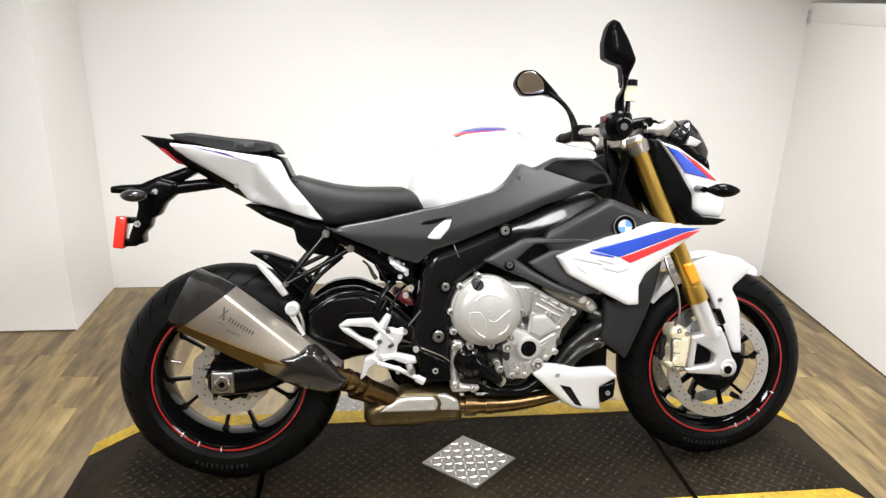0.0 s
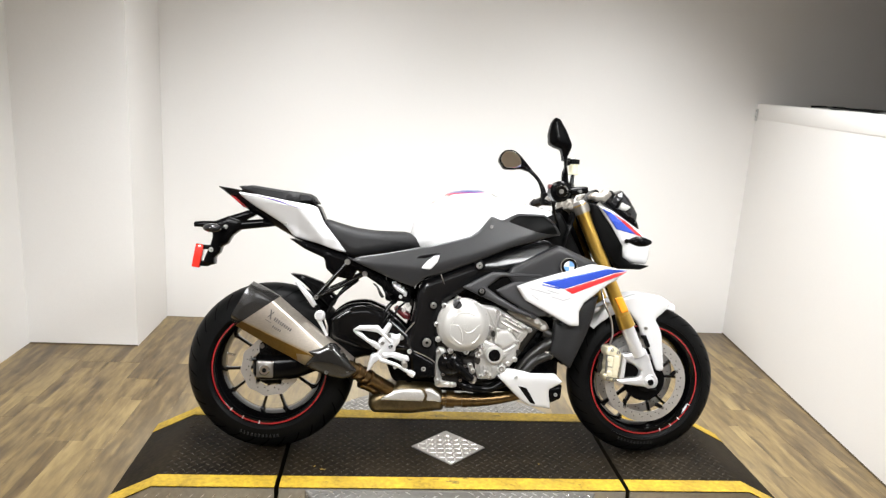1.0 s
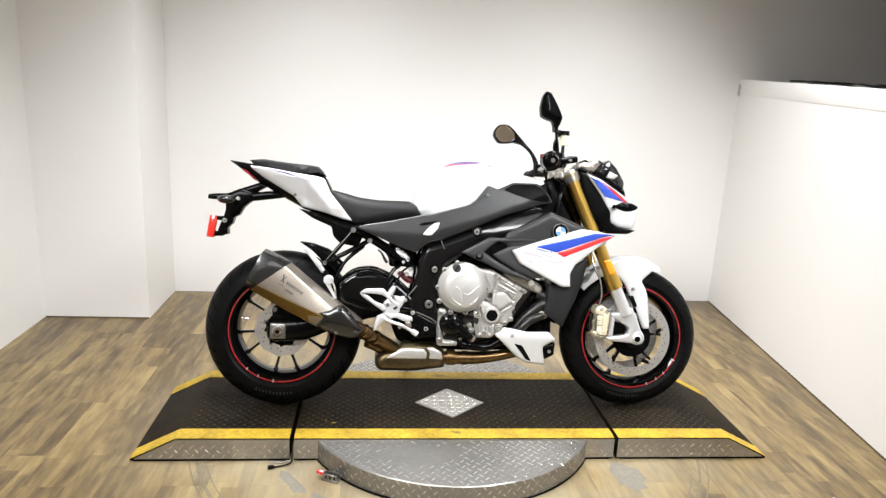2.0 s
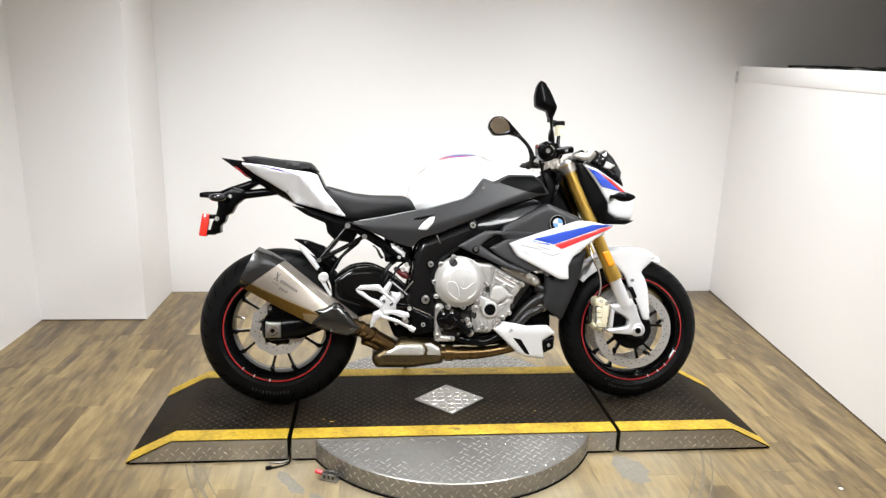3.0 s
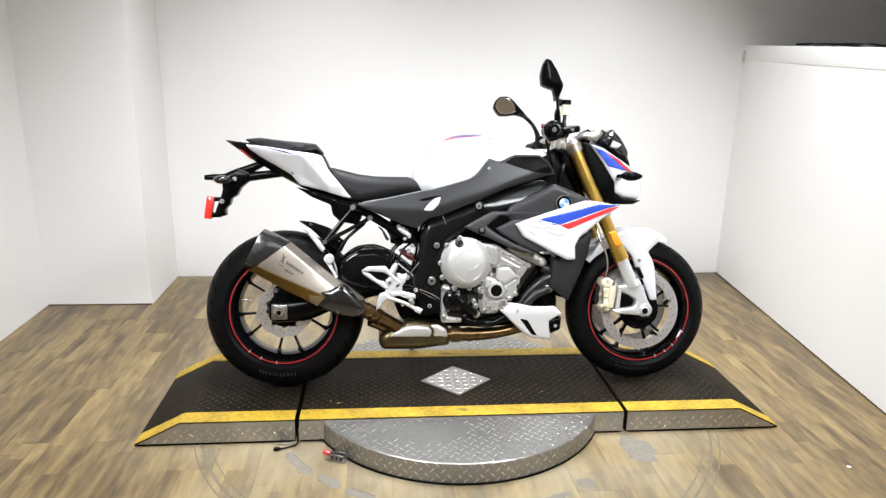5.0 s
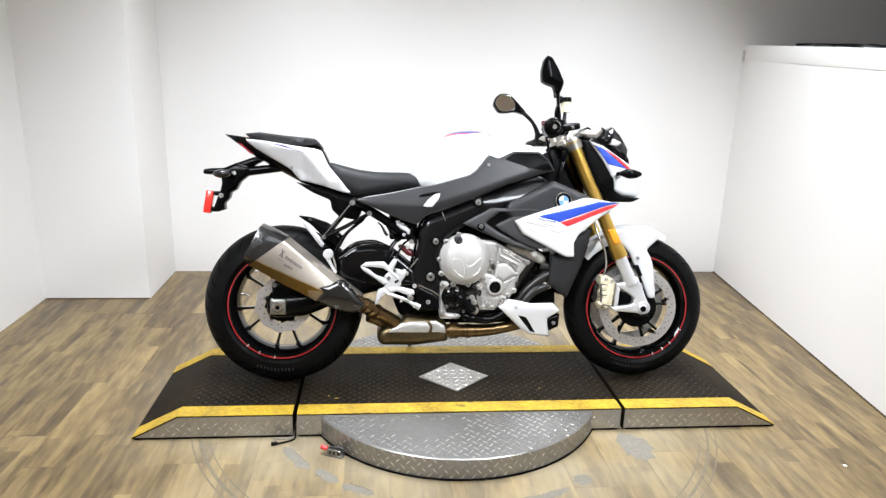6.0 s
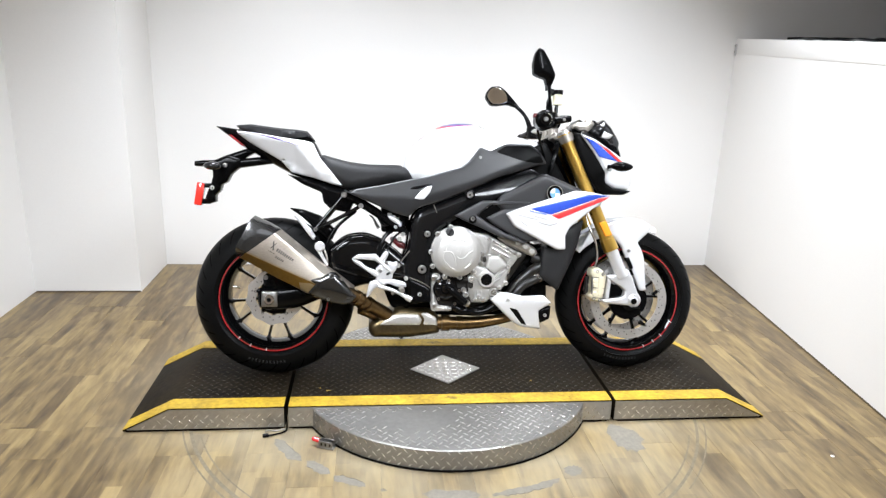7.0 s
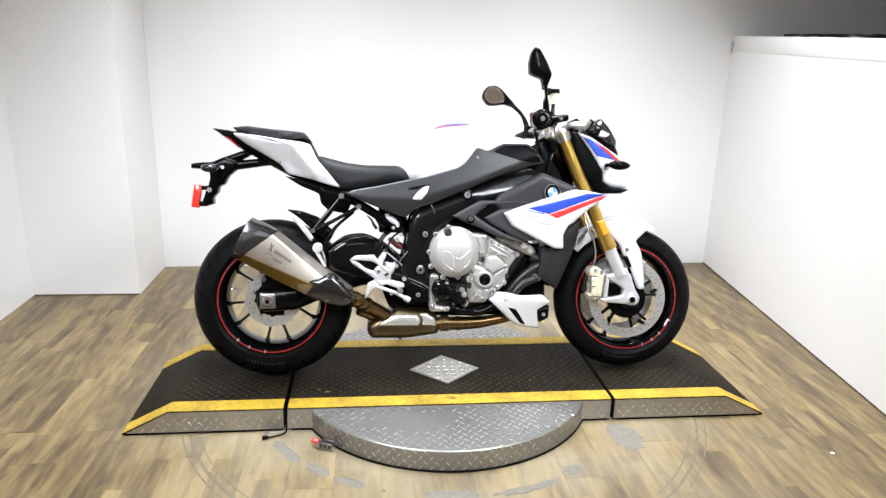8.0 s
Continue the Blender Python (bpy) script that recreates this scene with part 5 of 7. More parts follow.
panel("pipe_bracket", [(0.298, 0.407), (0.336, 0.412), (0.342, 0.398), (0.326, 0.376), (0.312, 0.390)], -0.122, 0.005, 0.005, 0.006, M_CLAMP, bike, "small steel header pipe bracket", 0.004, 0.008)
bolt(bike, 0.323, 0.401, -0.129, 0.0085)

panel("airbox_underside", [(-0.085, 0.600), (0.030, 0.640), (0.100, 0.640), (0.200, 0.610), (0.310, 0.560), (0.290, 0.520), (0.150, 0.540), (0.030, 0.570), (-0.085, 0.570)], -0.060, 0.01, 0.012, 0.12, M_BLACK, bike, "black underside of the airbox", 0.01, 0.014)

# header pipes, collector, silencer
for off, mat in ((0.0, M_PIPE), (0.07, M_PIPE), (0.14, M_PIPE), (0.2, M_PIPE)):
    tube("header_pipe", [(0.30, -0.09 + off, 0.475), (0.345, -0.10 + off, 0.455), (0.30, -0.11 + off, 0.425), (0.24, -0.10 + off, 0.37), (0.19, -0.09 + off, 0.30), (0.12, -0.07 + off * 0.6, 0.272), (0.03, -0.04 + off * 0.4, 0.27)], 0.022, mat, bike, "dark heat-stained header pipe")
tube("header_pipe", [(0.335, -0.105, 0.398), (0.300, -0.118, 0.386), (0.262, -0.12, 0.368), (0.225, -0.115, 0.330), (0.18, -0.09, 0.28)], 0.0185, M_PIPE, bike, "dark heat-stained header pipe")
tube("collector_pipe", [(0.25, -0.07, 0.240), (0.15, -0.075, 0.219), (0.05, -0.075, 0.209), (-0.10, -0.075, 0.210)], [0.020, 0.022, 0.026, 0.027], M_BRONZE, bike, "heat-tinted collector pipe")
tube("pipe_clamp", [(-0.06, -0.075, 0.211), (-0.028, -0.075, 0.210)], 0.033, M_BRONZE, bike, "heat-tinted pipe clamp", 16)
tube("pipe_clamp", [(0.0, -0.075, 0.209), (0.022, -0.075, 0.209)], 0.029, M_BRONZE, bike, "heat-tinted pipe clamp", 16)
# the box's dark brown colour stands in for the deck reflected in it
muffler = panel("muffler_box", [(-0.347, 0.180), (-0.347, 0.213), (-0.325, 0.232), (-0.259, 0.258), (-0.238, 0.276), (-0.110, 0.272), (-0.085, 0.255), (-0.068, 0.232), (-0.068, 0.171), (-0.193, 0.155), (-0.330, 0.157)], -0.082, 0.030, 0.034, 0.14, M_DECKREFL, bike, "steel pre-silencer box with the dark deck reflection in its colour", 0.012, 0.010)
# paler metal on the upper slope imitates the light falling there
panel("muffler_lit_face", [(-0.308, 0.209), (-0.282, 0.231), (-0.255, 0.247), (-0.225, 0.254), (-0.154, 0.253), (-0.138, 0.230), (-0.146, 0.207)], -0.108, 0.010, 0.012, 0.02, M_ALU, muffler, "bright upper face of the box, its lit tone put in the metal", 0.008, 0.008)
panel("muffler_plate", [(-0.142, 0.206), (-0.134, 0.229), (-0.147, 0.256), (-0.118, 0.258), (-0.083, 0.236), (-0.077, 0.205)], -0.106, 0.008, 0.012, 0.02, M_ALU, muffler, "dull steel end plate", 0.006, 0.008)
lathe("muffler_stud", [(1e-7, -0.012), (0.006, -0.012), (0.010, -0.006), (0.010, 0.012)], 0, 0, M_BLACK, muffler, "black mounting stud", 14).matrix_basis = pose(-0.200, -0.08, 0.280, 90, 0, 0)
tube("link_pipe", [(-0.275, -0.09, 0.245), (-0.33, -0.13, 0.285), (-0.385, -0.165, 0.32), (-0.43, -0.18, 0.345)], [0.028, 0.026, 0.025, 0.027], M_BRONZE, bike, "heat-tinted link pipe")
tube("link_pipe", [(-0.29, -0.06, 0.215), (-0.34, -0.08, 0.25), (-0.38, -0.10, 0.27)], 0.020, M_BRONZE, bike, "heat-tinted link pipe")
for k in range(3):
    p = Vector((-0.345, -0.142, 0.293)) + Vector((-0.022, -0.012, 0.014)) * k
    tube("pipe_clamp", [p, p + Vector((-0.008, -0.005, 0.006))], 0.031, M_BRONZE, bike, "", 16)

AX0, AX1 = Vector((-0.455, -0.165, 0.365)), Vector((-0.800, -0.165, 0.562))
AXW = (AX1 - AX0).normalized()
AXP = Vector((-AXW.z, 0, AXW.x)) * -1


def can_corners(u):
    """The silencer's section u metres up its axis: the top edges close in towards the front, the lower edge runs straight."""
    k = float(np.interp(u, (-0.045, 0.02, 0.10, 0.20, 0.40), (0.50, 0.64, 0.76, 0.90, 1.04)))
    low = float(np.interp(u, (-0.045, 0.05, 0.09), (-0.040, -0.066, -0.078)))
    return [(min(0.084, 0.029 + 0.178 * u), -0.006 * k), (min(0.066, 0.003 + 0.20 * u), -0.072 * k), (max(-0.046, -0.018 - 0.080 * u), -0.085 * k), (low, -0.032 * k), (low + 0.003, 0.03 * k), (0.0, 0.08 * k), (0.06 * k, 0.06 * k)]


def hex_section(u, scale=1.0, slant=0.0):
    """A ring of that section, rounded at its corners; slant tips its plane."""
    ring = rounded([(p * scale, q * scale) for p, q in can_corners(u)], 0.006, 3)
    return [AX0 + AXW * (u + slant * p) + AXP * p + Vector((0, q, 0)) for p, q in ring]


def loft(name, rings, material, parent, label="", caps=True, angle=25):
    k = len(rings[0])
    verts = [v for r in rings for v in r]
    faces = [(i * k + j, i * k + (j + 1) % k, (i + 1) * k + (j + 1) % k, (i + 1) * k + j) for i in range(len(rings) - 1) for j in range(k)]
    if caps:
        faces += [tuple(range(k)), tuple(range((len(rings) - 1) * k, len(rings) * k))]
    return mesh_ob(name, verts, faces, material, parent, label, angle)


can = loft("silencer", [hex_section(-0.045), hex_section(0.02), hex_section(0.10), hex_section(0.20, 1.0, -0.2), hex_section(0.335, 1.0, -0.45)], M_TITAN, bike, "brushed titanium sport silencer")
loft("silencer_cap", [hex_section(0.333, 1.02, -0.45), hex_section(0.368, 1.02, -0.25), hex_section(0.398, 0.96, 0.05), hex_section(0.396, 0.84, 0.05), hex_section(0.35, 0.72, 0)], M_CARBON, can, "glossy dark carbon end cap")


def lower_strip(u, slant):
    """Four points round the facet that leans in below the silencer's middle, just proud of it."""
    (p0, q0), (p1, q1) = can_corners(u)[2:4]
    at = lambda p, q: AX0 + AXW * (u + slant * p) + AXP * p + Vector((0, q, 0))
    return [at(p0 - 0.001, q0 - 0.0012), at(p1 - 0.0015, q1 - 0.0035), at(p1 - 0.0015, q1 + 0.006), at(p0 - 0.001, q0 + 0.006)]


# separate strip whose amber colour stands in for the reflected floor
loft("lower_facet", [lower_strip(0.06, 0.0), lower_strip(0.20, -0.2), lower_strip(0.334, -0.45)], M_FLOORTINT, can, "lower face with the amber floor reflection in its colour")
panel("silencer_sleeve", [(-0.567, 0.400), (-0.522, 0.410), (-0.491, 0.426), (-0.470, 0.420), (-0.444, 0.394), (-0.409, 0.352), (-0.392, 0.337), (-0.409, 0.314), (-0.440, 0.302), (-0.502, 0.315), (-0.549, 0.338), (-0.570, 0.352), (-0.553, 0.372), (-0.541, 0.385)], -0.226, 0.012, 0.022, 0.07, M_CARBON, can, "dark carbon heat shield", 0.005, 0.008, False, lambda x, z: 0.35 * max(0.0, 0.36 - z - 0.2 * (x + 0.48)))
for x, z, y in ((-0.445, 0.404, -0.235), (-0.423, 0.337, -0.230), (-0.495, 0.329, -0.226)):
    bolt(can, x, z, y, 0.0068)
# maker's mark: crossed bars and a row of short plain bars on the silencer's middle facet
def on_can(u, p):
    """A point u metres up the silencer and p across its middle facet, just proud of the skin."""
    _, (p1, q1), (p0, q0) = can_corners(u)[:3]
    f = (p + 0.022) / 0.067
    return AX0 + AXW * u + AXP * (p0 + (p1 - p0) * f) + Vector((0, q0 + (q1 - q0) * f, 0))


def can_bar(u0, p0, u1, p1, wide):
    """A thin printed bar from one place on the facet to another."""
    a, b = on_can(u0, p0), on_can(u1, p1)
    side = (b - a).cross(Vector((0, 1, 0))).normalized() * wide / 2
    lift = Vector((0, -0.0012, 0))
    verts = [a - side + lift, a + side + lift, b + side + lift, b - side + lift]
    verts += [v + Vector((0, 0.004, 0)) for v in verts]
    faces = [(0, 1, 2, 3), (7, 6, 5, 4), (0, 4, 5, 1), (1, 5, 6, 2), (2, 6, 7, 3), (3, 7, 4, 0)]
    mesh_ob("maker_mark", verts, faces, M_GREYTXT, can, "plain dark printed bar")


can_bar(0.291, 0.030, 0.277, 0.011, 0.0045)
can_bar(0.279, 0.030, 0.289, 0.011, 0.0032)
for k in range(9):
    can_bar(0.264 - 0.008 * k, 0.022, 0.264 - 0.008 * k, 0.013, 0.0048)
can_bar(0.291, 0.005, 0.266, 0.005, 0.0016)
for k in range(5):
    can_bar(0.256 - 0.007 * k, 0.003, 0.256 - 0.007 * k, -0.003, 0.004)

# footrest bracket, pedals and pegs
foot = panel("footrest_bracket", [(-0.322, 0.437), (-0.296, 0.462), (-0.272, 0.466), (-0.239, 0.453), (-0.244, 0.432), (-0.257, 0.417), (-0.257, 0.402), (-0.280, 0.385), (-0.307, 0.375), (-0.327, 0.386), (-0.314, 0.412)],
             -0.176, 0.008, 0.008, 0.012, M_SILVER, bike, "silver rearset footrest bracket", 0.006, 0.008)
panel("heel_guard_arm", [(-0.412, 0.474), (-0.390, 0.490), (-0.321, 0.493), (-0.301, 0.470), (-0.262, 0.433), (-0.277, 0.426), (-0.306, 0.455), (-0.326, 0.468), (-0.378, 0.473), (-0.395, 0.471)], -0.1800, 0.007, 0.006, 0.010, M_SILVER, foot, "", 0.005, 0.007)
panel("heel_guard_arm", [(-0.412, 0.474), (-0.395, 0.471), (-0.378, 0.464), (-0.354, 0.443), (-0.322, 0.432), (-0.307, 0.411), (-0.322, 0.405), (-0.364, 0.434), (-0.400, 0.458)], -0.1785, 0.007, 0.006, 0.010, M_SILVER, foot, "", 0.005, 0.007)
panel("bracket_leg", [(-0.344, 0.387), (-0.322, 0.396), (-0.302, 0.378), (-0.330, 0.358), (-0.344, 0.334), (-0.357, 0.326), (-0.352, 0.354)], -0.1780, 0.008, 0.007, 0.012, M_SILVER, foot, "", 0.005, 0.007)
panel("peg_arm", [(-0.307, 0.396), (-0.257, 0.398), (-0.209, 0.385), (-0.205, 0.368), (-0.237, 0.367), (-0.272, 0.381), (-0.297, 0.376)], -0.1815, 0.009, 0.007, 0.012, M_SILVER, foot, "", 0.005, 0.007)
panel("pedal_web", [(-0.262, 0.362), (-0.246, 0.358), (-0.252, 0.338), (-0.262, 0.340)], -0.183, 0.005, 0.005, 0.008, M_SILVER, foot, "", 0.003, 0.007)
tube("bracket_slot", [(-0.281, -0.1862, 0.415), (-0.267, -0.1862, 0.423)], 0.0042, M_BLACK, foot, "", 8)
tube("brake_pedal", [(-0.312, -0.190, 0.373), (-0.253, -0.194, 0.355), (-0.206, -0.196, 0.331)], [0.0075, 0.0065, 0.0065], M_SILVER, foot, "silver brake pedal")
tube("pedal_pad", [(-0.208, -0.196, 0.332), (-0.187, -0.198, 0.321)], 0.0105, M_SILVER, foot, "ribbed pedal tip", 10)
tube("footpeg", [(-0.225, -0.175, 0.362), (-0.223, -0.245, 0.362)], [0.010, 0.009], M_CLAMP, foot, "grey ribbed footpeg", 14)
for x, z in ((-0.282, 0.458), (-0.304, 0.430)):
    bolt(foot, x, z, -0.186, 0.0075, M_BOLT)
for z0, z1 in ((0.457, 0.461), (0.446, 0.459)):
    tube("pedal_spring", [(-0.261, -0.170, z0), (-0.240, -0.165, z1)], 0.003, M_SILVER, foot, seg=8)
tube("master_cylinder", [(-0.299, -0.175, 0.466), (-0.286, -0.175, 0.488), (-0.279, -0.175, 0.502)], [0.012, 0.011, 0.007], M_SILVER, foot, "rear brake master cylinder")
tube("banjo_line", [(-0.279, -0.175, 0.502), (-0.266, -0.17, 0.53), (-0.250, -0.15, 0.556), (-0.232, -0.12, 0.568)], 0.004, M_BLACK, foot)

# belly winglet
def belly_fold(x, z):
    """The panel folds back under below its crease."""
    return 0.30 * max(0.0, 0.300 - z)


wing = panel("belly_panel", [(0.122, 0.314), (0.158, 0.345), (0.207, 0.337), (0.254, 0.326), (0.339, 0.328), (0.371, 0.297), (0.321, 0.266), (0.336, 0.188), (0.254, 0.199), (0.217, 0.222)], -0.138, 0.010, 0.012, 0.01, M_WHITE, bike, "gloss white belly panel", 0.006, 0.01, True, belly_fold)
# the slot is not cut; a black patch gives its shaded inside
panel("belly_slot_shade", [(0.200, 0.281), (0.234, 0.272), (0.276, 0.207), (0.254, 0.213)], -0.1482, 0.0006, 0.004, 0.003, M_BLACK, wing, "black patch for the shaded slot in the belly panel", 0.004, 0.009, False, belly_fold)
panel("belly_inner", [(0.310, 0.270), (0.372, 0.284), (0.367, 0.233), (0.330, 0.215)], -0.122, 0.01, 0.01, 0.05, M_BLACK, wing, "", 0.006, 0.01)
bolt(wing, 0.193, 0.311, -0.150, 0.008, M_ALU)
bolt(wing, 0.346, 0.248, -0.134, 0.007, M_ALU)

# front end: forks, triple clamps, caliper, mudguard
RAKE = Vector((0.716 - 0.415, 0, 0.30 - 0.962)).normalized()


def fork_at(s, y):
    """A point s metres down the fork from the top clamp."""
    return Vector((0.412, y, 0.962)) + RAKE * s


for y in (-0.105, 0.105):
    fork = tube("fork_tube", [fork_at(0.0, y), fork_at(0.45, y)], 0.0255, M_GOLD, bike, "gold anodised upper fork tube", 24)
    tube("fork_ring", [fork_at(0.45, y), fork_at(0.50, y)], [0.0285, 0.031], M_GOLD, fork, "gold fork end ring", 24)
    tube("fork_cap", [fork_at(-0.012, y), fork_at(0.0, y)], [0.02, 0.026], M_ALU, fork, "", 20)
    slider = tube("fork_slider", [fork_at(0.50, y), fork_at(0.62, y)], 0.0245, M_SILVER, bike, "silver fork stanchion", 20)
    s = -1 if y < 0 else 1
    footing = panel("fork_foot", [(0.637, 0.408), (0.693, 0.427), (0.713, 0.388), (0.731, 0.338), (0.748, 0.311), (0.734, 0.283), (0.707, 0.280), (0.598, 0.290), (0.584, 0.305), (0.660, 0.314), (0.676, 0.322), (0.680, 0.342), (0.664, 0.356), (0.622, 0.380), (0.605, 0.388), (0.605, 0.402)],
                    -0.104 if s < 0 else 0.085, 0.010, 0.005, 0.02, M_SILVER, bike, "silver cast fork foot with caliper mount", 0.005, 0.008)
    panel("foot_strut", [(0.606, 0.392), (0.622, 0.384), (0.614, 0.306), (0.596, 0.306)], -0.104 if s < 0 else 0.087, 0.010, 0.006, 0.012, M_SILVER, footing, "", 0.004, 0.008)
    drum("axle_clamp", FW[0] + 0.004, FW[1] + 0.005, 0.029, (-0.1165 if s < 0 else 0.088), (-0.09 if s < 0 else 0.115), M_SILVER, footing, "", 0.006, 28)
    # black sheet stands in for the shade seen through the foot's window
    panel("foot_shade", [(0.622, 0.374), (0.673, 0.345), (0.670, 0.318), (0.618, 0.312)], -0.096 if s < 0 else 0.092, 0.001, 0.004, 0.006, M_BLACK, footing, "black sheet for the shaded space behind the fork foot", 0.006, 0.01)
    tube("pinch_bolt", [(0.712, -0.112 if s < 0 else 0.09, 0.272), (0.742, -0.112 if s < 0 else 0.09, 0.274)], 0.0055, M_BLACK, footing, seg=8)
    drum("axle_end", FW[0], FW[1] + 0.002, 0.0185, (-0.121 if s < 0 else 0.09), (-0.09 if s < 0 else 0.12), M_SILVER, footing, "", 0.004, 24)
    drum("axle_hole", FW[0], FW[1] + 0.002, 0.012, (-0.1235 if s < 0 else 0.119), (-0.12 if s < 0 else 0.1215), M_BLACK, footing, "", 0.001, 20)
    cy = -0.096 if s < 0 else 0.062
    cal = panel("front_caliper", [(0.538, 0.432), (0.565, 0.437), (0.586, 0.425), (0.602, 0.405), (0.598, 0.358), (0.589, 0.311), (0.577, 0.295), (0.541, 0.300), (0.524, 0.324), (0.541, 0.343), (0.531, 0.366), (0.547, 0.383), (0.533, 0.409)], cy, 0.024, 0.012, 0.03, M_PALEGOLD, bike, "pale gold four-piston front caliper", 0.007, 0.008)
    panel("caliper_face", [(0.566, 0.402), (0.592, 0.396), (0.588, 0.352), (0.580, 0.318), (0.560, 0.322), (0.562, 0.360)], cy - 0.021, 0.006, 0.006, 0.012, M_PALEGOLD, cal, "", 0.005, 0.007)
    for z in (0.384, 0.330):
        drum("piston_cover", 0.552, z, 0.011, cy - 0.029, cy, M_PALEGOLD, cal, "", 0.003, 18)
    for x, z in ((0.560, 0.420), (0.584, 0.410), (0.573, 0.306), (0.548, 0.312)):
        bolt(cal, x, z, cy - 0.023, 0.0075, M_BOLT)
    for z in (0.398, 0.356, 0.316):
        tube("caliper_groove", [(0.545, cy - 0.0238, z), (0.590, cy - 0.0238, z - 0.004)], 0.0014, M_CASTDARK, cal, seg=6)
    tube("caliper_pin", [(0.541, cy - 0.022, 0.400), (0.541, cy - 0.022, 0.330)], 0.0045, M_BOLT, cal, seg=8)
    panel("brake_pad", [(0.524, 0.395), (0.538, 0.400), (0.534, 0.320), (0.520, 0.325)], cy + 0.012, 0.004, 0.004, 0.012, M_CASTDARK, cal, "dark brake pads", 0.003, 0.008)
    tube("brake_line", [(0.549, y * 1.1, 0.436), (0.556, y * 1.15, 0.470), (0.555, y * 1.15, 0.505), (0.546, y * 1.15, 0.545), (0.528, y * 1.1, 0.585), (0.517, y * 1.0, 0.625), (0.51, y * 0.8, 0.68)], 0.0042, M_CHROME, bike, "braided front brake line")
    panel("fork_reflector", [(0.556, 0.615), (0.585, 0.623), (0.612, 0.568), (0.584, 0.560)], -0.134 if s < 0 else 0.132, 0.004, 0.004, 0.006, M_ORANGE, bike, "orange side reflector", 0.004, 0.009)
    tube("fork_clamp_band", [fork_at(0.275, y), fork_at(0.315, y)], 0.033, M_CLAMP, bike, "silver lower triple clamp ring", 20)
    tube("fork_clamp_band", [fork_at(0.005, y), fork_at(0.035, y)], 0.032, M_CLAMP, bike, "grey upper triple clamp ring", 20)
for s, nm in ((0.02, "upper_triple_clamp"), (0.295, "lower_triple_clamp")):
    c = fork_at(s, 0)
    box(nm, -0.035, 0.025, -0.10, 0.10, -0.014, 0.014, M_CLAMP, bike, 0.006, "grey cast triple clamp").matrix_basis = pose(c.x - 0.015, 0, c.z, 0, 24, 0)
tube("steering_head", [(0.36, 0, 0.95), (0.47, 0, 0.70)], 0.03, M_BLACK, bike, "black steering head", 20)

fender_out = [(0.505, 0.515), (0.540, 0.572), (0.60, 0.610), (0.658, 0.630), (0.720, 0.633), (0.764, 0.625), (0.806, 0.598), (0.790, 0.576), (0.743, 0.534), (0.762, 0.505), (0.773, 0.473), (0.786, 0.335), (0.757, 0.335), (0.730, 0.400), (0.700, 0.46), (0.675, 0.520), (0.63, 0.56), (0.57, 0.545), (0.535, 0.518)]
panel("front_mudguard", fender_out, -0.064, 0.008, 0.012, 0.010, M_WHITE, bike, "gloss white front mudguard", 0.012, 0.011, True)
rings = []
for i in range(15):
    a = radians(69.5 + 68.5 * i / 14)
    ring = []
    for j in range(13):
        q = radians(-90 + 180 * j / 12)
        r = 0.290 + 0.030 * math.cos(q) ** 0.8 if abs(q) < 1.57 else 0.290
        ring.append(Vector((FW[0] + r * math.cos(a), 0.071 * math.sin(q), FW[1] + r * math.sin(a))))
    for j in range(12, -1, -1):
        q = radians(-90 + 180 * j / 12)
        r = 0.287 + 0.029 * math.cos(q) ** 0.8 if abs(q) < 1.57 else 0.287
        ring.append(Vector((FW[0] + r * math.cos(a), 0.068 * math.sin(q), FW[1] + r * math.sin(a))))
    rings.append(ring)
loft("mudguard_crown", rings, M_WHITE, bike, "gloss white mudguard crown", True, 50)
panel("mudguard_clip", [(0.69, 0.47), (0.705, 0.475), (0.725, 0.43), (0.712, 0.425)], -0.078, 0.005, 0.006, 0.02, M_BLACK, bike, "", 0.004, 0.008)
bolt(bike, 0.705, 0.50, -0.076, 0.007)

# headlight cowl, screen, indicator
def nose_half(x, z):
    return 0.135 - 0.32 * max(0, x - 0.52) ** 1.1


cowl = panel("headlight_cowl", [(0.475, 0.963), (0.533, 0.945), (0.636, 0.886), (0.682, 0.850), (0.704, 0.812), (0.700, 0.77), (0.688, 0.745), (0.62, 0.752), (0.582, 0.772), (0.578, 0.813), (0.535, 0.884)], 0, 0.012, 0.014, 0.02, M_WHITE, bike, "gloss white headlight cowl", 0.006, 0.011, True, lambda x, z: -nose_half(x, z) + 0.012)
for s in (1,):
    panel("cowl_stripe_blue", [(0.492, 0.949), (0.527, 0.936), (0.638, 0.857), (0.553, 0.874)], 0, 0.002, 0.004, 0.004, M_BLUE, cowl, "blue cowl stripe", 0.003, 0.011, True, lambda x, z: -nose_half(x, z) - 0.0008)
    panel("cowl_stripe_red", [(0.533, 0.936), (0.60, 0.900), (0.668, 0.850), (0.640, 0.856), (0.60, 0.884)], 0, 0.002, 0.004, 0.004, M_RED, cowl, "red cowl stripe", 0.003, 0.011, True, lambda x, z: -nose_half(x, z) - 0.0008)
panel("cowl_liner", [(0.448, 0.968), (0.475, 0.965), (0.536, 0.884), (0.580, 0.815), (0.582, 0.773), (0.616, 0.750), (0.690, 0.742), (0.655, 0.726), (0.568, 0.726), (0.505, 0.80), (0.458, 0.899)], -0.118, 0.010, 0.015, 0.03, M_DEEP, bike, "black cowl inner liner", 0.006, 0.011, True)
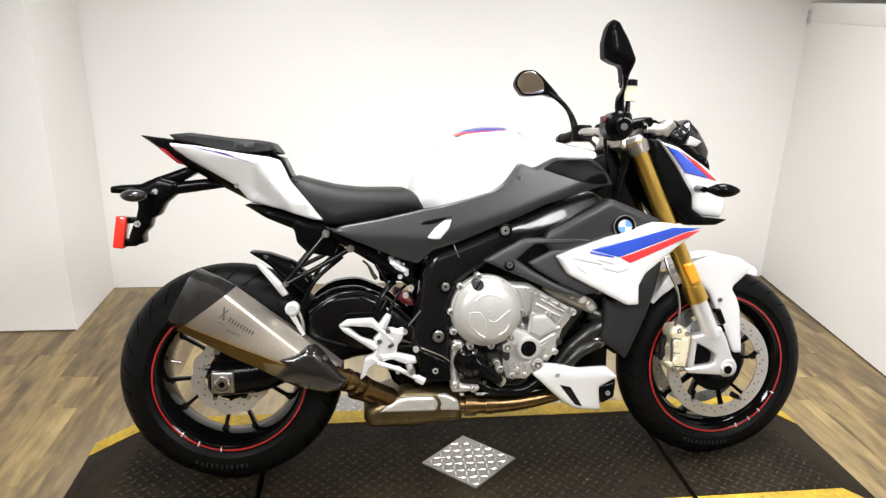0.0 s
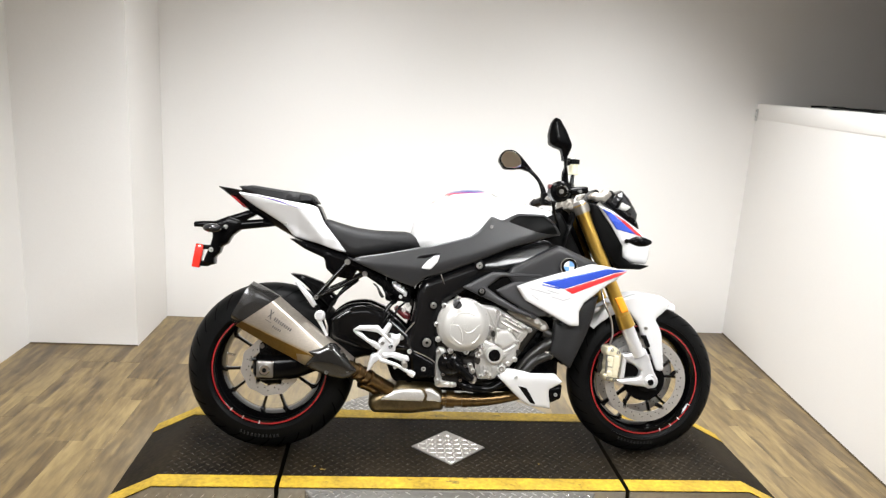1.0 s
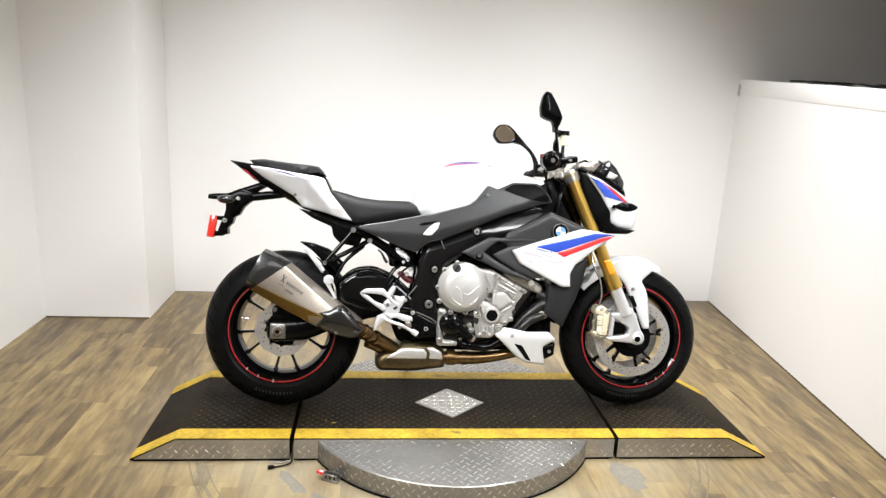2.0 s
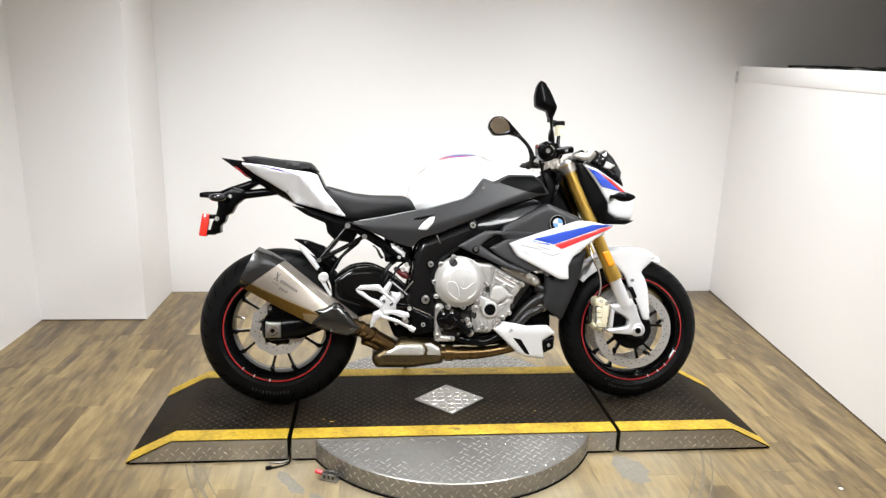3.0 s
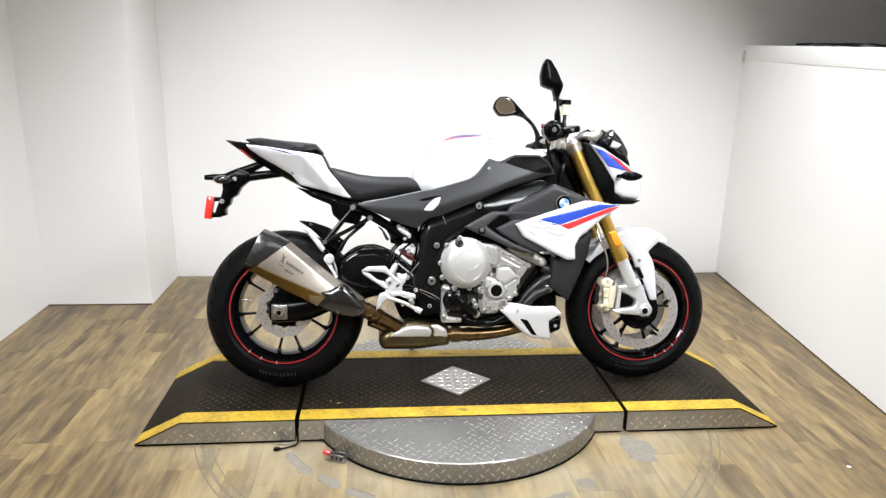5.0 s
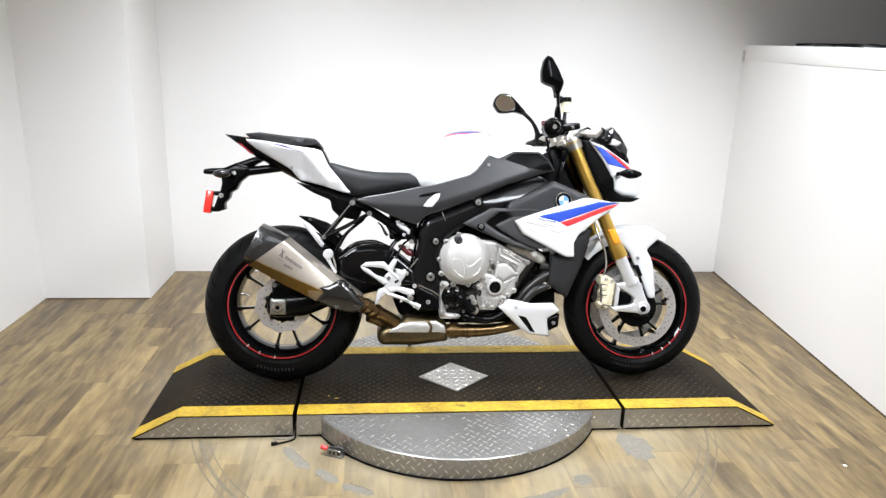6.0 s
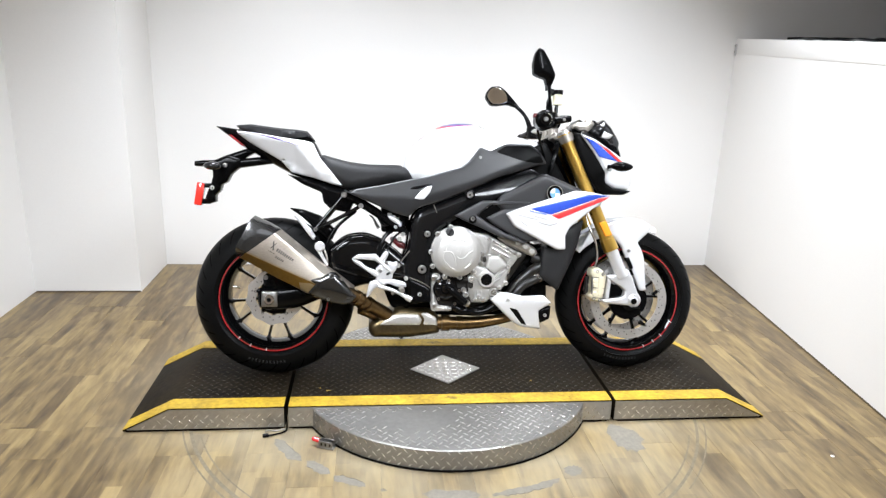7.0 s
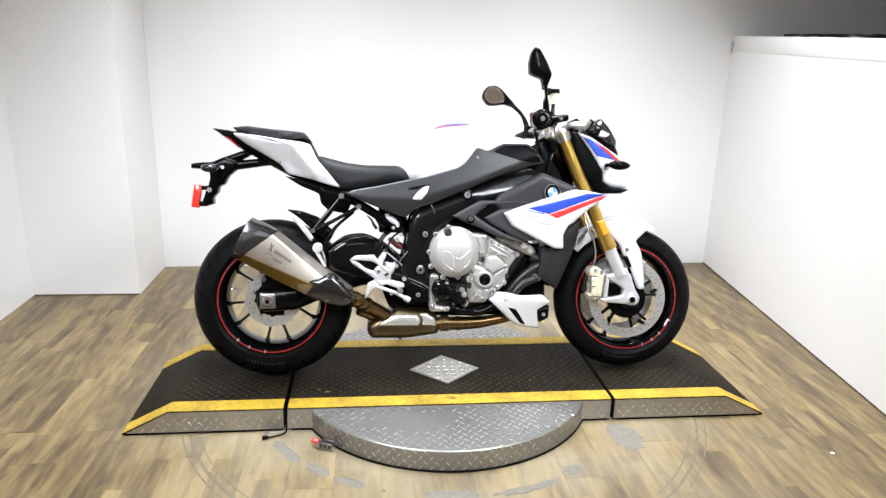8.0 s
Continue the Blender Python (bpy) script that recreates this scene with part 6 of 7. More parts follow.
body("headlight_shell", [(0.47, 0.95), (0.53, 0.935), (0.63, 0.875), (0.675, 0.845), (0.69, 0.80), (0.68, 0.75), (0.58, 0.74), (0.52, 0.80), (0.47, 0.90)], lambda x, z: nose_half(x, z) - 0.025, 0.04, M_GLOSSB, bike, "black headlight shell", 0.01, 0.014, 0.4)
for s in (-1, 1):
    bmx = bmesh.new()
    bmesh.ops.create_uvsphere(bmx, u_segments=20, v_segments=12, radius=1.0, matrix=Matrix.Translation((0.672, s * 0.045, 0.80)) @ Matrix.Diagonal((0.022, 0.034, 0.040, 1)))
    part("headlight_lens", bmx, M_CHROME, bike, "round headlight lens", 60)
body("windscreen", [(0.530, 1.024), (0.547, 1.026), (0.569, 1.015), (0.590, 1.028), (0.622, 0.998), (0.644, 0.966), (0.660, 0.938), (0.657, 0.915), (0.672, 0.880), (0.644, 0.900), (0.584, 0.940), (0.543, 0.966), (0.524, 0.977), (0.545, 1.000)], lambda x, z: 0.088 - 0.15 * max(0, x - 0.55), 0.03, M_SMOKE, bike, "smoked fly screen and instrument cowl", 0.003, 0.010, 0.6)
box("instrument", -0.02, 0.02, -0.06, 0.06, -0.03, 0.03, M_BLACK, bike, 0.006, "black instrument cluster").matrix_basis = pose(0.488, 0, 0.992, 0, 35, 0)
panel("instrument_bezel", [(0.451, 0.999), (0.466, 1.010), (0.481, 1.014), (0.494, 1.010), (0.508, 1.023), (0.531, 1.024), (0.544, 1.005), (0.530, 0.992), (0.516, 0.973), (0.500, 0.981), (0.482, 0.977), (0.468, 0.986), (0.454, 0.986)], -0.084, 0.010, 0.008, 0.012, M_CLAMP, bike, "bright crinkled instrument bracket", 0.004, 0.008, True)
for s in (-1, 1):
    tube("signal_stem", [(0.596, s * 0.12, 0.829), (0.575, s * 0.18, 0.830), (0.552, s * 0.245, 0.831)], [0.011, 0.009, 0.008], M_BLACK, bike, "black turn signal stem")
    tube("turn_signal", [(0.550, s * 0.262, 0.831), (0.558, s * 0.27, 0.831), (0.572, s * 0.275, 0.831), (0.588, s * 0.278, 0.830), (0.606, s * 0.28, 0.829), (0.622, s * 0.28, 0.829), (0.630, s * 0.28, 0.829)], [0.005, 0.010, 0.0165, 0.0185, 0.0155, 0.009, 0.003], M_BLACK, bike, "smoked front turn signal", 18)
panel("lower_chin", [(0.568, 0.728), (0.612, 0.748), (0.69, 0.742), (0.655, 0.726)], -0.10, 0.01, 0.01, 0.2, M_BLACK, bike, "black chin lip under the headlight", 0.003, 0.011)

panel("screen_window", [(0.573, 0.954), (0.584, 0.979), (0.620, 0.963), (0.604, 0.948)], -0.0845, 0.002, 0.004, 0.01, M_COVER, bike, "pale opening in the fly screen", 0.003, 0.008)
tube("screen_rib", [(0.592, -0.060, 1.020), (0.580, -0.083, 0.990), (0.564, -0.085, 0.955)], 0.004, M_GLOSSB, bike, "black fly screen rib", 8)
for dy in (-0.02, 0.0, 0.02):
    tube("wiring_loom", [(0.40, -0.07 + dy, 0.955), (0.385, -0.10 + dy, 0.90), (0.365, -0.10 + dy, 0.83), (0.35, -0.09 + dy, 0.76)], 0.006, M_BLACK, bike, "black front wiring loom", 8)

# handlebar, controls, mirrors
tube("handlebar", [(0.270, -0.385, 0.986), (0.315, -0.26, 1.003), (0.372, -0.12, 1.000), (0.385, 0, 0.995), (0.400, 0.12, 1.000), (0.382, 0.26, 1.004), (0.350, 0.385, 0.986)], 0.0125, M_ALU, bike, "silver tapered handlebar", 14)
for s in (-1, 1):
    # the bar is steered a little, so its far end lies further forwards
    d = Vector((-0.044 if s < 0 else -0.03, s * 0.125, -0.017))
    g0 = Vector((0.318 if s < 0 else 0.384, s * 0.25, 1.004))
    ahead = 0.0 if s < 0 else 0.06
    tube("grip", [g0 + d * (0.0 if s < 0 else 0.45), g0 + d * 1.05], 0.0185, M_BLACK, bike, "black rubber handlebar grip", 18)
    tube("bar_end_weight", [g0 + d * 1.06, g0 + d * 1.22], [0.021, 0.019], M_GLOSSB, bike, "black bar-end weight", 18)
    tube("bar_end_cap", [g0 + d * 1.22, g0 + d * 1.235], [0.0085, 0.0075], M_BOLT, bike, "", 16)
    tube("lever", [(0.352 + ahead, s * 0.19, 1.000), (0.372 + ahead, s * 0.26, 1.000), (0.332 + ahead, s * 0.36, 0.985)], [0.010, 0.007, 0.006], M_GLOSSB, bike, "black hand lever", 10)
    box("switch_box", -0.028, 0.028, -0.025, 0.025, -0.028, 0.028, M_BLACK, bike, 0.008, "black handlebar switch housing").matrix_basis = pose(0.328 + ahead, s * (0.215 if s < 0 else 0.29), 1.002, 0, 0, s * 25)
    box("lever_clamp", -0.02, 0.03, -0.02, 0.02, -0.02, 0.02, M_BLACK, bike, 0.008).matrix_basis = pose(0.350 + ahead, s * 0.17, 1.003, 0, 20, 0)
    tube("bar_riser", [(0.385, s * 0.05, 0.955), (0.385, s * 0.05, 1.0)], 0.02, M_CLAMP, bike, "grey handlebar riser", 16)
# right grip seen end-on: throttle housing
tube("master_cylinder", [(0.335, -0.25, 0.995), (0.372, -0.245, 1.003), (0.398, -0.24, 1.006)], [0.016, 0.014, 0.012], M_BLACK, bike, "black front brake master cylinder", 16)
box("kill_switch", 0.240, 0.252, -0.32, -0.30, 0.998, 1.014, M_DARKRED, bike, 0.003, "small red engine switch")
drum("throttle_housing", 0.282, 0.990, 0.036, -0.33, -0.28, M_BLACK, bike, "black throttle housing", 0.006)
tube("throttle_cable", [(0.27, -0.26, 0.96), (0.30, -0.20, 0.90), (0.34, -0.10, 0.86)], 0.005, M_BLACK, bike)
tube("clutch_cable", [(0.35, 0.18, 0.99), (0.38, 0.12, 0.95), (0.36, 0.06, 0.86)], 0.005, M_BLACK, bike)
res = lathe("fluid_reservoir", [(1e-7, -0.02), (0.018, -0.02), (0.019, 0.018), (1e-7, 0.018)], 0, 0, M_FLUID, bike, "translucent brake fluid bottle", 20)
res.matrix_basis = pose(0.366, -0.17, 1.085, 90, 0, 0)
cap_r = lathe("reservoir_cap", [(1e-7, -0.008), (0.021, -0.008), (0.021, 0.008), (1e-7, 0.008)], 0, 0, M_BLACK, bike, "black reservoir cap", 20)
cap_r.matrix_basis = pose(0.366, -0.17, 1.112, 90, 0, 0)
box("reservoir_bracket", 0.338, 0.350, -0.185, -0.165, 1.098, 1.124, M_BLACK, bike, 0.003)
tube("reservoir_post", [(0.364, -0.17, 1.066), (0.361, -0.17, 1.035), (0.358, -0.175, 1.005)], [0.006, 0.008, 0.009], M_BLACK, bike, "", 10)


# right mirror: deep shell seen from outside, glass facing back; left mirror: turned so that its glass faces back and inwards
stalk_r = tube("mirror_stalk", [(0.338, -0.205, 1.003), (0.327, -0.212, 1.028), (0.323, -0.215, 1.050), (0.320, -0.225, 1.066), (0.312, -0.26, 1.078), (0.298, -0.31, 1.090), (0.286, -0.348, 1.112)], [0.012, 0.0125, 0.0125, 0.011, 0.0065, 0.006, 0.009], M_BLACK, bike, "black mirror stalk", 12)
RM = [(0.244, 1.236), (0.234, 1.219), (0.228, 1.184), (0.231, 1.148), (0.247, 1.138), (0.272, 1.131), (0.280, 1.114), (0.285, 1.094), (0.294, 1.099), (0.303, 1.123), (0.308, 1.1465), (0.286, 1.193), (0.262, 1.230)]


def shell_facet(x, z):
    """The housing breaks along a ridge: its lower and inner faces lean away."""
    edge = 0.2436 + 0.186 * (1.217 - z)
    sill = 1.159 - 0.37 * (x - 0.254)
    return 0.75 * max(0.0, edge - x, 0.8 * (sill - z)) + 0.2 * max(0.0, x - edge)


panel("mirror_shell", RM, -0.362, 0.008, 0.010, 0.026, M_BLACK, stalk_r, "black mirror housing", 0.006, 0.006, False, shell_facet)
panel("mirror_glass", [(-0.036, 1.145), (0.036, 1.145), (0.032, 1.205), (-0.032, 1.205)], 0, 0.001, 0.004, 0.001, M_MIRROR, stalk_r, "mirror glass", 0.02, 0.01).matrix_basis = pose(0.252, -0.30, 0.012, 0, 0, -125)
stalk_l = tube("mirror_stalk", [(0.384, 0.35, 1.00), (0.380, 0.355, 1.04), (0.362, 0.365, 1.085), (0.33, 0.375, 1.122), (0.305, 0.39, 1.145)], [0.013, 0.012, 0.008, 0.009, 0.012], M_BLACK, bike, "black mirror stalk", 12)
LM = [(0.188, 1.176), (0.196, 1.205), (0.212, 1.222), (0.248, 1.222), (0.272, 1.203), (0.292, 1.180), (0.330, 1.135), (0.318, 1.128), (0.285, 1.140), (0.250, 1.136), (0.214, 1.138)]


def left_slant(x, z):
    return -0.5 * (x - 0.25) - 0.22 * (z - 1.18)


panel("mirror_shell", LM, 0.402, 0.005, 0.008, 0.035, M_BLACK, stalk_l, "black mirror housing", 0.012, 0.008, False, left_slant)
panel("mirror_glass", [(0.194, 1.177), (0.201, 1.202), (0.215, 1.216), (0.245, 1.216), (0.265, 1.199), (0.280, 1.178), (0.282, 1.146), (0.250, 1.142), (0.217, 1.144)], 0.3955, 0.0003, 0.001, 0.001, M_MIRROR, stalk_l, "mirror glass", 0.012, 0.008, False, left_slant)

# side stand on the far side
tube("side_stand", [(-0.16, 0.13, 0.29), (-0.185, 0.23, 0.165), (-0.20, 0.325, 0.075)], [0.014, 0.012, 0.012], M_BLACK, bike, "black side stand")

# ---------------------------------------------------------------- small things on the floor
latch = tagged(new("toggle_clamp"), "steel toggle clamp with red grip beside the turntable", "clamp")
latch.matrix_basis = pose(-0.500, 1.722, 0, 0, 0, -22) @ Matrix.Diagonal((0.8, 0.8, 0.8, 1))
box("clamp_base", -0.03, 0.05, -0.018, 0.018, 0.0, 0.006, M_BOLT, latch, 0.001)
box("clamp_plate", -0.02, 0.045, -0.016, -0.011, 0.006, 0.034, M_BOLT, latch, 0.001)
box("clamp_plate", -0.02, 0.045, 0.011, 0.016, 0.006, 0.034, M_BOLT, latch, 0.001)
tube("clamp_arm", [(0.03, 0, 0.026), (0.0, 0, 0.026), (-0.03, 0, 0.027)], 0.006, M_CASTDARK, latch)
for dx in (-0.006, 0.014, 0.034):
    box("clamp_pin", dx - 0.004, dx + 0.004, -0.0185, -0.0155, 0.014, 0.028, M_CASTDARK, latch, 0.001)
tube("clamp_grip", [(-0.022, 0, 0.026), (-0.026, 0, 0.026), (-0.050, 0, 0.029), (-0.056, 0, 0.030)], [0.008, 0.0105, 0.0105, 0.008], M_RED, latch, "red rubber clamp grip")
cable = tagged(new("cable"), "thin black cable with a plug lying by the ramp", "cable")
tube("cord", [(-0.643, 1.846, 0.05), (-0.642, 1.838, 0.008), (-0.650, 1.818, 0.005), (-0.678, 1.803, 0.005), (-0.702, 1.796, 0.005)], 0.003, M_BLACK, cable)
tube("plug", [(-0.702, 1.796, 0.007), (-0.722, 1.790, 0.007)], 0.007, M_BLACK, cable)
tube("bent_wire", [(-0.648, 1.838, 0.006), (-0.68, 1.828, 0.004), (-0.712, 1.832, 0.004), (-0.716, 1.82, 0.004)], 0.0022, M_BOLT, cable)

# cord lying along the board that caps the low wall
cord = tagged(new("cable"), "black cord lying along the low wall's cap", "cable")
pts = [(0.06 + 0.02 * math.sin(k * 1.7), -0.55 - 0.12 * k, 1.489 - 0.024 * (0.55 + 0.12 * k) + 0.004 * math.sin(k * 2.3)) for k in range(10)]
rot = Matrix.Translation((1.93, BACK, 0)) @ Matrix.Rotation(-WALL_TURN, 4, "Z")
tube("cord", [rot @ Vector(p) for p in pts], 0.006, M_BLACK, cord)
tube("cord", [rot @ (Vector(p) + Vector((0.03, -0.1, 0.0))) for p in pts[:-1]], 0.005, M_BLACK, cord)


# scuffs: thin worn films that lie on the planks
def scuff(name, cx, cy, rx, ry, turn, seed, label):
    """An uneven pale film on the floor."""
    r = random.Random(seed)
    k = 26
    rad = [1 + 0.35 * (r.random() - 0.5) for _ in range(k)]
    ring = [(rx * rad[i] * math.cos(2 * math.pi * i / k), ry * rad[i] * math.sin(2 * math.pi * i / k)) for i in range(k)]
    m = pose(cx, cy, 0.0006, 0, 0, turn)
    verts = [m @ Vector((0, 0, 0.0002))] + [m @ Vector((x, y, 0)) for x, y in ring]
    faces = [(0, 1 + i, 1 + (i + 1) % k) for i in range(k)]
    return tagged(mesh_ob(name, verts, faces, M_DUST), label, "scuff mark", "floor scuffs")


def arc_scuff(a0, a1, r0, r1, seed):
    """A ragged pale film bent round the turntable, where the floor's print has worn through."""
    r = random.Random(seed)
    k = max(12, int((a1 - a0) * 1.6))
    verts, faces = [], []
    wob0 = wob1 = 0.0
    for i in range(k + 1):
        u = i / k
        a = radians(a0 + (a1 - a0) * u)
        taper = min(1.0, 5.0 * u + 0.12, 5.0 * (1 - u) + 0.12)
        wob0 = 0.6 * wob0 + 0.006 * (r.random() - 0.5)
        wob1 = 0.6 * wob1 + 0.010 * (r.random() - 0.5)
        mid, half = (r0 + r1) / 2, (r1 - r0) / 2 * taper
        for q in (mid - half + wob0, mid + half + wob1):
            verts.append((DX + q * math.cos(a), DY + q * math.sin(a), 0.0007))
    faces = [(2 * i, 2 * i + 1, 2 * i + 3, 2 * i + 2) for i in range(k)]
    ob = tagged(mesh_ob("scuff_mark", verts, faces, M_DUST), "pale grey worn patch in the plank floor round the turntable", "scuff mark", "floor scuffs")
    # the torn edge of the floor's print, dark along part of the patch
    lo, hi = int(k * (0.1 + 0.3 * r.random())), int(k * (0.55 + 0.4 * r.random()))
    side = r.choice((0, 1))
    edge = [Vector(verts[2 * i + side]) + Vector((0, 0, 0.0003)) for i in range(lo, hi)]
    if len(edge) > 2:
        strip = [q + Vector((0, d * (0.3 + r.random()), 0)) for q in edge for d in (-0.0016, 0.0016)]
        mesh_ob("torn_edge", strip, [(2 * i, 2 * i + 1, 2 * i + 3, 2 * i + 2) for i in range(len(edge) - 1)], M_TORN, ob, "dark torn edge")


for i, (a0, a1, r0, r1) in enumerate(((209, 223, 0.705, 0.745), (224, 233, 0.695, 0.735), (234.5, 244, 0.700, 0.735), (248, 250, 0.712, 0.720), (259, 274, 0.685, 0.735), (277, 297, 0.705, 0.732))):
    arc_scuff(a0, a1, r0, r1, i + 3)
scuff("scuff_mark", 0.598, 1.728, 0.058, 0.092, 8, 12, "pale grey worn patch in the plank floor beside the runway")
scuff("scuff_mark", 0.345, 1.535, 0.034, 0.026, 25, 15, "pale grey worn patch in the plank floor beside the runway")


def wheel_mark(radius, a0, a1, width):
    """A faint curved rub mark round the turntable."""
    k = 40
    verts, faces = [], []
    for i in range(k + 1):
        a = radians(a0 + (a1 - a0) * i / k)
        for r in (radius - width / 2, radius + width / 2):
            verts.append((DX + r * math.cos(a), DY + r * math.sin(a), 0.0007))
    faces = [(2 * i, 2 * i + 1, 2 * i + 3, 2 * i + 2) for i in range(k)]
    tagged(mesh_ob("rub_mark", verts, faces, M_RUB), "faint curved rub mark on the plank floor", "scuff mark", "floor rub marks")


chip = scuff("paint_chip", 1.31, 1.574, 0.008, 0.007, 0, 40, "tiny white paint chip on the plank floor")
chip.data.materials.clear()
chip.data.materials.append(M_WALL)
for radius, a0, a1, w in ((0.985, 192, 236, 0.012), (1.012, 194, 226, 0.006), (0.955, 200, 232, 0.005), (1.0, 306, 346, 0.010), (1.03, 316, 342, 0.005), (0.97, 310, 336, 0.006)):
    wheel_mark(radius, a0, a1, w)

# ---------------------------------------------------------------- floor planks
def plank_mat():
    m = bpy.data.materials.new("vinyl_plank")
    m.use_nodes = True
    nt = m.node_tree
    n, l = nt.nodes, nt.links
    b = n["Principled BSDF"]
    tc, info = n.new("ShaderNodeTexCoord"), n.new("ShaderNodeObjectInfo")
    off = n.new("ShaderNodeVectorMath")
    off.operation = "MULTIPLY_ADD"
    off.inputs[1].default_value = (1, 1, 1)
    sc = n.new("ShaderNodeVectorMath")
    sc.operation = "SCALE"
    comb = n.new("ShaderNodeCombineXYZ")
    for i in range(3):
        l.new(info.outputs["Random"], comb.inputs[i])
    l.new(comb.outputs[0], sc.inputs[0])
    sc.inputs["Scale"].default_value = 37.0
    l.new(tc.outputs["Object"], off.inputs[0])
    l.new(sc.outputs[0], off.inputs[2])
    mp = n.new("ShaderNodeMapping")
    mp.inputs["Scale"].default_value = (9, 1.6, 1)
    l.new(off.outputs[0], mp.inputs[0])
    grain, cloud = n.new("ShaderNodeTexNoise"), n.new("ShaderNodeTexNoise")
    grain.inputs["Scale"].default_value, grain.inputs["Detail"].default_value, grain.inputs["Distortion"].default_value = 4.2, 6, 0.12
    cloud.inputs["Scale"].default_value, cloud.inputs["Detail"].default_value = 1.1, 3
    l.new(mp.outputs[0], grain.inputs["Vector"])
    mp2 = n.new("ShaderNodeMapping")
    mp2.inputs["Scale"].default_value = (9, 1.9, 1)
    l.new(off.outputs[0], mp2.inputs[0])
    l.new(mp2.outputs[0], cloud.inputs["Vector"])
    ramp = n.new("ShaderNodeValToRGB")
    cr = ramp.color_ramp
    cr.elements[0].position, cr.elements[0].color = 0.24, (0.058, 0.036, 0.015, 1)
    cr.elements[1].position, cr.elements[1].color = 0.74, (0.315, 0.230, 0.100, 1)
    for p, c in ((0.41, (0.116, 0.078, 0.034, 1)), (0.56, (0.205, 0.144, 0.061, 1))):
        e = cr.elements.new(p)
        e.color = c
    mix = n.new("ShaderNodeMath")
    mix.operation = "MULTIPLY_ADD"
    mix.inputs[1].default_value = 0.6
    l.new(grain.outputs[0], mix.inputs[0])
    m2 = n.new("ShaderNodeMath")
    m2.operation = "MULTIPLY"
    m2.inputs[1].default_value = 0.4
    l.new(cloud.outputs[0], m2.inputs[0])
    l.new(m2.outputs[0], mix.inputs[2])
    shift = n.new("ShaderNodeMapRange")
    shift.inputs["To Min"].default_value, shift.inputs["To Max"].default_value = -0.04, 0.05
    l.new(info.outputs["Random"], shift.inputs["Value"])
    # each board is printed with three narrow strips, broken into lengths
    sep = n.new("ShaderNodeSeparateXYZ")
    l.new(tc.outputs["Object"], sep.inputs[0])

    def calc(op, a, b=None, c=None):
        q = n.new("ShaderNodeMath")
        q.operation = op
        for i, v in enumerate((a, b, c)):
            if v is None:
                continue
            if isinstance(v, (int, float)):
                q.inputs[i].default_value = v
            else:
                l.new(v, q.inputs[i])
        return q.outputs[0]

    strip = calc("FLOOR", calc("DIVIDE", sep.outputs[0], 0.0507))
    seed = calc("MULTIPLY_ADD", info.outputs["Random"], 91.0, calc("MULTIPLY", strip, 3.7))
    length = calc("FLOOR", calc("MULTIPLY_ADD", sep.outputs[1], 2.3, calc("MULTIPLY", seed, 1.37)))
    cell = n.new("ShaderNodeCombineXYZ")
    l.new(seed, cell.inputs[0])
    l.new(length, cell.inputs[1])
    white = n.new("ShaderNodeTexWhiteNoise")
    l.new(cell.outputs[0], white.inputs["Vector"])
    tone = calc("MULTIPLY_ADD", white.outputs["Value"], 0.20, -0.10)
    ad = n.new("ShaderNodeMath")
    mp3, fleck = n.new("ShaderNodeMapping"), n.new("ShaderNodeTexNoise")
    mp3.inputs["Scale"].default_value = (30, 5, 1)
    l.new(off.outputs[0], mp3.inputs[0])
    l.new(mp3.outputs[0], fleck.inputs["Vector"])
    fleck.inputs["Scale"].default_value, fleck.inputs["Detail"].default_value = 1.0, 3
    knots = n.new("ShaderNodeMapRange")
    for key, value in (("From Min", 0.56), ("From Max", 0.74), ("To Min", 0.012), ("To Max", -0.15)):
        knots.inputs[key].default_value = value
    l.new(fleck.outputs[0], knots.inputs["Value"])
    l.new(calc("ADD", calc("ADD", mix.outputs[0], tone), knots.outputs[0]), ad.inputs[0])
    l.new(shift.outputs[0], ad.inputs[1])
    l.new(ad.outputs[0], ramp.inputs[0])
    # grey scuffing worn into the boards in a ring where wheels have swept round the turntable
    geo, dist = n.new("ShaderNodeNewGeometry"), n.new("ShaderNodeVectorMath")
    dist.operation = "DISTANCE"
    dist.inputs[1].default_value = (DX, DY, 0)
    l.new(geo.outputs["Position"], dist.inputs[0])
    band = n.new("ShaderNodeMapRange")
    band.interpolation_type = "SMOOTHSTEP"
    band.inputs["From Min"].default_value, band.inputs["From Max"].default_value = 1.5, 0.68
    l.new(dist.outputs["Value"], band.inputs["Value"])
    wear = n.new("ShaderNodeTexNoise")
    wear.inputs["Scale"].default_value, wear.inputs["Detail"].default_value = 3.5, 5
    l.new(geo.outputs["Position"], wear.inputs["Vector"])
    wr = n.new("ShaderNodeMapRange")
    wr.inputs["From Min"].default_value, wr.inputs["From Max"].default_value, wr.inputs["To Max"].default_value = 0.25, 0.75, 0.75
    l.new(wear.outputs[0], wr.inputs["Value"])
    amount = n.new("ShaderNodeMath")
    amount.operation = "MULTIPLY"
    l.new(band.outputs[0], amount.inputs[0])
    l.new(wr.outputs[0], amount.inputs[1])
    worn = n.new("ShaderNodeMix")
    worn.data_type = "RGBA"
    worn.inputs["B"].default_value = (0.325, 0.283, 0.200, 1)
    l.new(amount.outputs[0], worn.inputs["Factor"])
    l.new(ramp.outputs[0], worn.inputs["A"])
    l.new(worn.outputs["Result"], b.inputs["Base Color"])
    rr = n.new("ShaderNodeMapRange")
    rr.inputs["To Min"].default_value, rr.inputs["To Max"].default_value = 0.26, 0.42
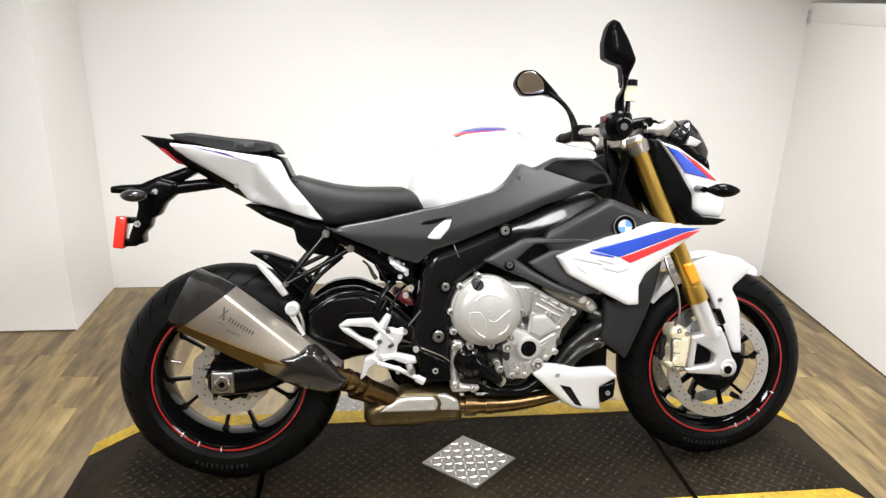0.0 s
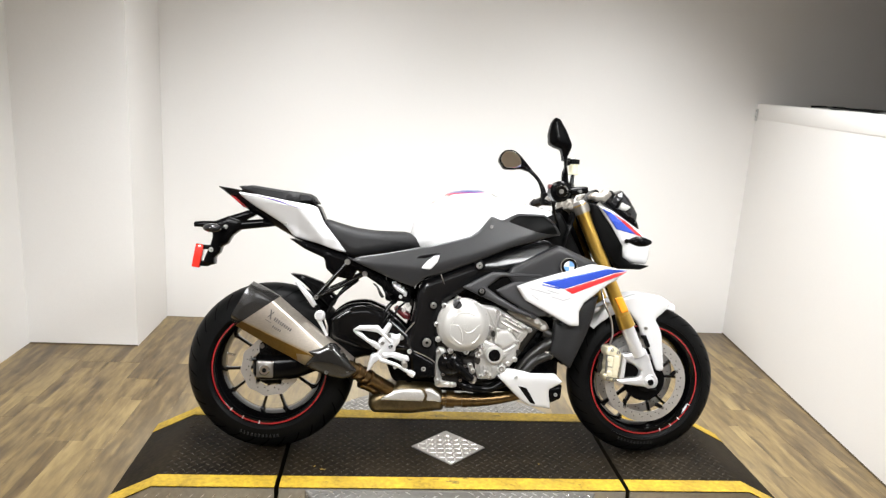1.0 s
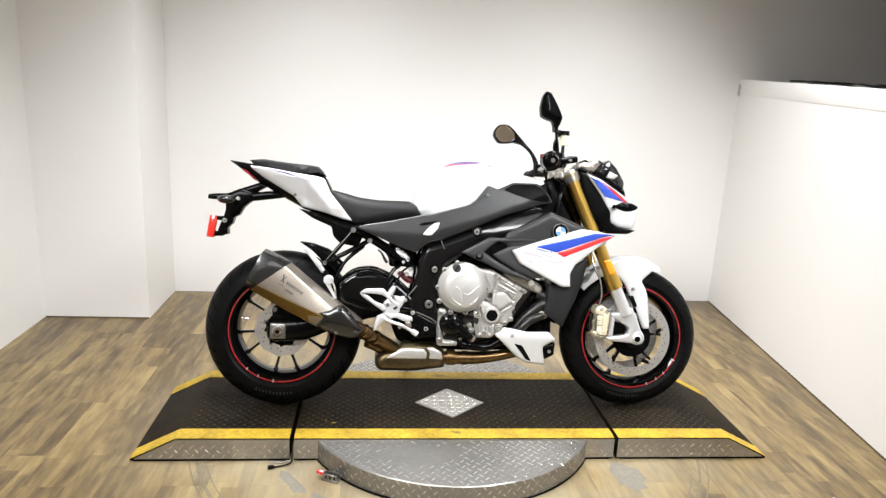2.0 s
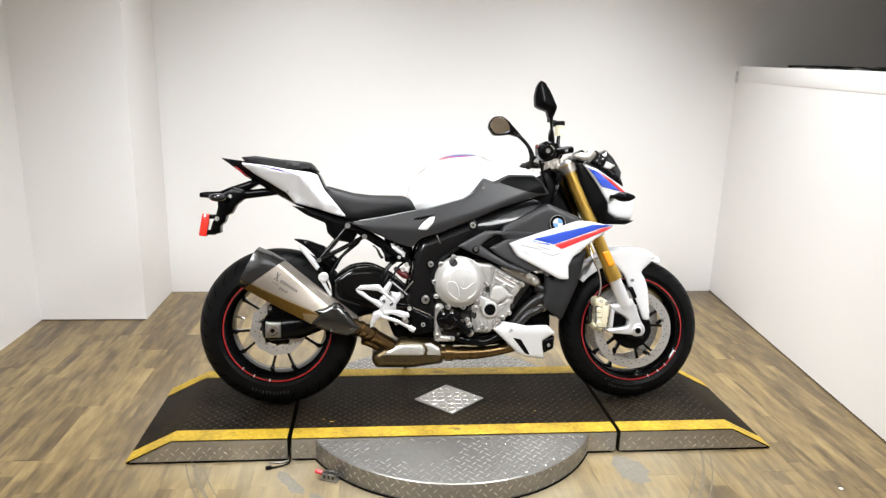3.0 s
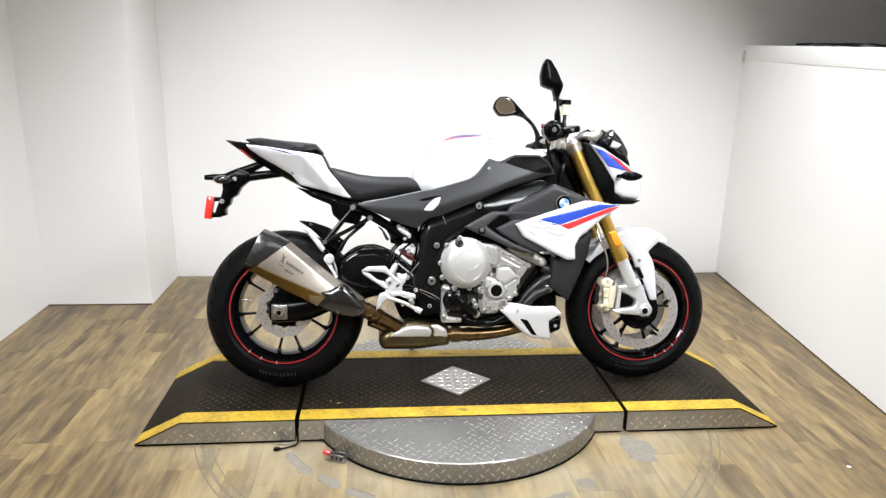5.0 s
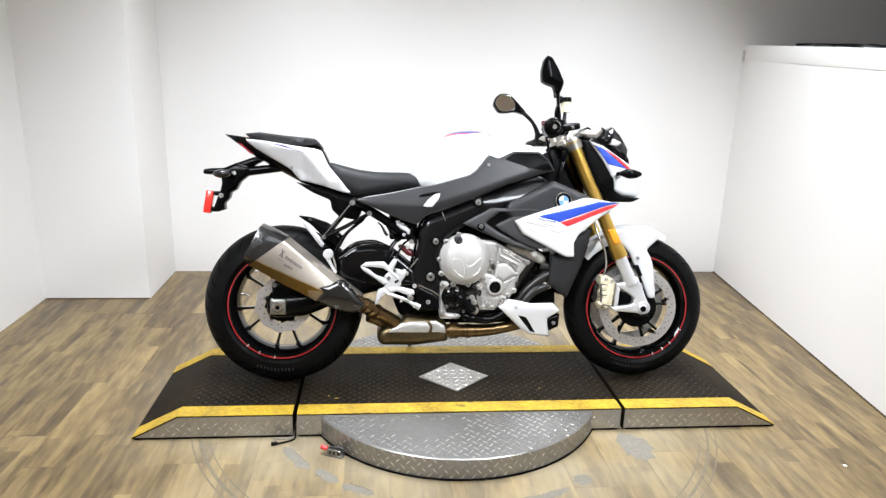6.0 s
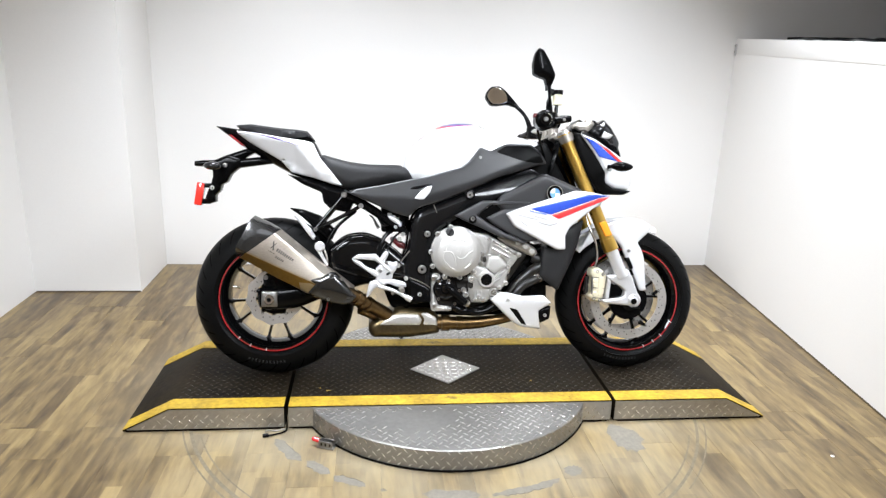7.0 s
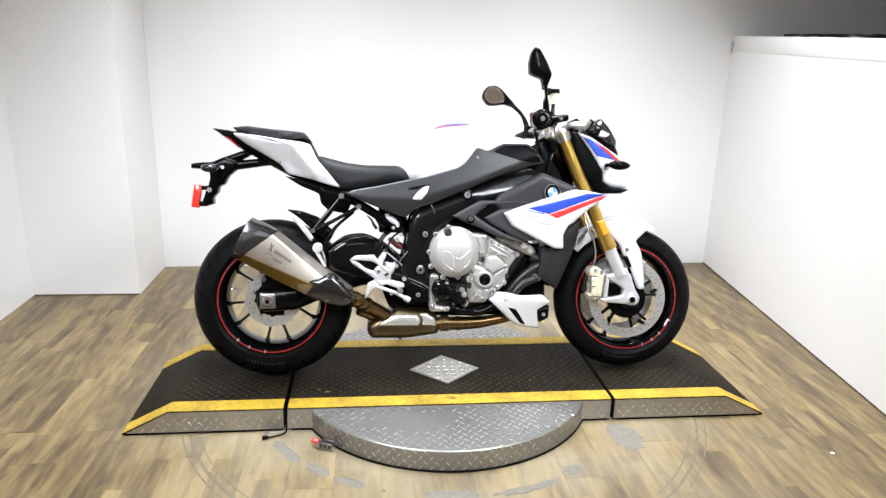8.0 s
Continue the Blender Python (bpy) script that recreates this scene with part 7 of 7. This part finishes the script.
    l.new(cloud.outputs[0], rr.inputs["Value"])
    l.new(rr.outputs[0], b.inputs["Roughness"])
    bp = n.new("ShaderNodeBump")
    bp.inputs["Strength"].default_value, bp.inputs["Distance"].default_value = 0.25, 0.001
    l.new(grain.outputs[0], bp.inputs["Height"])
    l.new(bp.outputs[0], b.inputs["Normal"])
    return m


M_PLANK = plank_mat()
PW, PL = 0.152, 1.22


def plank_mesh(length):
    bm = box_bm(0.0002, PW - 0.0002, 0.0002, length - 0.0002, -0.006, 0.0)
    bmesh.ops.bevel(bm, geom=[e for e in bm.edges if all(v.co.z > -0.001 for v in e.verts)], offset=0.0003, segments=1, affect="EDGES")
    me = bpy.data.meshes.new("plank")
    bm.to_mesh(me)
    bm.free()
    me.materials.append(M_PLANK)
    return me


rng = random.Random(7)
meshes = {}


def lay_plank(x, y0, y1):
    """One board of the floor; boards of one length share a mesh."""
    key = round(y1 - y0, 3)
    if key not in meshes:
        meshes[key] = plank_mesh(key)
    ob = new("plank", meshes[key])
    ob.parent = floor
    ob.location = (x, y0, 0)


x = -2.28
while x < 2.3:
    y = -2.99 - rng.choice((0.0, 0.4, 0.8, 0.61, 0.2))
    while y < BACK - 0.03:
        lay_plank(x, max(y, -2.99), min(y + PL, BACK - 0.004))
        y += PL
    x += PW
